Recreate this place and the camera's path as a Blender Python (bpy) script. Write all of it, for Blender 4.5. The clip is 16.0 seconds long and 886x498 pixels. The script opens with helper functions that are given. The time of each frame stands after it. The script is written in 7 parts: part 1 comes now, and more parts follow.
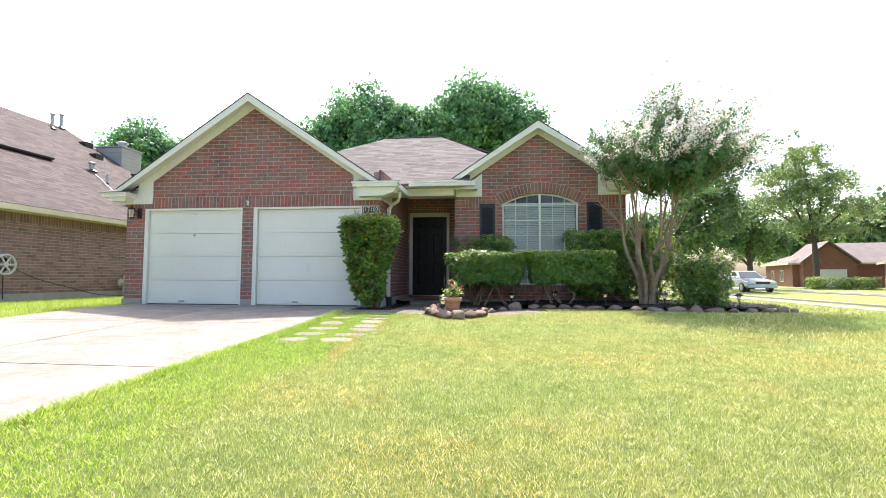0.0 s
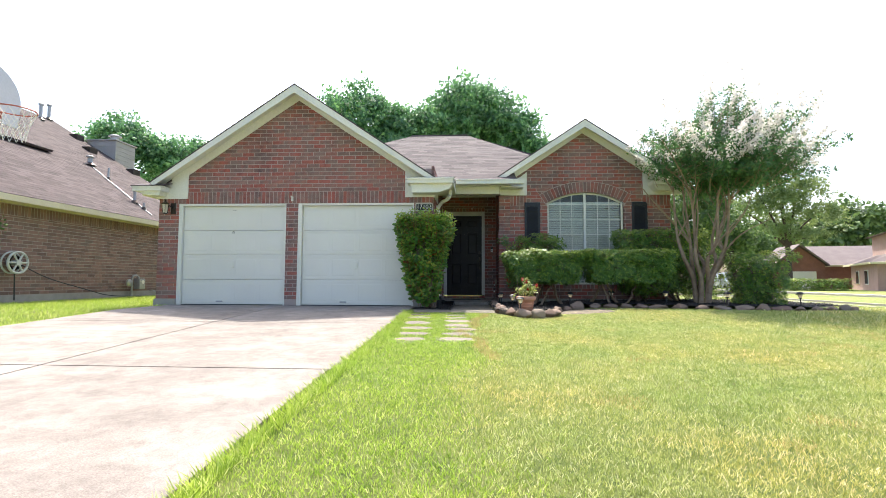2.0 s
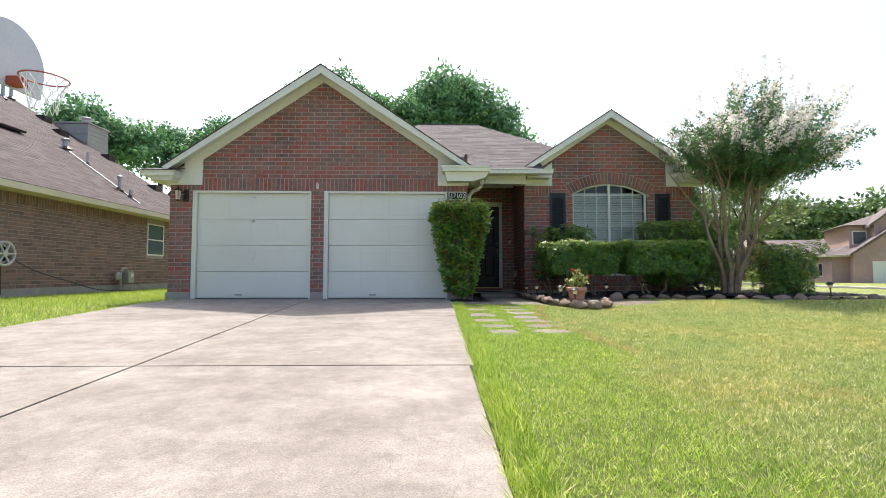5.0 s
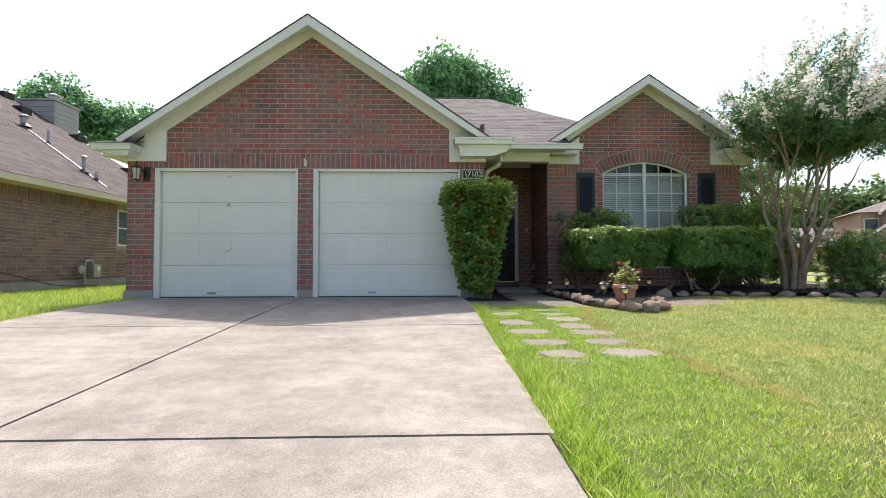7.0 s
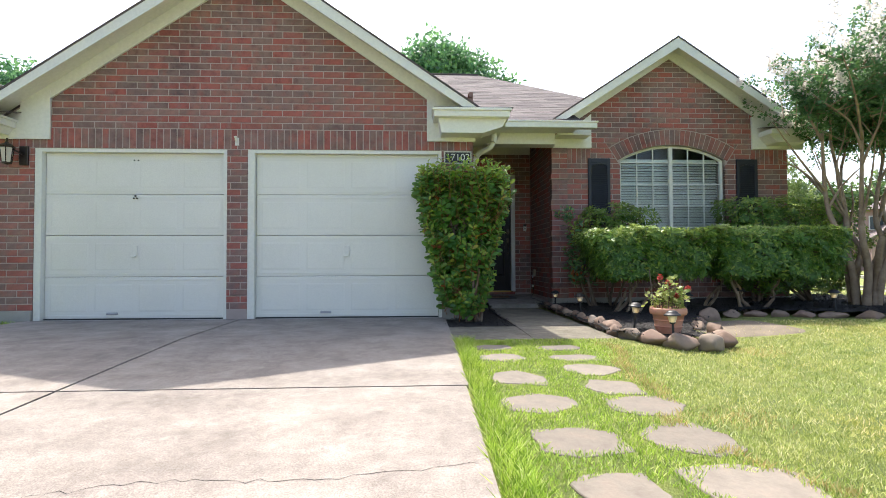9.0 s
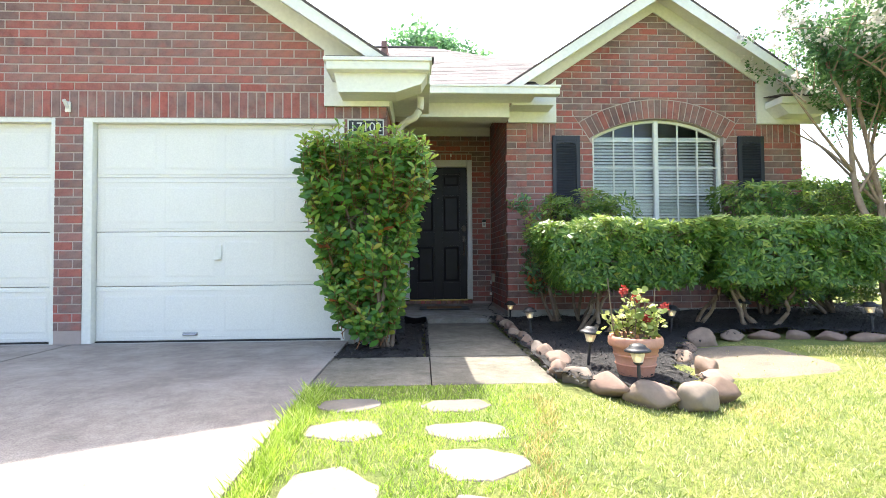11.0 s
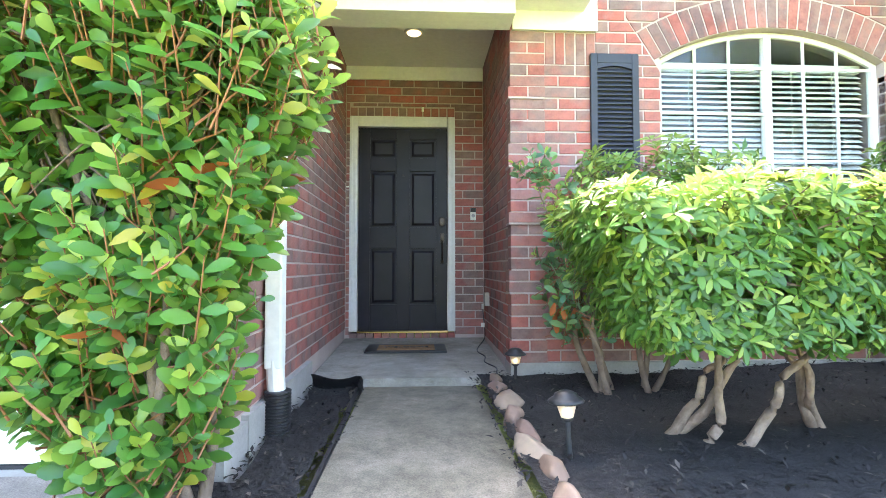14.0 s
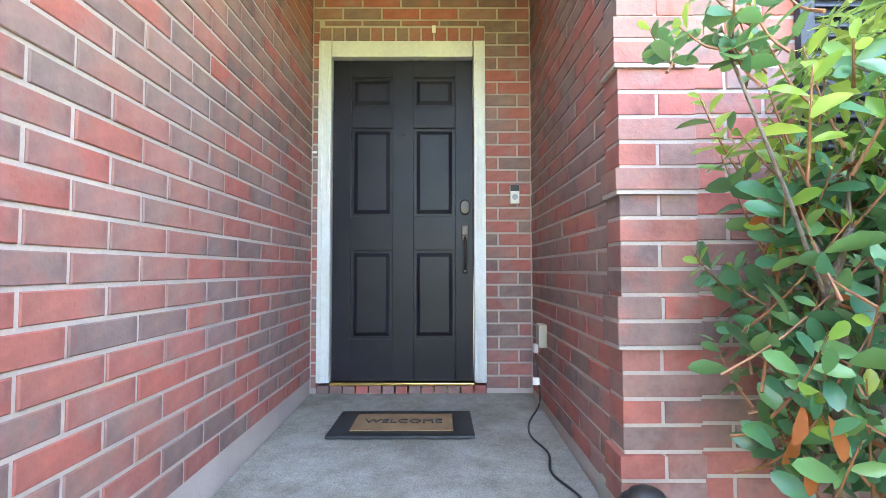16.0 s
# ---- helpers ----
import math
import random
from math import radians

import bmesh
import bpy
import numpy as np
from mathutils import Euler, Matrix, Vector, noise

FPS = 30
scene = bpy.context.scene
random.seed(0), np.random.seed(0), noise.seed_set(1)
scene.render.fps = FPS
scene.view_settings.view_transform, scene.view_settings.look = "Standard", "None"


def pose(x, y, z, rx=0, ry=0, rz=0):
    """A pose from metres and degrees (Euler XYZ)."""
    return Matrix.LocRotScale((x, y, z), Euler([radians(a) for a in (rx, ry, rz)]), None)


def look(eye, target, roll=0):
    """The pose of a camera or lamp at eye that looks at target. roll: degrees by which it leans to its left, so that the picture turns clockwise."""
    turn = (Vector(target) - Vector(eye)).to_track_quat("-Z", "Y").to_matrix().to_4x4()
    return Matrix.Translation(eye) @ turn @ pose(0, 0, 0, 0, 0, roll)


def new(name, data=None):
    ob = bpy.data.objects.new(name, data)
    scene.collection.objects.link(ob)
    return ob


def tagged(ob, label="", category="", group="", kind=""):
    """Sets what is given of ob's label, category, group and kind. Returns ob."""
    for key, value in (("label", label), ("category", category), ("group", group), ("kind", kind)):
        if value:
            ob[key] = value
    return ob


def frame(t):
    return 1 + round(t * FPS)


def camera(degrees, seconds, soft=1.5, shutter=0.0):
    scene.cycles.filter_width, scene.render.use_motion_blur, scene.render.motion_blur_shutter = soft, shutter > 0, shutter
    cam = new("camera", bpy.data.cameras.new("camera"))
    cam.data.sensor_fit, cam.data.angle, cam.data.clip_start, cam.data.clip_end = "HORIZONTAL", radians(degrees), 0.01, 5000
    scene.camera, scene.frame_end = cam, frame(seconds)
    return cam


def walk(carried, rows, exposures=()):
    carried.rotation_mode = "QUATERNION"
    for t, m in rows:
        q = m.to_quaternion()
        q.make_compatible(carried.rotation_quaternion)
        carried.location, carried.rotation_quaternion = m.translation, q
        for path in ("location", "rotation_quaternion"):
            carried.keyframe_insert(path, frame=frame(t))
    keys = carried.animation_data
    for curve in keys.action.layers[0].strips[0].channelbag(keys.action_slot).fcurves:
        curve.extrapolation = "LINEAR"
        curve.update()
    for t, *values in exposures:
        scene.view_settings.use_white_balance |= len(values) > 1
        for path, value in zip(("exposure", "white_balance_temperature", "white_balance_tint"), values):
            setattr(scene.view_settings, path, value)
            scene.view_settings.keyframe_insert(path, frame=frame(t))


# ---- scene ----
cam = camera(86.0, 16.0, soft=0.6)
# seconds, x, y, z in metres, then yaw to the left, pitch up and lean in degrees
ROWS = [
    (0, 1.324, -9.867, 0.621, 6.82, 3.42, 0.19),
    (0.5, 0.878, -9.888, 0.604, 5.35, 3.55, 0.19),
    (1, 0.415, -9.869, 0.582, 4.68, 3.53, 0.19),
    (1.5, -0.045, -9.829, 0.570, 4.38, 3.59, 0.21),
    (2, -0.451, -9.807, 0.552, 3.22, 3.69, 0.22),
    (2.5, -0.816, -9.793, 0.529, 2.01, 3.59, 0.18),
    (3, -1.142, -9.820, 0.517, 1.05, 3.62, 0.17),
    (3.5, -1.417, -9.862, 0.495, -0.36, 3.52, 0.11),
    (4, -1.644, -9.842, 0.490, -0.83, 3.48, 0.11),
    (6.5, -2.103, -8.455, 0.552, -1.80, 1.81, -0.07),
    (7, -2.160, -7.993, 0.574, -1.82, 1.64, -0.12),
    (7.5, -2.152, -7.507, 0.616, -2.69, 1.51, -0.14),
    (8, -2.133, -7.015, 0.662, -2.81, 1.44, -0.13),
    (8.5, -2.063, -6.550, 0.698, -2.84, 1.33, -0.19),
    (9, -1.880, -6.129, 0.743, -2.66, 1.29, -0.18),
    (9.5, -1.632, -5.767, 0.767, -2.42, 1.33, -0.36),
    (10, -1.324, -5.429, 0.782, -2.44, 1.26, -0.50),
    (12.5, -0.490, -3.280, 0.737, -2.37, 1.92, -0.13),
    (13, -0.415, -2.827, 0.770, -2.25, 2.08, -0.12),
    (13.5, -0.382, -2.381, 0.801, -2.49, 2.08, -0.11),
    (14, -0.405, -1.947, 0.807, -2.65, 2.15, -0.04),
    (14.5, -0.409, -1.517, 0.813, -2.53, 2.34, -0.07),
    (15, -0.397, -1.035, 0.828, -1.95, 2.26, -0.05),
    (15.5, -0.377, -0.542, 0.851, -1.16, 2.33, -0.10),
    (16, -0.339, -0.070, 0.868, -0.20, 2.51, -0.08),
]


def eye_pose(x, y, z, yaw, pitch, lean):
    return pose(x, y, z, 0, 0, yaw) @ pose(0, 0, 0, 90 + pitch) @ pose(0, 0, 0, 0, 0, lean)


# the clip's own brightening, in stops over the base exposure
EXPOSURES = [(0.0, 1.62), (2.0, 1.45), (4.0, 1.15), (6.5, 1.05), (8.0, 1.2), (10.0, 1.8), (12.5, 3.3), (13.5, 3.85), (14.5, 4.37), (15.2, 4.72), (16.0, 5.0)]
walk(cam, [(t, eye_pose(*r)) for t, *r in ROWS], EXPOSURES)


# ---- light ----
SUN_DIR = Vector((-0.45, 2.75, 4.69)).normalized()  # towards the sun
world = bpy.data.worlds.new("sky")
scene.world = world
world.use_nodes = True
wn, wl = world.node_tree.nodes, world.node_tree.links
sky = wn.new("ShaderNodeTexSky")
sky.sky_type, sky.sun_disc = "NISHITA", False
sky.sun_elevation = math.asin(SUN_DIR.z)
sky.sun_rotation = math.atan2(SUN_DIR.x, SUN_DIR.y)
sky.air_density, sky.dust_density, sky.ozone_density = 1.0, 4.0, 0.6
wn["Background"].inputs["Strength"].default_value = 0.15
wl.new(sky.outputs[0], wn["Background"].inputs["Color"])
sun = new("sun", bpy.data.lights.new("sun", "SUN"))
sun.data.energy, sun.data.angle, sun.data.color = 3.0, radians(0.6), (1.0, 0.95, 0.87)
sun.matrix_world = look(SUN_DIR * 40, (0, 0, 0))


# ---- materials ----
def mat(name, rough=0.7, metal=0.0):
    m = bpy.data.materials.new(name)
    m.use_nodes = True
    b = m.node_tree.nodes["Principled BSDF"]
    b.inputs["Roughness"].default_value, b.inputs["Metallic"].default_value = rough, metal
    return m, m.node_tree.nodes, m.node_tree.links, b


def ramp(nodes, links, src, stops):
    r = nodes.new("ShaderNodeValToRGB")
    while len(r.color_ramp.elements) < len(stops):
        r.color_ramp.elements.new(0.5)
    for e, (p, c) in zip(r.color_ramp.elements, stops):
        e.position, e.color = p, (*c, 1)
    links.new(src, r.inputs[0])
    return r.outputs[0]


def noise_tex(nodes, links, scale, detail=4.0, coord="Object", rough=0.6, stretch=None):
    tc = nodes.new("ShaderNodeTexCoord")
    n = nodes.new("ShaderNodeTexNoise")
    n.inputs["Scale"].default_value, n.inputs["Detail"].default_value, n.inputs["Roughness"].default_value = scale, detail, rough
    if stretch:
        mp = nodes.new("ShaderNodeMapping")
        mp.inputs["Scale"].default_value = stretch
        links.new(tc.outputs[coord], mp.inputs[0])
        links.new(mp.outputs[0], n.inputs[0])
    else:
        links.new(tc.outputs[coord], n.inputs[0])
    return n.outputs[0]


def mix(nodes, links, a, b, fac, blend="MIX"):
    n = nodes.new("ShaderNodeMix")
    n.data_type, n.blend_type = "RGBA", blend
    for sock, v in ((n.inputs[6], a), (n.inputs[7], b), (n.inputs[0], fac)):
        if isinstance(v, (int, float)):
            sock.default_value = v
        elif isinstance(v, tuple):
            sock.default_value = (*v, 1)
        else:
            links.new(v, sock)
    return n.outputs[2]


def bump(nodes, links, b, src, strength, dist=0.01):
    n = nodes.new("ShaderNodeBump")
    n.inputs["Strength"].default_value, n.inputs["Distance"].default_value = strength, dist
    links.new(src, n.inputs["Height"])
    links.new(n.outputs[0], b.inputs["Normal"])


def plain(name, c1, c2, rough=0.6, big=1.5, fine=40.0, relief=0.15, metal=0.0, dist=0.005, coord="Object"):
    """Two tones laid by a wide noise, a finer grain over them, and fine relief."""
    m, n, l, b = mat(name, rough, metal)
    wide = ramp(n, l, noise_tex(n, l, big, coord=coord), [(0.3, c1), (0.7, c2)])
    grain = noise_tex(n, l, fine, 6.0, coord=coord)
    g = ramp(n, l, grain, [(0.25, (0.8, 0.8, 0.8)), (0.75, (1.0, 1.0, 1.0))])
    l.new(mix(n, l, wide, g, 0.7, "MULTIPLY"), b.inputs["Base Color"])
    bump(n, l, b, grain, relief, dist)
    return m


def varied(name, stops, rough=0.85, island=False, fine=60.0, relief=0.4, mottle=0.55, dist=0.004, weather=0.0):
    """A colour for each piece from its random number, with mottling and grain in it."""
    m, n, l, b = mat(name, rough)
    if island:
        src = n.new("ShaderNodeNewGeometry").outputs["Random Per Island"]
    else:
        src = n.new("ShaderNodeObjectInfo").outputs["Random"]
    col = ramp(n, l, src, stops)
    if weather:  # broad darker and redder drifts over the whole surface
        geo = n.new("ShaderNodeNewGeometry")
        drift = n.new("ShaderNodeTexNoise")
        drift.inputs["Scale"].default_value, drift.inputs["Detail"].default_value = 0.9, 4.0
        l.new(geo.outputs["Position"], drift.inputs[0])
        col = mix(n, l, col, ramp(n, l, drift.outputs[0], [(0.32, (0.62, 0.58, 0.60)), (0.5, (1.0, 0.98, 0.98)), (0.68, (1.08, 0.98, 0.94))]), weather, "MULTIPLY")
        smear = n.new("ShaderNodeTexNoise")  # reds and browns run into one another within a brick
        smear.inputs["Scale"].default_value, smear.inputs["Detail"].default_value = 5.5, 5.0
        l.new(geo.outputs["Position"], smear.inputs[0])
        col = mix(n, l, col, (0.315, 0.112, 0.088), ramp(n, l, smear.outputs[0], [(0.52, (0.0, 0.0, 0.0)), (0.66, (0.6, 0.6, 0.6))]))
        col = mix(n, l, col, (0.225, 0.158, 0.142), ramp(n, l, smear.outputs[0], [(0.34, (0.6, 0.6, 0.6)), (0.48, (0.0, 0.0, 0.0))]))
    blot = noise_tex(n, l, 9.0, 5.0)
    col = mix(n, l, col, ramp(n, l, blot, [(0.3, (0.66, 0.62, 0.63)), (0.5, (1.0, 1.0, 1.0)), (0.7, (1.22, 1.12, 1.08))]), mottle, "MULTIPLY")
    grain = noise_tex(n, l, fine, 6.0)
    col = mix(n, l, col, ramp(n, l, grain, [(0.2, (0.75, 0.75, 0.75)), (0.8, (1.1, 1.1, 1.1))]), 0.6, "MULTIPLY")
    l.new(col, b.inputs["Base Color"])
    bump(n, l, b, grain, relief, dist)
    return m


def leafy(name, stops, rough=0.45, through_light=0.35, glow=(0.9, 1.0, 0.25), drift=0.0):
    m, n, l, b = mat(name, rough)
    src = n.new("ShaderNodeNewGeometry").outputs["Random Per Island"]
    col = ramp(n, l, src, stops)
    if drift:  # masses of lighter and darker leaves
        geo, big = n.new("ShaderNodeNewGeometry"), n.new("ShaderNodeTexNoise")
        big.inputs["Scale"].default_value, big.inputs["Detail"].default_value = drift, 3.0
        l.new(geo.outputs["Position"], big.inputs[0])
        col = mix(n, l, col, ramp(n, l, big.outputs[0], [(0.35, (0.5, 0.55, 0.6)), (0.65, (1.35, 1.3, 1.1))]), 1.0, "MULTIPLY")
    l.new(col, b.inputs["Base Color"])
    tr = n.new("ShaderNodeBsdfTranslucent")
    l.new(mix(n, l, col, glow, 0.3), tr.inputs["Color"])
    ms = n.new("ShaderNodeMixShader")
    ms.inputs[0].default_value = through_light
    l.new(b.outputs[0], ms.inputs[1])
    l.new(tr.outputs[0], ms.inputs[2])
    l.new(ms.outputs[0], n["Material Output"].inputs[0])
    return m


BRICK_STOPS = [(0.0, (0.185, 0.120, 0.110)), (0.28, (0.235, 0.147, 0.131)), (0.48, (0.262, 0.142, 0.121)), (0.62, (0.315, 0.115, 0.094)), (0.85, (0.345, 0.102, 0.081)), (1.0, (0.285, 0.168, 0.148))]
BRICK = varied("red brown brick", BRICK_STOPS, weather=0.8, mottle=0.9, relief=0.6)
BRICK_J = varied("red brown brick joined", BRICK_STOPS, island=True, weather=0.8, mottle=0.9, relief=0.6)
N_BRICK_J = varied("neighbour brick", [(0.0, (0.155, 0.098, 0.085)), (0.4, (0.225, 0.14, 0.12)), (0.75, (0.275, 0.165, 0.135)), (1.0, (0.18, 0.13, 0.115))], island=True)
MORTAR = plain("mortar", (0.38, 0.305, 0.27), (0.47, 0.385, 0.345), 0.95, 3.0, 90.0, 0.5)
N_MORTAR = plain("neighbour mortar", (0.33, 0.28, 0.25), (0.40, 0.34, 0.31), 0.95, 3.0, 90.0, 0.5)
WHITE = plain("cream white paint", (0.72, 0.71, 0.64), (0.78, 0.77, 0.70), 0.5, 1.2, 25.0, 0.06)
DOOR_WHITE = plain("white garage door paint", (0.73, 0.715, 0.65), (0.79, 0.775, 0.71), 0.4, 0.8, 70.0, 0.08)
CREAM = plain("neighbour cream paint", (0.60, 0.55, 0.36), (0.66, 0.60, 0.42), 0.55, 1.2, 25.0, 0.06)
CONCRETE = plain("slab edge concrete", (0.30, 0.29, 0.26), (0.40, 0.38, 0.35), 0.9, 4.0, 60.0, 0.5)
# Casing white greyed in its colour, since plain white burns out in the porch.
CASING = plain("greyed white casing paint", (0.56, 0.55, 0.52), (0.64, 0.63, 0.60), 0.45, 2.5, 40.0, 0.12)
BLACK_DOOR = plain("black stained wood", (0.0085, 0.0075, 0.0115), (0.018, 0.016, 0.023), 0.42, 3.0, 60.0, 0.15)
BLACK_DOOR.node_tree.nodes["Principled BSDF"].inputs["Specular IOR Level"].default_value = 0.2
BLACK = plain("black plastic", (0.018, 0.018, 0.02), (0.028, 0.028, 0.03), 0.5, 5.0, 80.0, 0.1)
SHUTTER = plain("navy black shutter plastic", (0.012, 0.015, 0.025), (0.020, 0.023, 0.035), 0.55, 3.0, 60.0, 0.1)
BRASS = plain("brass", (0.55, 0.36, 0.10), (0.62, 0.42, 0.14), 0.3, 6.0, 60.0, 0.05, 1.0)
DARK_METAL = plain("aged bronze", (0.05, 0.04, 0.035), (0.08, 0.065, 0.055), 0.4, 8.0, 60.0, 0.1, 0.8)
STEEL = plain("dull grey steel", (0.35, 0.35, 0.36), (0.45, 0.45, 0.46), 0.45, 6.0, 60.0, 0.1, 0.6)
SHINGLE = varied("brown grey shingles", [(0.0, (0.075, 0.062, 0.063)), (0.5, (0.11, 0.092, 0.092)), (1.0, (0.15, 0.126, 0.124))], 0.95, True, 120.0, 0.6, 0.25)
N_SHINGLE = varied("neighbour dark shingles", [(0.0, (0.050, 0.036, 0.036)), (0.5, (0.072, 0.053, 0.052)), (1.0, (0.098, 0.074, 0.072))], 0.95, True, 120.0, 0.6, 0.25)
MYRTLE_BARK = plain("smooth tan bark", (0.22, 0.15, 0.10), (0.36, 0.27, 0.19), 0.85, 9.0, 50.0, 0.6)
BARK = plain("grey brown bark", (0.115, 0.08, 0.057), (0.25, 0.185, 0.135), 0.9, 10.0, 50.0, 0.9, dist=0.01)
DARK_BARK = plain("dark bark", (0.07, 0.05, 0.04), (0.13, 0.10, 0.08), 0.9, 9.0, 40.0, 0.8)
MULCH = plain("black mulch", (0.010, 0.009, 0.009), (0.024, 0.021, 0.020), 0.9, 8.0, 60.0, 1.0, dist=0.02)
MULCH_CHIP = varied("mulch chips", [(0.0, (0.008, 0.007, 0.007)), (0.8, (0.022, 0.019, 0.018)), (0.95, (0.05, 0.042, 0.036)), (1.0, (0.12, 0.10, 0.08))], 0.85, True)
TERRACOTTA = plain("terracotta", (0.45, 0.20, 0.125), (0.55, 0.29, 0.20), 0.75, 7.0, 60.0, 0.2)


def glass_mat(name):
    """A thin clear pane: see-through, with the gloss of glass."""
    m, n, l, b = mat(name, 0.02)
    gl, tr, ms, fr = n.new("ShaderNodeBsdfGlossy"), n.new("ShaderNodeBsdfTransparent"), n.new("ShaderNodeMixShader"), n.new("ShaderNodeLayerWeight")
    gl.inputs["Roughness"].default_value = 0.02
    tr.inputs["Color"].default_value = (0.92, 0.95, 0.95, 1)
    pw, ma = n.new("ShaderNodeMath"), n.new("ShaderNodeMath")
    pw.operation, ma.operation = "POWER", "MULTIPLY_ADD"
    pw.inputs[1].default_value, ma.inputs[1].default_value, ma.inputs[2].default_value = 4.0, 0.9, 0.03
    fr.inputs["Blend"].default_value = 0.5
    l.new(fr.outputs["Facing"], pw.inputs[0])
    l.new(pw.outputs[0], ma.inputs[0])
    l.new(ma.outputs[0], ms.inputs[0])
    l.new(tr.outputs[0], ms.inputs[1])
    l.new(gl.outputs[0], ms.inputs[2])
    l.new(ms.outputs[0], n["Material Output"].inputs[0])
    return m


GLASS = glass_mat("window glass")


def concrete(name, c1, c2, stain_scale=2.6, dirt=(0.52, 0.49, 0.49)):
    """Broad tones, blotched stains, drawn-out streaks and sandy grain."""
    m, n, l, b = mat(name, 0.9)
    wide = ramp(n, l, noise_tex(n, l, 0.55, 5.0), [(0.3, c1), (0.7, c2)])
    stain = ramp(n, l, noise_tex(n, l, stain_scale, 8.0, rough=0.75), [(0.32, dirt), (0.62, (1.05, 1.05, 1.05))])
    streak = ramp(n, l, noise_tex(n, l, 1.3, 6.0, stretch=(1.0, 5.0, 1.0)), [(0.3, (0.68, 0.66, 0.66)), (0.65, (1.08, 1.07, 1.06))])
    fine = noise_tex(n, l, 140.0, 4.0)
    col = mix(n, l, wide, stain, 0.8, "MULTIPLY")
    patch = ramp(n, l, noise_tex(n, l, 14.0, 8.0, rough=0.8), [(0.36, (0.80, 0.78, 0.80)), (0.6, (1.05, 1.05, 1.04))])
    col = mix(n, l, col, patch, 0.7, "MULTIPLY")
    col = mix(n, l, col, streak, 0.35, "MULTIPLY")
    col = mix(n, l, col, ramp(n, l, fine, [(0.3, (0.6, 0.58, 0.57)), (0.62, (1.15, 1.15, 1.15))]), 0.85, "MULTIPLY")
    l.new(col, b.inputs["Base Color"])
    bump(n, l, b, fine, 0.5, 0.004)
    return m


DRIVE = concrete("driveway concrete", (0.26, 0.23, 0.20), (0.365, 0.33, 0.29))
WALKWAY = concrete("walkway concrete", (0.165, 0.148, 0.112), (0.255, 0.228, 0.18), 3.5, (0.40, 0.42, 0.33))
PORCH = concrete("porch concrete", (0.29, 0.268, 0.228), (0.43, 0.402, 0.35), 3.2, (0.46, 0.45, 0.38))


def lawn_mat():
    m, n, l, b = mat("lawn turf", 0.9)
    wide = ramp(n, l, noise_tex(n, l, 0.35, 5.0), [(0.3, (0.20, 0.25, 0.055)), (0.5, (0.26, 0.295, 0.08)), (0.7, (0.34, 0.325, 0.115))])
    wide = mix(n, l, wide, ramp(n, l, noise_tex(n, l, 5.0, 6.0, rough=0.7), [(0.35, (0.62, 0.72, 0.6)), (0.62, (1.15, 1.08, 1.05))]), 0.9, "MULTIPLY")
    fine = noise_tex(n, l, 45.0, 8.0, rough=0.8)
    col = mix(n, l, wide, ramp(n, l, fine, [(0.32, (0.25, 0.32, 0.2)), (0.62, (1.2, 1.2, 1.05))]), 0.85, "MULTIPLY")
    l.new(col, b.inputs["Base Color"])
    bump(n, l, b, fine, 1.0, 0.03)
    return m


LAWN = lawn_mat()


# ---- mesh helpers ----
def part(name, bm, material, parent=None, label="", kind="", smooth=False):
    me = bpy.data.meshes.new(name)
    bm.to_mesh(me)
    bm.free()
    me.materials.append(material)
    if smooth:
        me.polygons.foreach_set("use_smooth", [True] * len(me.polygons))
    ob = new(name, me)
    if parent is not None:
        ob.parent = parent
    return tagged(ob, label=label, kind=kind)


def mesh_part(name, verts, faces, material, parent=None, label="", kind="", smooth=False):
    me = bpy.data.meshes.new(name)
    me.from_pydata(verts, [], faces)
    me.materials.append(material)
    if smooth:
        me.polygons.foreach_set("use_smooth", [True] * len(me.polygons))
    ob = new(name, me)
    if parent is not None:
        ob.parent = parent
    return tagged(ob, label=label, kind=kind)


def empty(name, label, category, m=None, group="", kind=""):
    ob = new(name)
    ob.empty_display_size = 0.1
    if m is not None:
        ob.matrix_world = m
    return tagged(ob, label=label, category=category, group=group, kind=kind)


def add_box(bm, x0, y0, z0, x1, y1, z1, bevel=0.0):
    vs = bmesh.ops.create_cube(bm, size=1.0)["verts"]
    for v in vs:
        v.co = Vector((x0 + (v.co.x + 0.5) * (x1 - x0), y0 + (v.co.y + 0.5) * (y1 - y0), z0 + (v.co.z + 0.5) * (z1 - z0)))
    if bevel:
        es = list({e for v in vs for e in v.link_edges})
        bmesh.ops.bevel(bm, geom=es, offset=bevel, segments=2, affect="EDGES", profile=0.6)
    return bm


def box(x0, y0, z0, x1, y1, z1, bevel=0.0):
    return add_box(bmesh.new(), x0, y0, z0, x1, y1, z1, bevel)


def add_prism(bm, poly, axis, a, b):
    """A polygon of 2D points, pulled along an axis from a to b. For 'y' the points are (x, z), for 'x' (y, z), for 'z' (x, y)."""
    def put(p, d):
        return {"y": (p[0], d, p[1]), "x": (d, p[0], p[1]), "z": (p[0], p[1], d)}[axis]
    lo, hi = [bm.verts.new(put(p, a)) for p in poly], [bm.verts.new(put(p, b)) for p in poly]
    k = len(poly)
    bm.faces.new(lo)
    bm.faces.new(hi[::-1])
    for i in range(k):
        bm.faces.new((lo[i], hi[i], hi[(i + 1) % k], lo[(i + 1) % k]))
    bmesh.ops.recalc_face_normals(bm, faces=bm.faces[:])
    return bm


def prism(poly, axis, a, b):
    return add_prism(bmesh.new(), poly, axis, a, b)


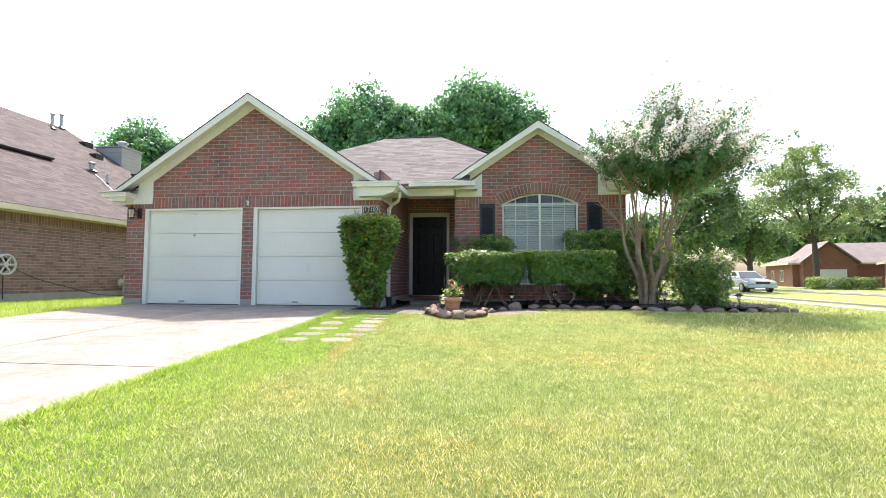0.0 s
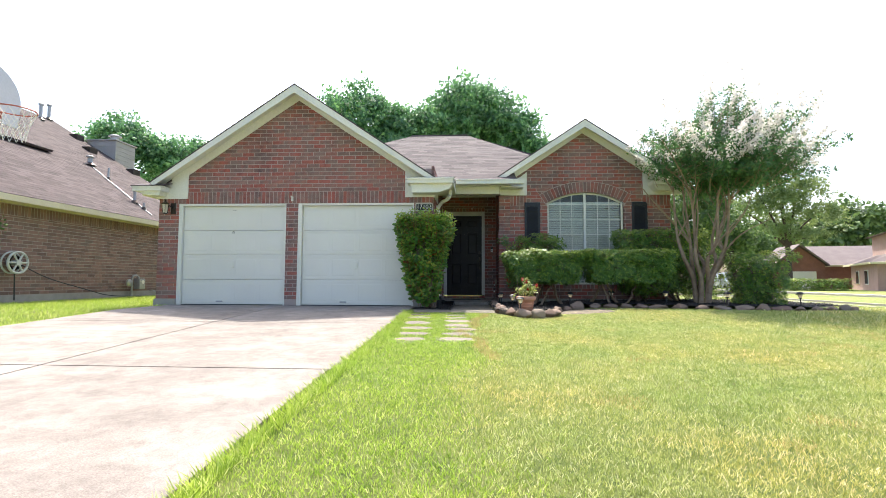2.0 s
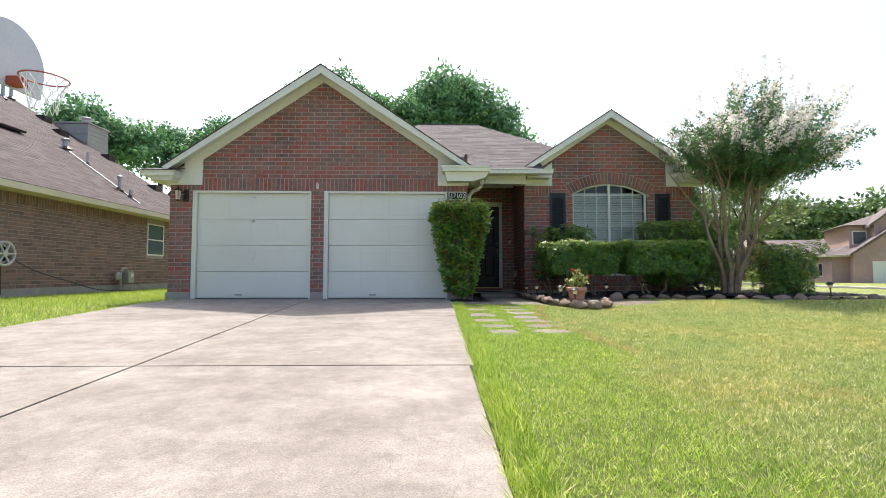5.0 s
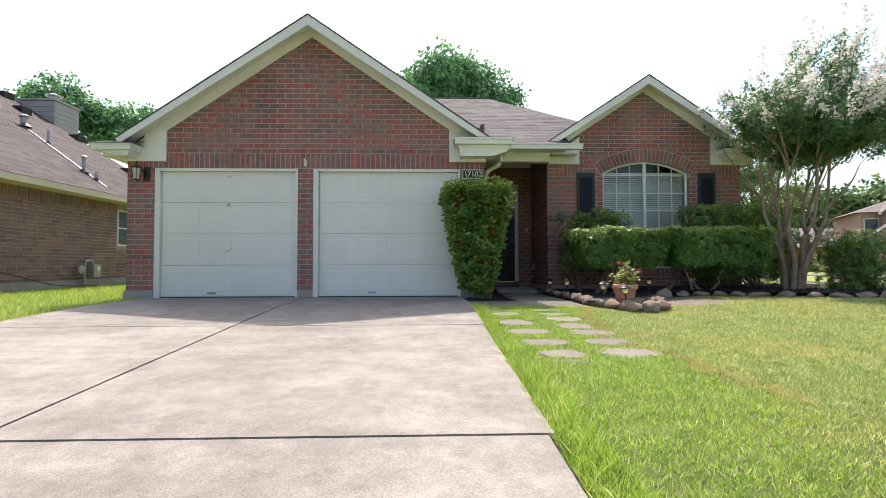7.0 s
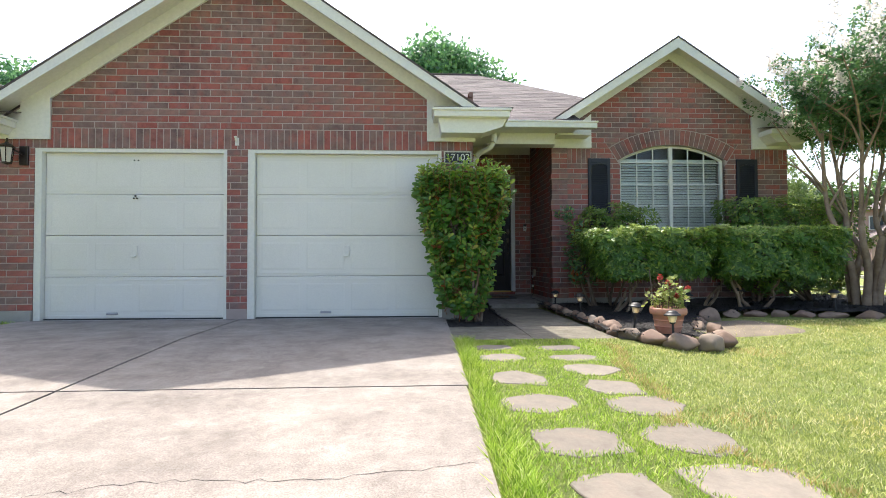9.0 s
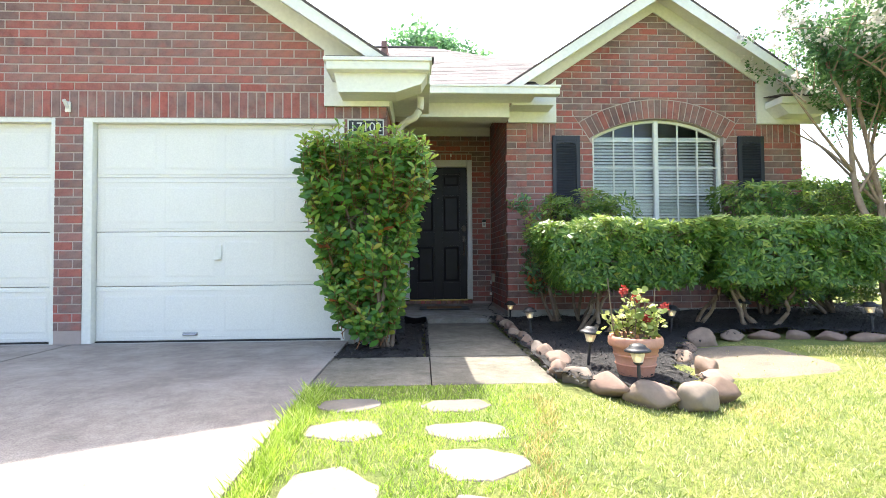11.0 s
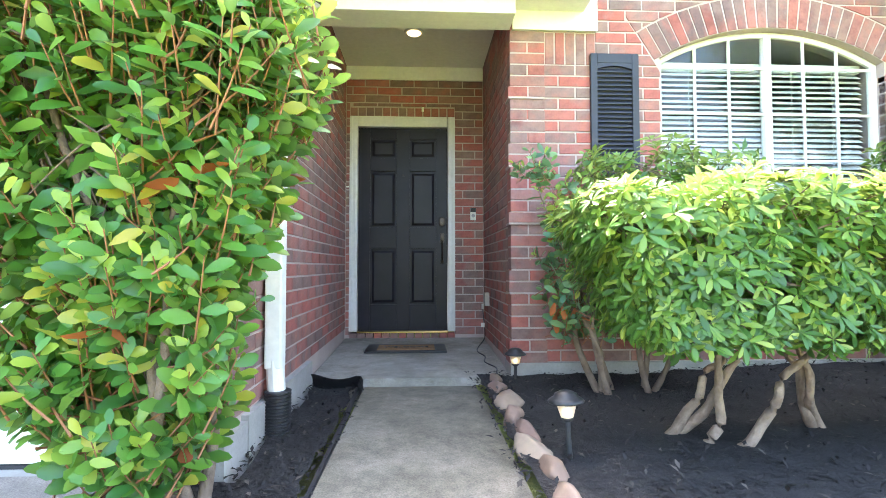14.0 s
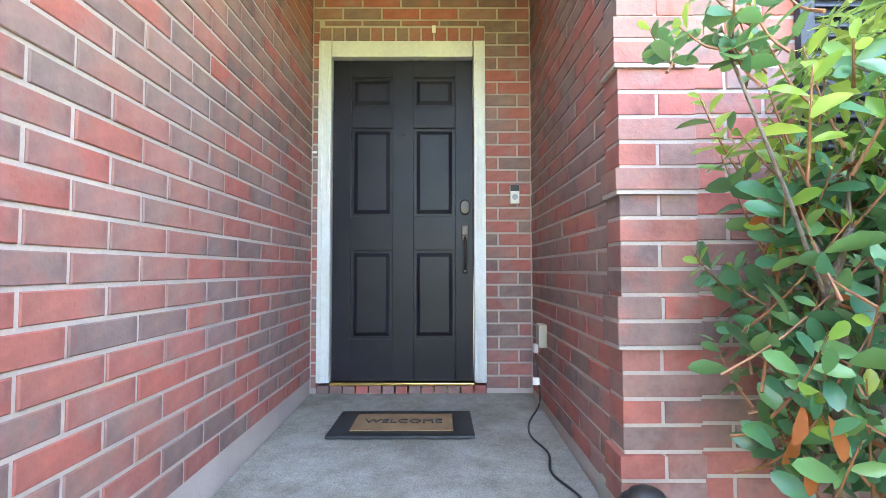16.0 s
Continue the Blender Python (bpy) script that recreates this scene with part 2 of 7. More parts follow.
def add_lathe(bm, profile, segs=24, at=(0, 0, 0)):
    rings = []
    for r, z in profile:
        rings.append([bm.verts.new((at[0] + r * math.cos(2 * math.pi * i / segs), at[1] + r * math.sin(2 * math.pi * i / segs), at[2] + z)) for i in range(segs)])
    for a, b in zip(rings, rings[1:]):
        for i in range(segs):
            bm.faces.new((a[i], a[(i + 1) % segs], b[(i + 1) % segs], b[i]))
    bm.faces.new(rings[0][::-1])
    bm.faces.new(rings[-1])
    bmesh.ops.recalc_face_normals(bm, faces=bm.faces[:])
    return bm


def lathe(profile, segs=24, at=(0, 0, 0)):
    return add_lathe(bmesh.new(), profile, segs, at)


def add_tube(bm, pts, radii, segs=8):
    """A tube with rounded run along points; radii one number or one for each point."""
    pts = [Vector(p) for p in pts]
    if isinstance(radii, (int, float)):
        radii = [radii] * len(pts)
    rings = []
    for i, p in enumerate(pts):
        d = (pts[min(i + 1, len(pts) - 1)] - pts[max(i - 1, 0)]).normalized()
        s = d.cross(Vector((0, 0, 1)) if abs(d.z) < 0.9 else Vector((1, 0, 0))).normalized()
        u = s.cross(d)
        rings.append([bm.verts.new(p + radii[i] * (math.cos(2 * math.pi * k / segs) * s + math.sin(2 * math.pi * k / segs) * u)) for k in range(segs)])
    for a, b in zip(rings, rings[1:]):
        for k in range(segs):
            bm.faces.new((a[k], a[(k + 1) % segs], b[(k + 1) % segs], b[k]))
    bm.faces.new(rings[0][::-1])
    bm.faces.new(rings[-1])
    return bm


def tube(pts, radii, segs=8):
    bm = add_tube(bmesh.new(), pts, radii, segs)
    bmesh.ops.recalc_face_normals(bm, faces=bm.faces[:])
    return bm


def curve_pts(pts, n=8):
    """A smooth run of points through the given ones."""
    out = []
    p = [Vector(q) for q in pts]
    for i in range(len(p) - 1):
        a, b, c, d = p[max(i - 1, 0)], p[i], p[i + 1], p[min(i + 2, len(p) - 1)]
        for k in range(n):
            t = k / n
            out.append(0.5 * ((2 * b) + (c - a) * t + (2 * a - 5 * b + 4 * c - d) * t * t + (3 * b - a - 3 * c + d) * t ** 3))
    return out + [p[-1]]


# ---- ground ----
def smooth_step(a, b, v):
    t = np.clip((v - a) / (b - a), 0, 1)
    return t * t * (3 - 2 * t)


def drive_edge(y):
    """The driveway's grassy edge, which creeps over the concrete towards the street."""
    return -1.57 - 0.0135 * np.clip(-3.5 - np.asarray(y, float), 0, 5.5)


def ground_z(x, y):
    """Height of the ground: it falls away from the house and swells by the planting bed."""
    x, y = np.asarray(x, float), np.asarray(y, float)
    fall = np.where(y < -1.5, -0.045 * (-1.5 - y), 0.0)
    fall = np.maximum(fall, -0.55)
    near = np.clip(1.2 - y, 0, 1)
    swell = 0.06 * smooth_step(0.9, 2.4, x) * smooth_step(-5.5, -1.6, y) * (1 - smooth_step(6.0, 12.0, x))
    far = -0.22 * smooth_step(6.0, 13.0, x) * smooth_step(-3.0, 3.0, y)
    lawn = 0.062 * smooth_step(-0.02, 0.22, x - drive_edge(y)) * (1 - smooth_step(-5.6, -2.9, y)) * (1 - smooth_step(9.0, 12.0, x))
    lip = 0.026 * smooth_step(-3.4, -2.4, y) * (y < -1.63) * (x > -1.62) * (1 - smooth_step(0.0, 0.5, x))
    trench = -0.14 * ((x > -1.61) & (x < -0.02) & (y > -1.63))
    return fall + swell + far + lawn + lip + trench - 0.035


def axis_steps(lo, hi, step, far):
    mid = np.arange(lo, hi + step / 2, step)
    grow = step * 1.28 ** np.arange(1, 40)
    out = np.cumsum(grow)
    out = out[out < far]
    return np.concatenate([(lo - out)[::-1], mid, hi + out])


def ground_sheet():
    xs, ys = axis_steps(-12, 14, 0.25, 600), axis_steps(-14, 8, 0.25, 600)
    xs = np.sort(np.append(xs, [-1.65, -1.63, -1.6, -1.57, -1.53, -0.03, -0.015]))
    ys = np.sort(np.append(ys, [-1.66, -1.635, -1.62]))
    gx, gy = np.meshgrid(xs, ys)
    z = ground_z(gx, gy)
    verts = np.stack([gx, gy, z], -1).reshape(-1, 3).tolist()
    w = len(xs)
    faces = [(j * w + i, j * w + i + 1, (j + 1) * w + i + 1, (j + 1) * w + i) for j in range(len(ys) - 1) for i in range(w - 1)]
    ob = mesh_part("ground", verts, faces, LAWN, kind="structure", smooth=True)
    tagged(ob, "sunlit green and straw-yellow mown lawn round the house", "lawn")


ground_sheet()


def drape(name, poly_x, poly_y, lift, thick, material, label, category, kind="structure", parent=None, step=0.25, rise=None):
    """A slab with a rectangular plan that follows the ground, its top lifted over it."""
    nx, ny = max(2, int((poly_x[1] - poly_x[0]) / step)), max(2, int((poly_y[1] - poly_y[0]) / step))
    bm = bmesh.new()
    f = rise or (lambda x, y: float(ground_z(x, y)) + 0.035)
    top, low = {}, {}
    for j in range(ny + 1):
        for i in range(nx + 1):
            x, y = poly_x[0] + (poly_x[1] - poly_x[0]) * i / nx, poly_y[0] + (poly_y[1] - poly_y[0]) * j / ny
            z = f(x, y) + lift
            top[i, j], low[i, j] = bm.verts.new((x, y, z)), bm.verts.new((x, y, z - thick))
    for j in range(ny):
        for i in range(nx):
            bm.faces.new((top[i, j], top[i + 1, j], top[i + 1, j + 1], top[i, j + 1]))
    rim = [(i, 0) for i in range(nx)] + [(nx, j) for j in range(ny)] + [(i, ny) for i in range(nx, 0, -1)] + [(0, j) for j in range(ny, 0, -1)]
    for a, b in zip(rim, rim[1:] + rim[:1]):
        bm.faces.new((top[a], low[a], low[b], top[b]))
    bmesh.ops.recalc_face_normals(bm, faces=bm.faces[:])
    ob = part(name, bm, material, parent, kind=kind)
    if label:
        tagged(ob, label, category)
    return ob


def drive_z(x, y):
    return -0.045 * (-1.5 - y) if y < -1.5 else 0.0


# driveway: slabs parted by joints 14 mm wide
drive = empty("driveway", "pale stained concrete driveway with open joints", "driveway", kind="structure")
DRIVE_X, DRIVE_Y = [(-6.78, -4.165), (-4.143, None)], [(-30.0, -9.955), (-9.935, -5.865), (-5.841, -3.055), (-3.035, -0.01)]
for x0, x1 in DRIVE_X:
    for dy, right in zip(DRIVE_Y, (-1.645, -1.622, -1.588, -1.574)):
        drape("slab", (x0, x1 or right), dy, 0.0, 0.12, DRIVE, "", "", kind="", parent=drive, step=0.45, rise=drive_z)
bmj = bmesh.new()
for y0, y1 in ((-14.0, -1.5), (-1.5, -0.02)):
    q = [bmj.verts.new((x, y, drive_z(x, y) - 0.028)) for x, y in ((-6.76, y0), (-1.59, y0), (-1.59, y1), (-6.76, y1))]
    bmj.faces.new(q)
part("joint_dirt", bmj, MULCH, drive, "dark dirt in the joints")


def crack(pts, wide, seed):
    """A thin ragged crack lying in the concrete's top."""
    rng = random.Random(seed)
    line = curve_pts([(x, y, 0) for x, y in pts], 14)
    bm = bmesh.new()
    prev = None
    for p in line:
        y = p.y + rng.uniform(-0.02, 0.02)
        z = drive_z(p.x, y) + 0.0012
        w = wide * rng.uniform(0.3, 1.2)
        pair = (bm.verts.new((p.x, y - w / 2, z)), bm.verts.new((p.x, y + w / 2, z)))
        if prev:
            bm.faces.new((prev[0], pair[0], pair[1], prev[1]))
        prev = pair
    part("crack", bm, MULCH, drive, "thin dark crack")


crack([(-4.12, -4.25), (-3.5, -4.32), (-2.9, -4.2), (-2.3, -4.22), (-1.64, -4.1)], 0.0035, 1)
crack([(-6.7, -4.5), (-5.8, -4.42), (-5.0, -4.5), (-4.2, -4.4)], 0.003, 2)
crack([(-3.0, -3.03), (-2.85, -2.4), (-3.0, -1.7)], 0.003, 3)


# ---- brickwork ----
COURSE, BRICK_L, GAP, PROUD = 0.0846, 0.2585, 0.0125, 0.005


def clip_poly(poly, a, b, c):
    """The part of a polygon in which a*u + b*v <= c."""
    out = []
    for p, q in zip(poly, poly[1:] + poly[:1]):
        dp, dq = a * p[0] + b * p[1] - c, a * q[0] + b * q[1] - c
        if dp <= 0:
            out.append(p)
        if dp * dq < 0:
            t = dp / (dp - dq)
            out.append((p[0] + (q[0] - p[0]) * t, p[1] + (q[1] - p[1]) * t))
    return out


def poly_area(p):
    return 0.5 * abs(sum(a[0] * b[1] - b[0] * a[1] for a, b in zip(p, p[1:] + p[:1])))


def minus_box(polys, u0, v0, u1, v1):
    out = []
    for p in polys:
        if max(q[0] for q in p) <= u0 or min(q[0] for q in p) >= u1 or max(q[1] for q in p) <= v0 or min(q[1] for q in p) >= v1:
            out.append(p)
            continue
        left, right = clip_poly(p, 1, 0, u0), clip_poly(p, -1, 0, -u1)
        mid = clip_poly(clip_poly(p, -1, 0, -u0), 1, 0, u1)
        out += [q for q in (left, right) if len(q) > 2]
        if len(mid) > 2:
            out += [q for q in (clip_poly(mid, 0, 1, v0), clip_poly(mid, 0, -1, -v1)) if len(q) > 2]
    return out


def courses(u0, u1, v0, v1, planes=(), holes=(), shift=0.0):
    """Brick faces in running bond over a rectangle, cut by half planes and by holes."""
    out = []
    row, v = 0, v0
    while v < v1 - 0.02:
        top = min(v + COURSE - GAP, v1)
        u = u0 - BRICK_L + (0.5 * BRICK_L if row % 2 else 0.0) + shift
        while u < u1:
            a, b = max(u, u0), min(u + BRICK_L - GAP, u1)
            if b - a > 0.025:
                polys = [[(a, v), (b, v), (b, top), (a, top)]]
                for pl in planes:
                    polys = [clip_poly(p, *pl) for p in polys]
                polys = [p for p in polys if len(p) > 2]
                for h in holes:
                    polys = minus_box(polys, *h)
                out += [p for p in polys if poly_area(p) > 0.0012]
            u += BRICK_L
        row, v = row + 1, v + COURSE
    return out


BRICK_MESH = {}


def lay(wall, faces, to_world, pick, material=BRICK, joined=BRICK_J, depth=0.05):
    """Bricks on a wall. to_world maps (u, out, v), out away from the wall. The first 300 in the stretch that pick() names are objects."""
    singles, rest = [], []
    for p in faces:
        (singles if len(singles) < 300 and pick(p) else rest).append(p)

    def solid(p, ou, ov):
        k = len(p)
        jut = PROUD
        e = 0.003
        cu, cv = sum(q[0] for q in p) / k, sum(q[1] for q in p) / k
        inner = [(cu + (q[0] - cu) * (1 - e / max(abs(q[0] - cu), 0.01)), cv + (q[1] - cv) * (1 - e / max(abs(q[1] - cv), 0.01))) for q in p]
        vs = [to_world(q[0] - ou, jut, q[1] - ov) for q in inner] + [to_world(q[0] - ou, jut - 0.003, q[1] - ov) for q in p] + [to_world(q[0] - ou, -depth, q[1] - ov) for q in p]
        fs = [tuple(range(k))]
        for a in (0, k):
            fs += [(a + i, a + k + i, a + k + (i + 1) % k, a + (i + 1) % k) for i in range(k)]
        return vs, fs

    origin = Vector(to_world(0, 0, 0))
    for p in singles:
        key = (wall.name, material.name, tuple((round(q[0] - p[0][0], 3), round(q[1] - p[0][1], 3)) for q in p))
        if key not in BRICK_MESH:
            vs, fs = solid(p, p[0][0], p[0][1])
            me = bpy.data.meshes.new("brick")
            me.from_pydata([tuple(Vector(v) - origin) for v in vs], [], fs)
            me.materials.append(material)
            BRICK_MESH[key] = me
        ob = new("brick", BRICK_MESH[key])
        ob.parent = wall
        ob.location = Vector(to_world(p[0][0], random.uniform(-0.0015, 0.002), p[0][1]))
    if rest:
        verts, fcs = [], []
        for p in rest:
            vs, fs = solid(p, 0, 0)
            o = len(verts)
            verts += [tuple(v) for v in vs]
            fcs += [tuple(o + i for i in f) for f in fs]
        mesh_part("brickwork", verts, fcs, joined, wall, kind="stuff")


def soldiers(u0, u1, v0, v1, wide=0.083):
    n = max(1, round((u1 - u0) / wide))
    w = (u1 - u0) / n
    return [[(u0 + i * w + GAP / 2, v0), (u0 + (i + 1) * w - GAP / 2, v0), (u0 + (i + 1) * w - GAP / 2, v1 - GAP), (u0 + i * w + GAP / 2, v1 - GAP)] for i in range(n)]


# ---- the house: measures ----
GX0, GX1 = -7.13, -1.20          # garage front wall, y = 0
G_APEX_X, G_SLOPE, G_APEX_Z = -4.11, 0.675, 4.62
PX0, PX1, PY = -1.20, 0.26, 3.06   # porch recess
RX0, RX1, RY = 0.26, 4.235, 1.5    # right-hand front wall
R_APEX_X, R_SLOPE, R_APEX_Z = 2.225, 0.665, 4.29
WIN = (1.39, 0.46, 3.16, 2.385, 0.245)  # window: left, sill, right, spring, rise of the arch
DOOR_TOP = 2.155                       # garage openings
OPEN1, OPEN2 = (-6.69, -4.335), (-4.08, -1.61)


def gable_planes(ax, slope, az, drop):
    return [(slope, 1, az - drop + slope * ax), (-slope, 1, az - drop - slope * ax)]


def wall_block(name, label, bm):
    ob = part(name, bm, MORTAR, kind="structure")
    return tagged(ob, label, "wall")


T = 0.22
# garage front wall: mortar backing in pieces round two openings
bm = bmesh.new()
add_box(bm, GX0, 0, 0, OPEN1[0], T, 2.45)
add_box(bm, OPEN1[1], 0, 0, OPEN2[0], T, 2.45)
add_box(bm, OPEN2[1], 0, 0, GX1, T, 2.45)
add_box(bm, OPEN1[0], 0, DOOR_TOP, OPEN1[1], T, 2.45)
add_box(bm, OPEN2[0], 0, DOOR_TOP, OPEN2[1], T, 2.45)
add_prism(bm, [(GX0, 2.45), (GX1, 2.45), (GX1, 2.5), (G_APEX_X, G_APEX_Z - 0.12), (GX0, 2.5)], "y", 0, T)
wall_garage = wall_block("wall_garage", "dark red brick gable wall over two white garage doors", bm)
SOLD0, SOLD1 = DOOR_TOP + 0.005, DOOR_TOP + 0.262
faces = courses(GX0, GX1, 0.13, 4.5, gable_planes(G_APEX_X, G_SLOPE, G_APEX_Z, 0.2), [(OPEN1[0], -1, OPEN1[1], SOLD0), (OPEN2[0], -1, OPEN2[1], SOLD0), (-9, SOLD0, 3, SOLD1)])
faces += soldiers(GX0, GX1, SOLD0, SOLD1)
front = lambda y: (lambda u, out, v: (u, y - out, v))
lay(wall_garage, faces, front(0.0), lambda p: p[0][1] < 2.6 or p[0][0] > -3.5)
part("footing", box(GX0 - 0.03, -0.03, -0.3, OPEN1[0], T, 0.125), CONCRETE, wall_garage, "bare concrete footing")
part("footing", box(OPEN2[1], -0.03, -0.3, GX1 + 0.03, T, 0.125), CONCRETE, wall_garage, "bare concrete footing")

# right-hand front wall with the arched window
wx0, wz0, wx1, wsp, wrise = WIN
WCX, WHALF = (wx0 + wx1) / 2, (wx1 - wx0) / 2
ARC_R = (WHALF ** 2 + wrise ** 2) / (2 * wrise)
ARC_Z = wsp + wrise - ARC_R


def arch_z(u, extra=0.0):
    d = (ARC_R + extra) ** 2 - (u - WCX) ** 2
    return ARC_Z + math.sqrt(max(d, 0.0))


bm = bmesh.new()
add_box(bm, RX0, RY, 0, wx0, RY + T, 2.75)
add_box(bm, wx1, RY, 0, RX1, RY + T, 2.75)
add_box(bm, wx0, RY, 0, wx1, RY + T, wz0)
arc = [(wx0 + (wx1 - wx0) * i / 20, arch_z(wx0 + (wx1 - wx0) * i / 20)) for i in range(21)]
add_prism(bm, arc + [(wx1, 2.75), (wx0, 2.75)], "y", RY, RY + T)
add_prism(bm, [(RX0, 2.75), (RX1, 2.75), (RX1, 2.85), (R_APEX_X, R_APEX_Z - 0.12), (RX0, 2.85)], "y", RY, RY + T)
wall_front = wall_block("wall_front", "red brown brick gable wall round an arched window", bm)
BAND = 0.245
faces = courses(RX0, RX1, 0.12, 4.3, gable_planes(R_APEX_X, R_SLOPE, R_APEX_Z, 0.22), [(wx0, wz0 - 0.11, wx1, wsp), (RX0, 2.315, 0.90, 2.57), (3.61, 2.315, RX1, 2.57)], shift=0.1)
kept = []
A_END = math.asin(min(1, WHALF / ARC_R)) + 0.03
CA, SA = math.cos(A_END), math.sin(A_END)
for p in faces:
    cu, cv = sum(q[0] for q in p) / len(p), sum(q[1] for q in p) / len(p)
    near = [math.hypot(q[0] - WCX, q[1] - ARC_Z) for q in p + [(cu, cv)]]
    if cv < wsp - 0.2 or min(near) > ARC_R + BAND + 0.012:
        kept.append(p)
        continue
    right = clip_poly(p, -CA, SA, -(WCX * CA - ARC_Z * SA) - 0.008)
    left = clip_poly(p, CA, SA, WCX * CA + ARC_Z * SA - 0.008)
    mid = clip_poly(clip_poly(p, CA, -SA, WCX * CA - ARC_Z * SA), -CA, -SA, -(WCX * CA + ARC_Z * SA))
    if len(mid) > 2:
        mu, mv = sum(q[0] for q in mid) / len(mid), sum(q[1] for q in mid) / len(mid)
        g = math.atan2(mu - WCX, mv - ARC_Z)
        mid = clip_poly(mid, -math.sin(g), -math.cos(g), -(math.sin(g) * WCX + math.cos(g) * ARC_Z + ARC_R + BAND + 0.012))
    kept += [q for q in (left, mid, right) if len(q) > 2 and poly_area(q) > 0.0008]
for i in range(25):  # the fan of bricks over the arch
    a0, a1 = -A_END + 2 * A_END * i / 25 + 0.0035, -A_END + 2 * A_END * (i + 1) / 25 - 0.0035
    kept.append([(WCX + r * math.sin(a), ARC_Z + r * math.cos(a)) for r, a in ((ARC_R + 0.004, a0), (ARC_R + 0.004, a1), (ARC_R + BAND, a1), (ARC_R + BAND, a0))])
kept += soldiers(RX0 + 0.25, 0.90, 2.315, 2.565) + soldiers(3.61, RX1, 2.315, 2.565)
kept += soldiers(wx0 - 0.1, wx1 + 0.1, wz0 - 0.105, wz0 - 0.005, 0.09)
lay(wall_front, kept, front(RY), lambda p: p[0][1] > 1.1)
part("footing", box(RX0 - 0.02, RY - 0.03, -0.3, RX1 + 0.02, RY + T, 0.115), CONCRETE, wall_front, "bare concrete footing")

# porch recess walls
bm = box(GX1 - T, 0.221, 0, GX1, PY + T, 2.93)
wall_porch_left = wall_block("wall_porch_left", "brown and red brick side wall of the porch", bm)
lay(wall_porch_left, courses(0.0, PY - 0.012, 0.16, 2.93), lambda u, out, v: (GX1 + out, u, v), lambda p: p[0][1] < 2.1)
part("footing", box(GX1 - T, 0.221, -0.3, GX1 + 0.035, 1.45, 0.15), CONCRETE, wall_porch_left, "bare concrete footing")
DX0, DX1, DZ0, DZ1 = -1.155, -0.045, 0.10, 2.40   # front door with its frame
bm = box(PX0, PY, 0, DX0, PY + T, 2.93)
add_box(bm, DX1, PY, 0, PX1, PY + T, 2.93)
add_box(bm, DX0, PY, DZ1, DX1, PY + T, 2.93)
wall_porch_back = wall_block("wall_porch_back", "red brown brick wall round the front door", bm)
faces = courses(PX0 + 0.01, PX1 - 0.01, 0.10, 2.93, (), [(DX0, -1, DX1, DZ1 + 0.11)], 0.07)
faces += soldiers(DX0 + 0.0, DX1 - 0.0, DZ1 + 0.005, DZ1 + 0.105, 0.083) 
lay(wall_porch_back, faces, front(PY), lambda p: True)
bm = box(PX1, RY + T, 0, PX1 + T, PY + T, 2.93)
wall_porch_right = wall_block("wall_porch_right", "dark brick side wall of the porch with stepped corner", bm)
lay(wall_porch_right, courses(RY, PY - 0.012, 0.10, 2.93, shift=0.12), lambda u, out, v: (PX1 - out, u, v), lambda p: p[0][1] < 2.4)
# corner blocks of brick, in groups that stand proud
z, i = 0.115, 0
while z < 2.5:
    jut = 0.028 if min(abs(z + 0.036 - c) for c in (0.19, 0.71, 1.16, 1.64, 2.10)) < 0.075 else 0.010
    cut = PX1 + (0.115 if i % 2 else 0.249)
    part("brick", box(PX1 - jut, RY - jut, z, cut, RY + 0.12, z + COURSE - GAP, 0.003), BRICK, wall_porch_right)
    part("corner_mortar", box(PX1 - jut + 0.004, RY - jut + 0.004, z - GAP - 0.002, PX1 + 0.245, RY + 0.115, z + COURSE - GAP - 0.004), MORTAR, wall_porch_right)
    if i % 2:
        part("brick", box(cut + 0.0115, RY - jut, z, PX1 + 0.249, RY + 0.05, z + COURSE - GAP, 0.003), BRICK, wall_porch_right)
    z, i = z + COURSE, i + 1
# ---- outer walls and roofs ----
def shell():
    bm = box(GX0, 0.221, 0, GX0 + T, 11.0, 2.5)
    add_box(bm, RX1 - T, RY + 0.221, 0, RX1, 11.0, 2.8)
    add_box(bm, GX0, 11.0, 0, RX1, 11.2, 2.8)
    return tagged(part("wall_outer", bm, MORTAR, kind="structure"), "brick outer walls of the house, sides and back", "wall")


shell()


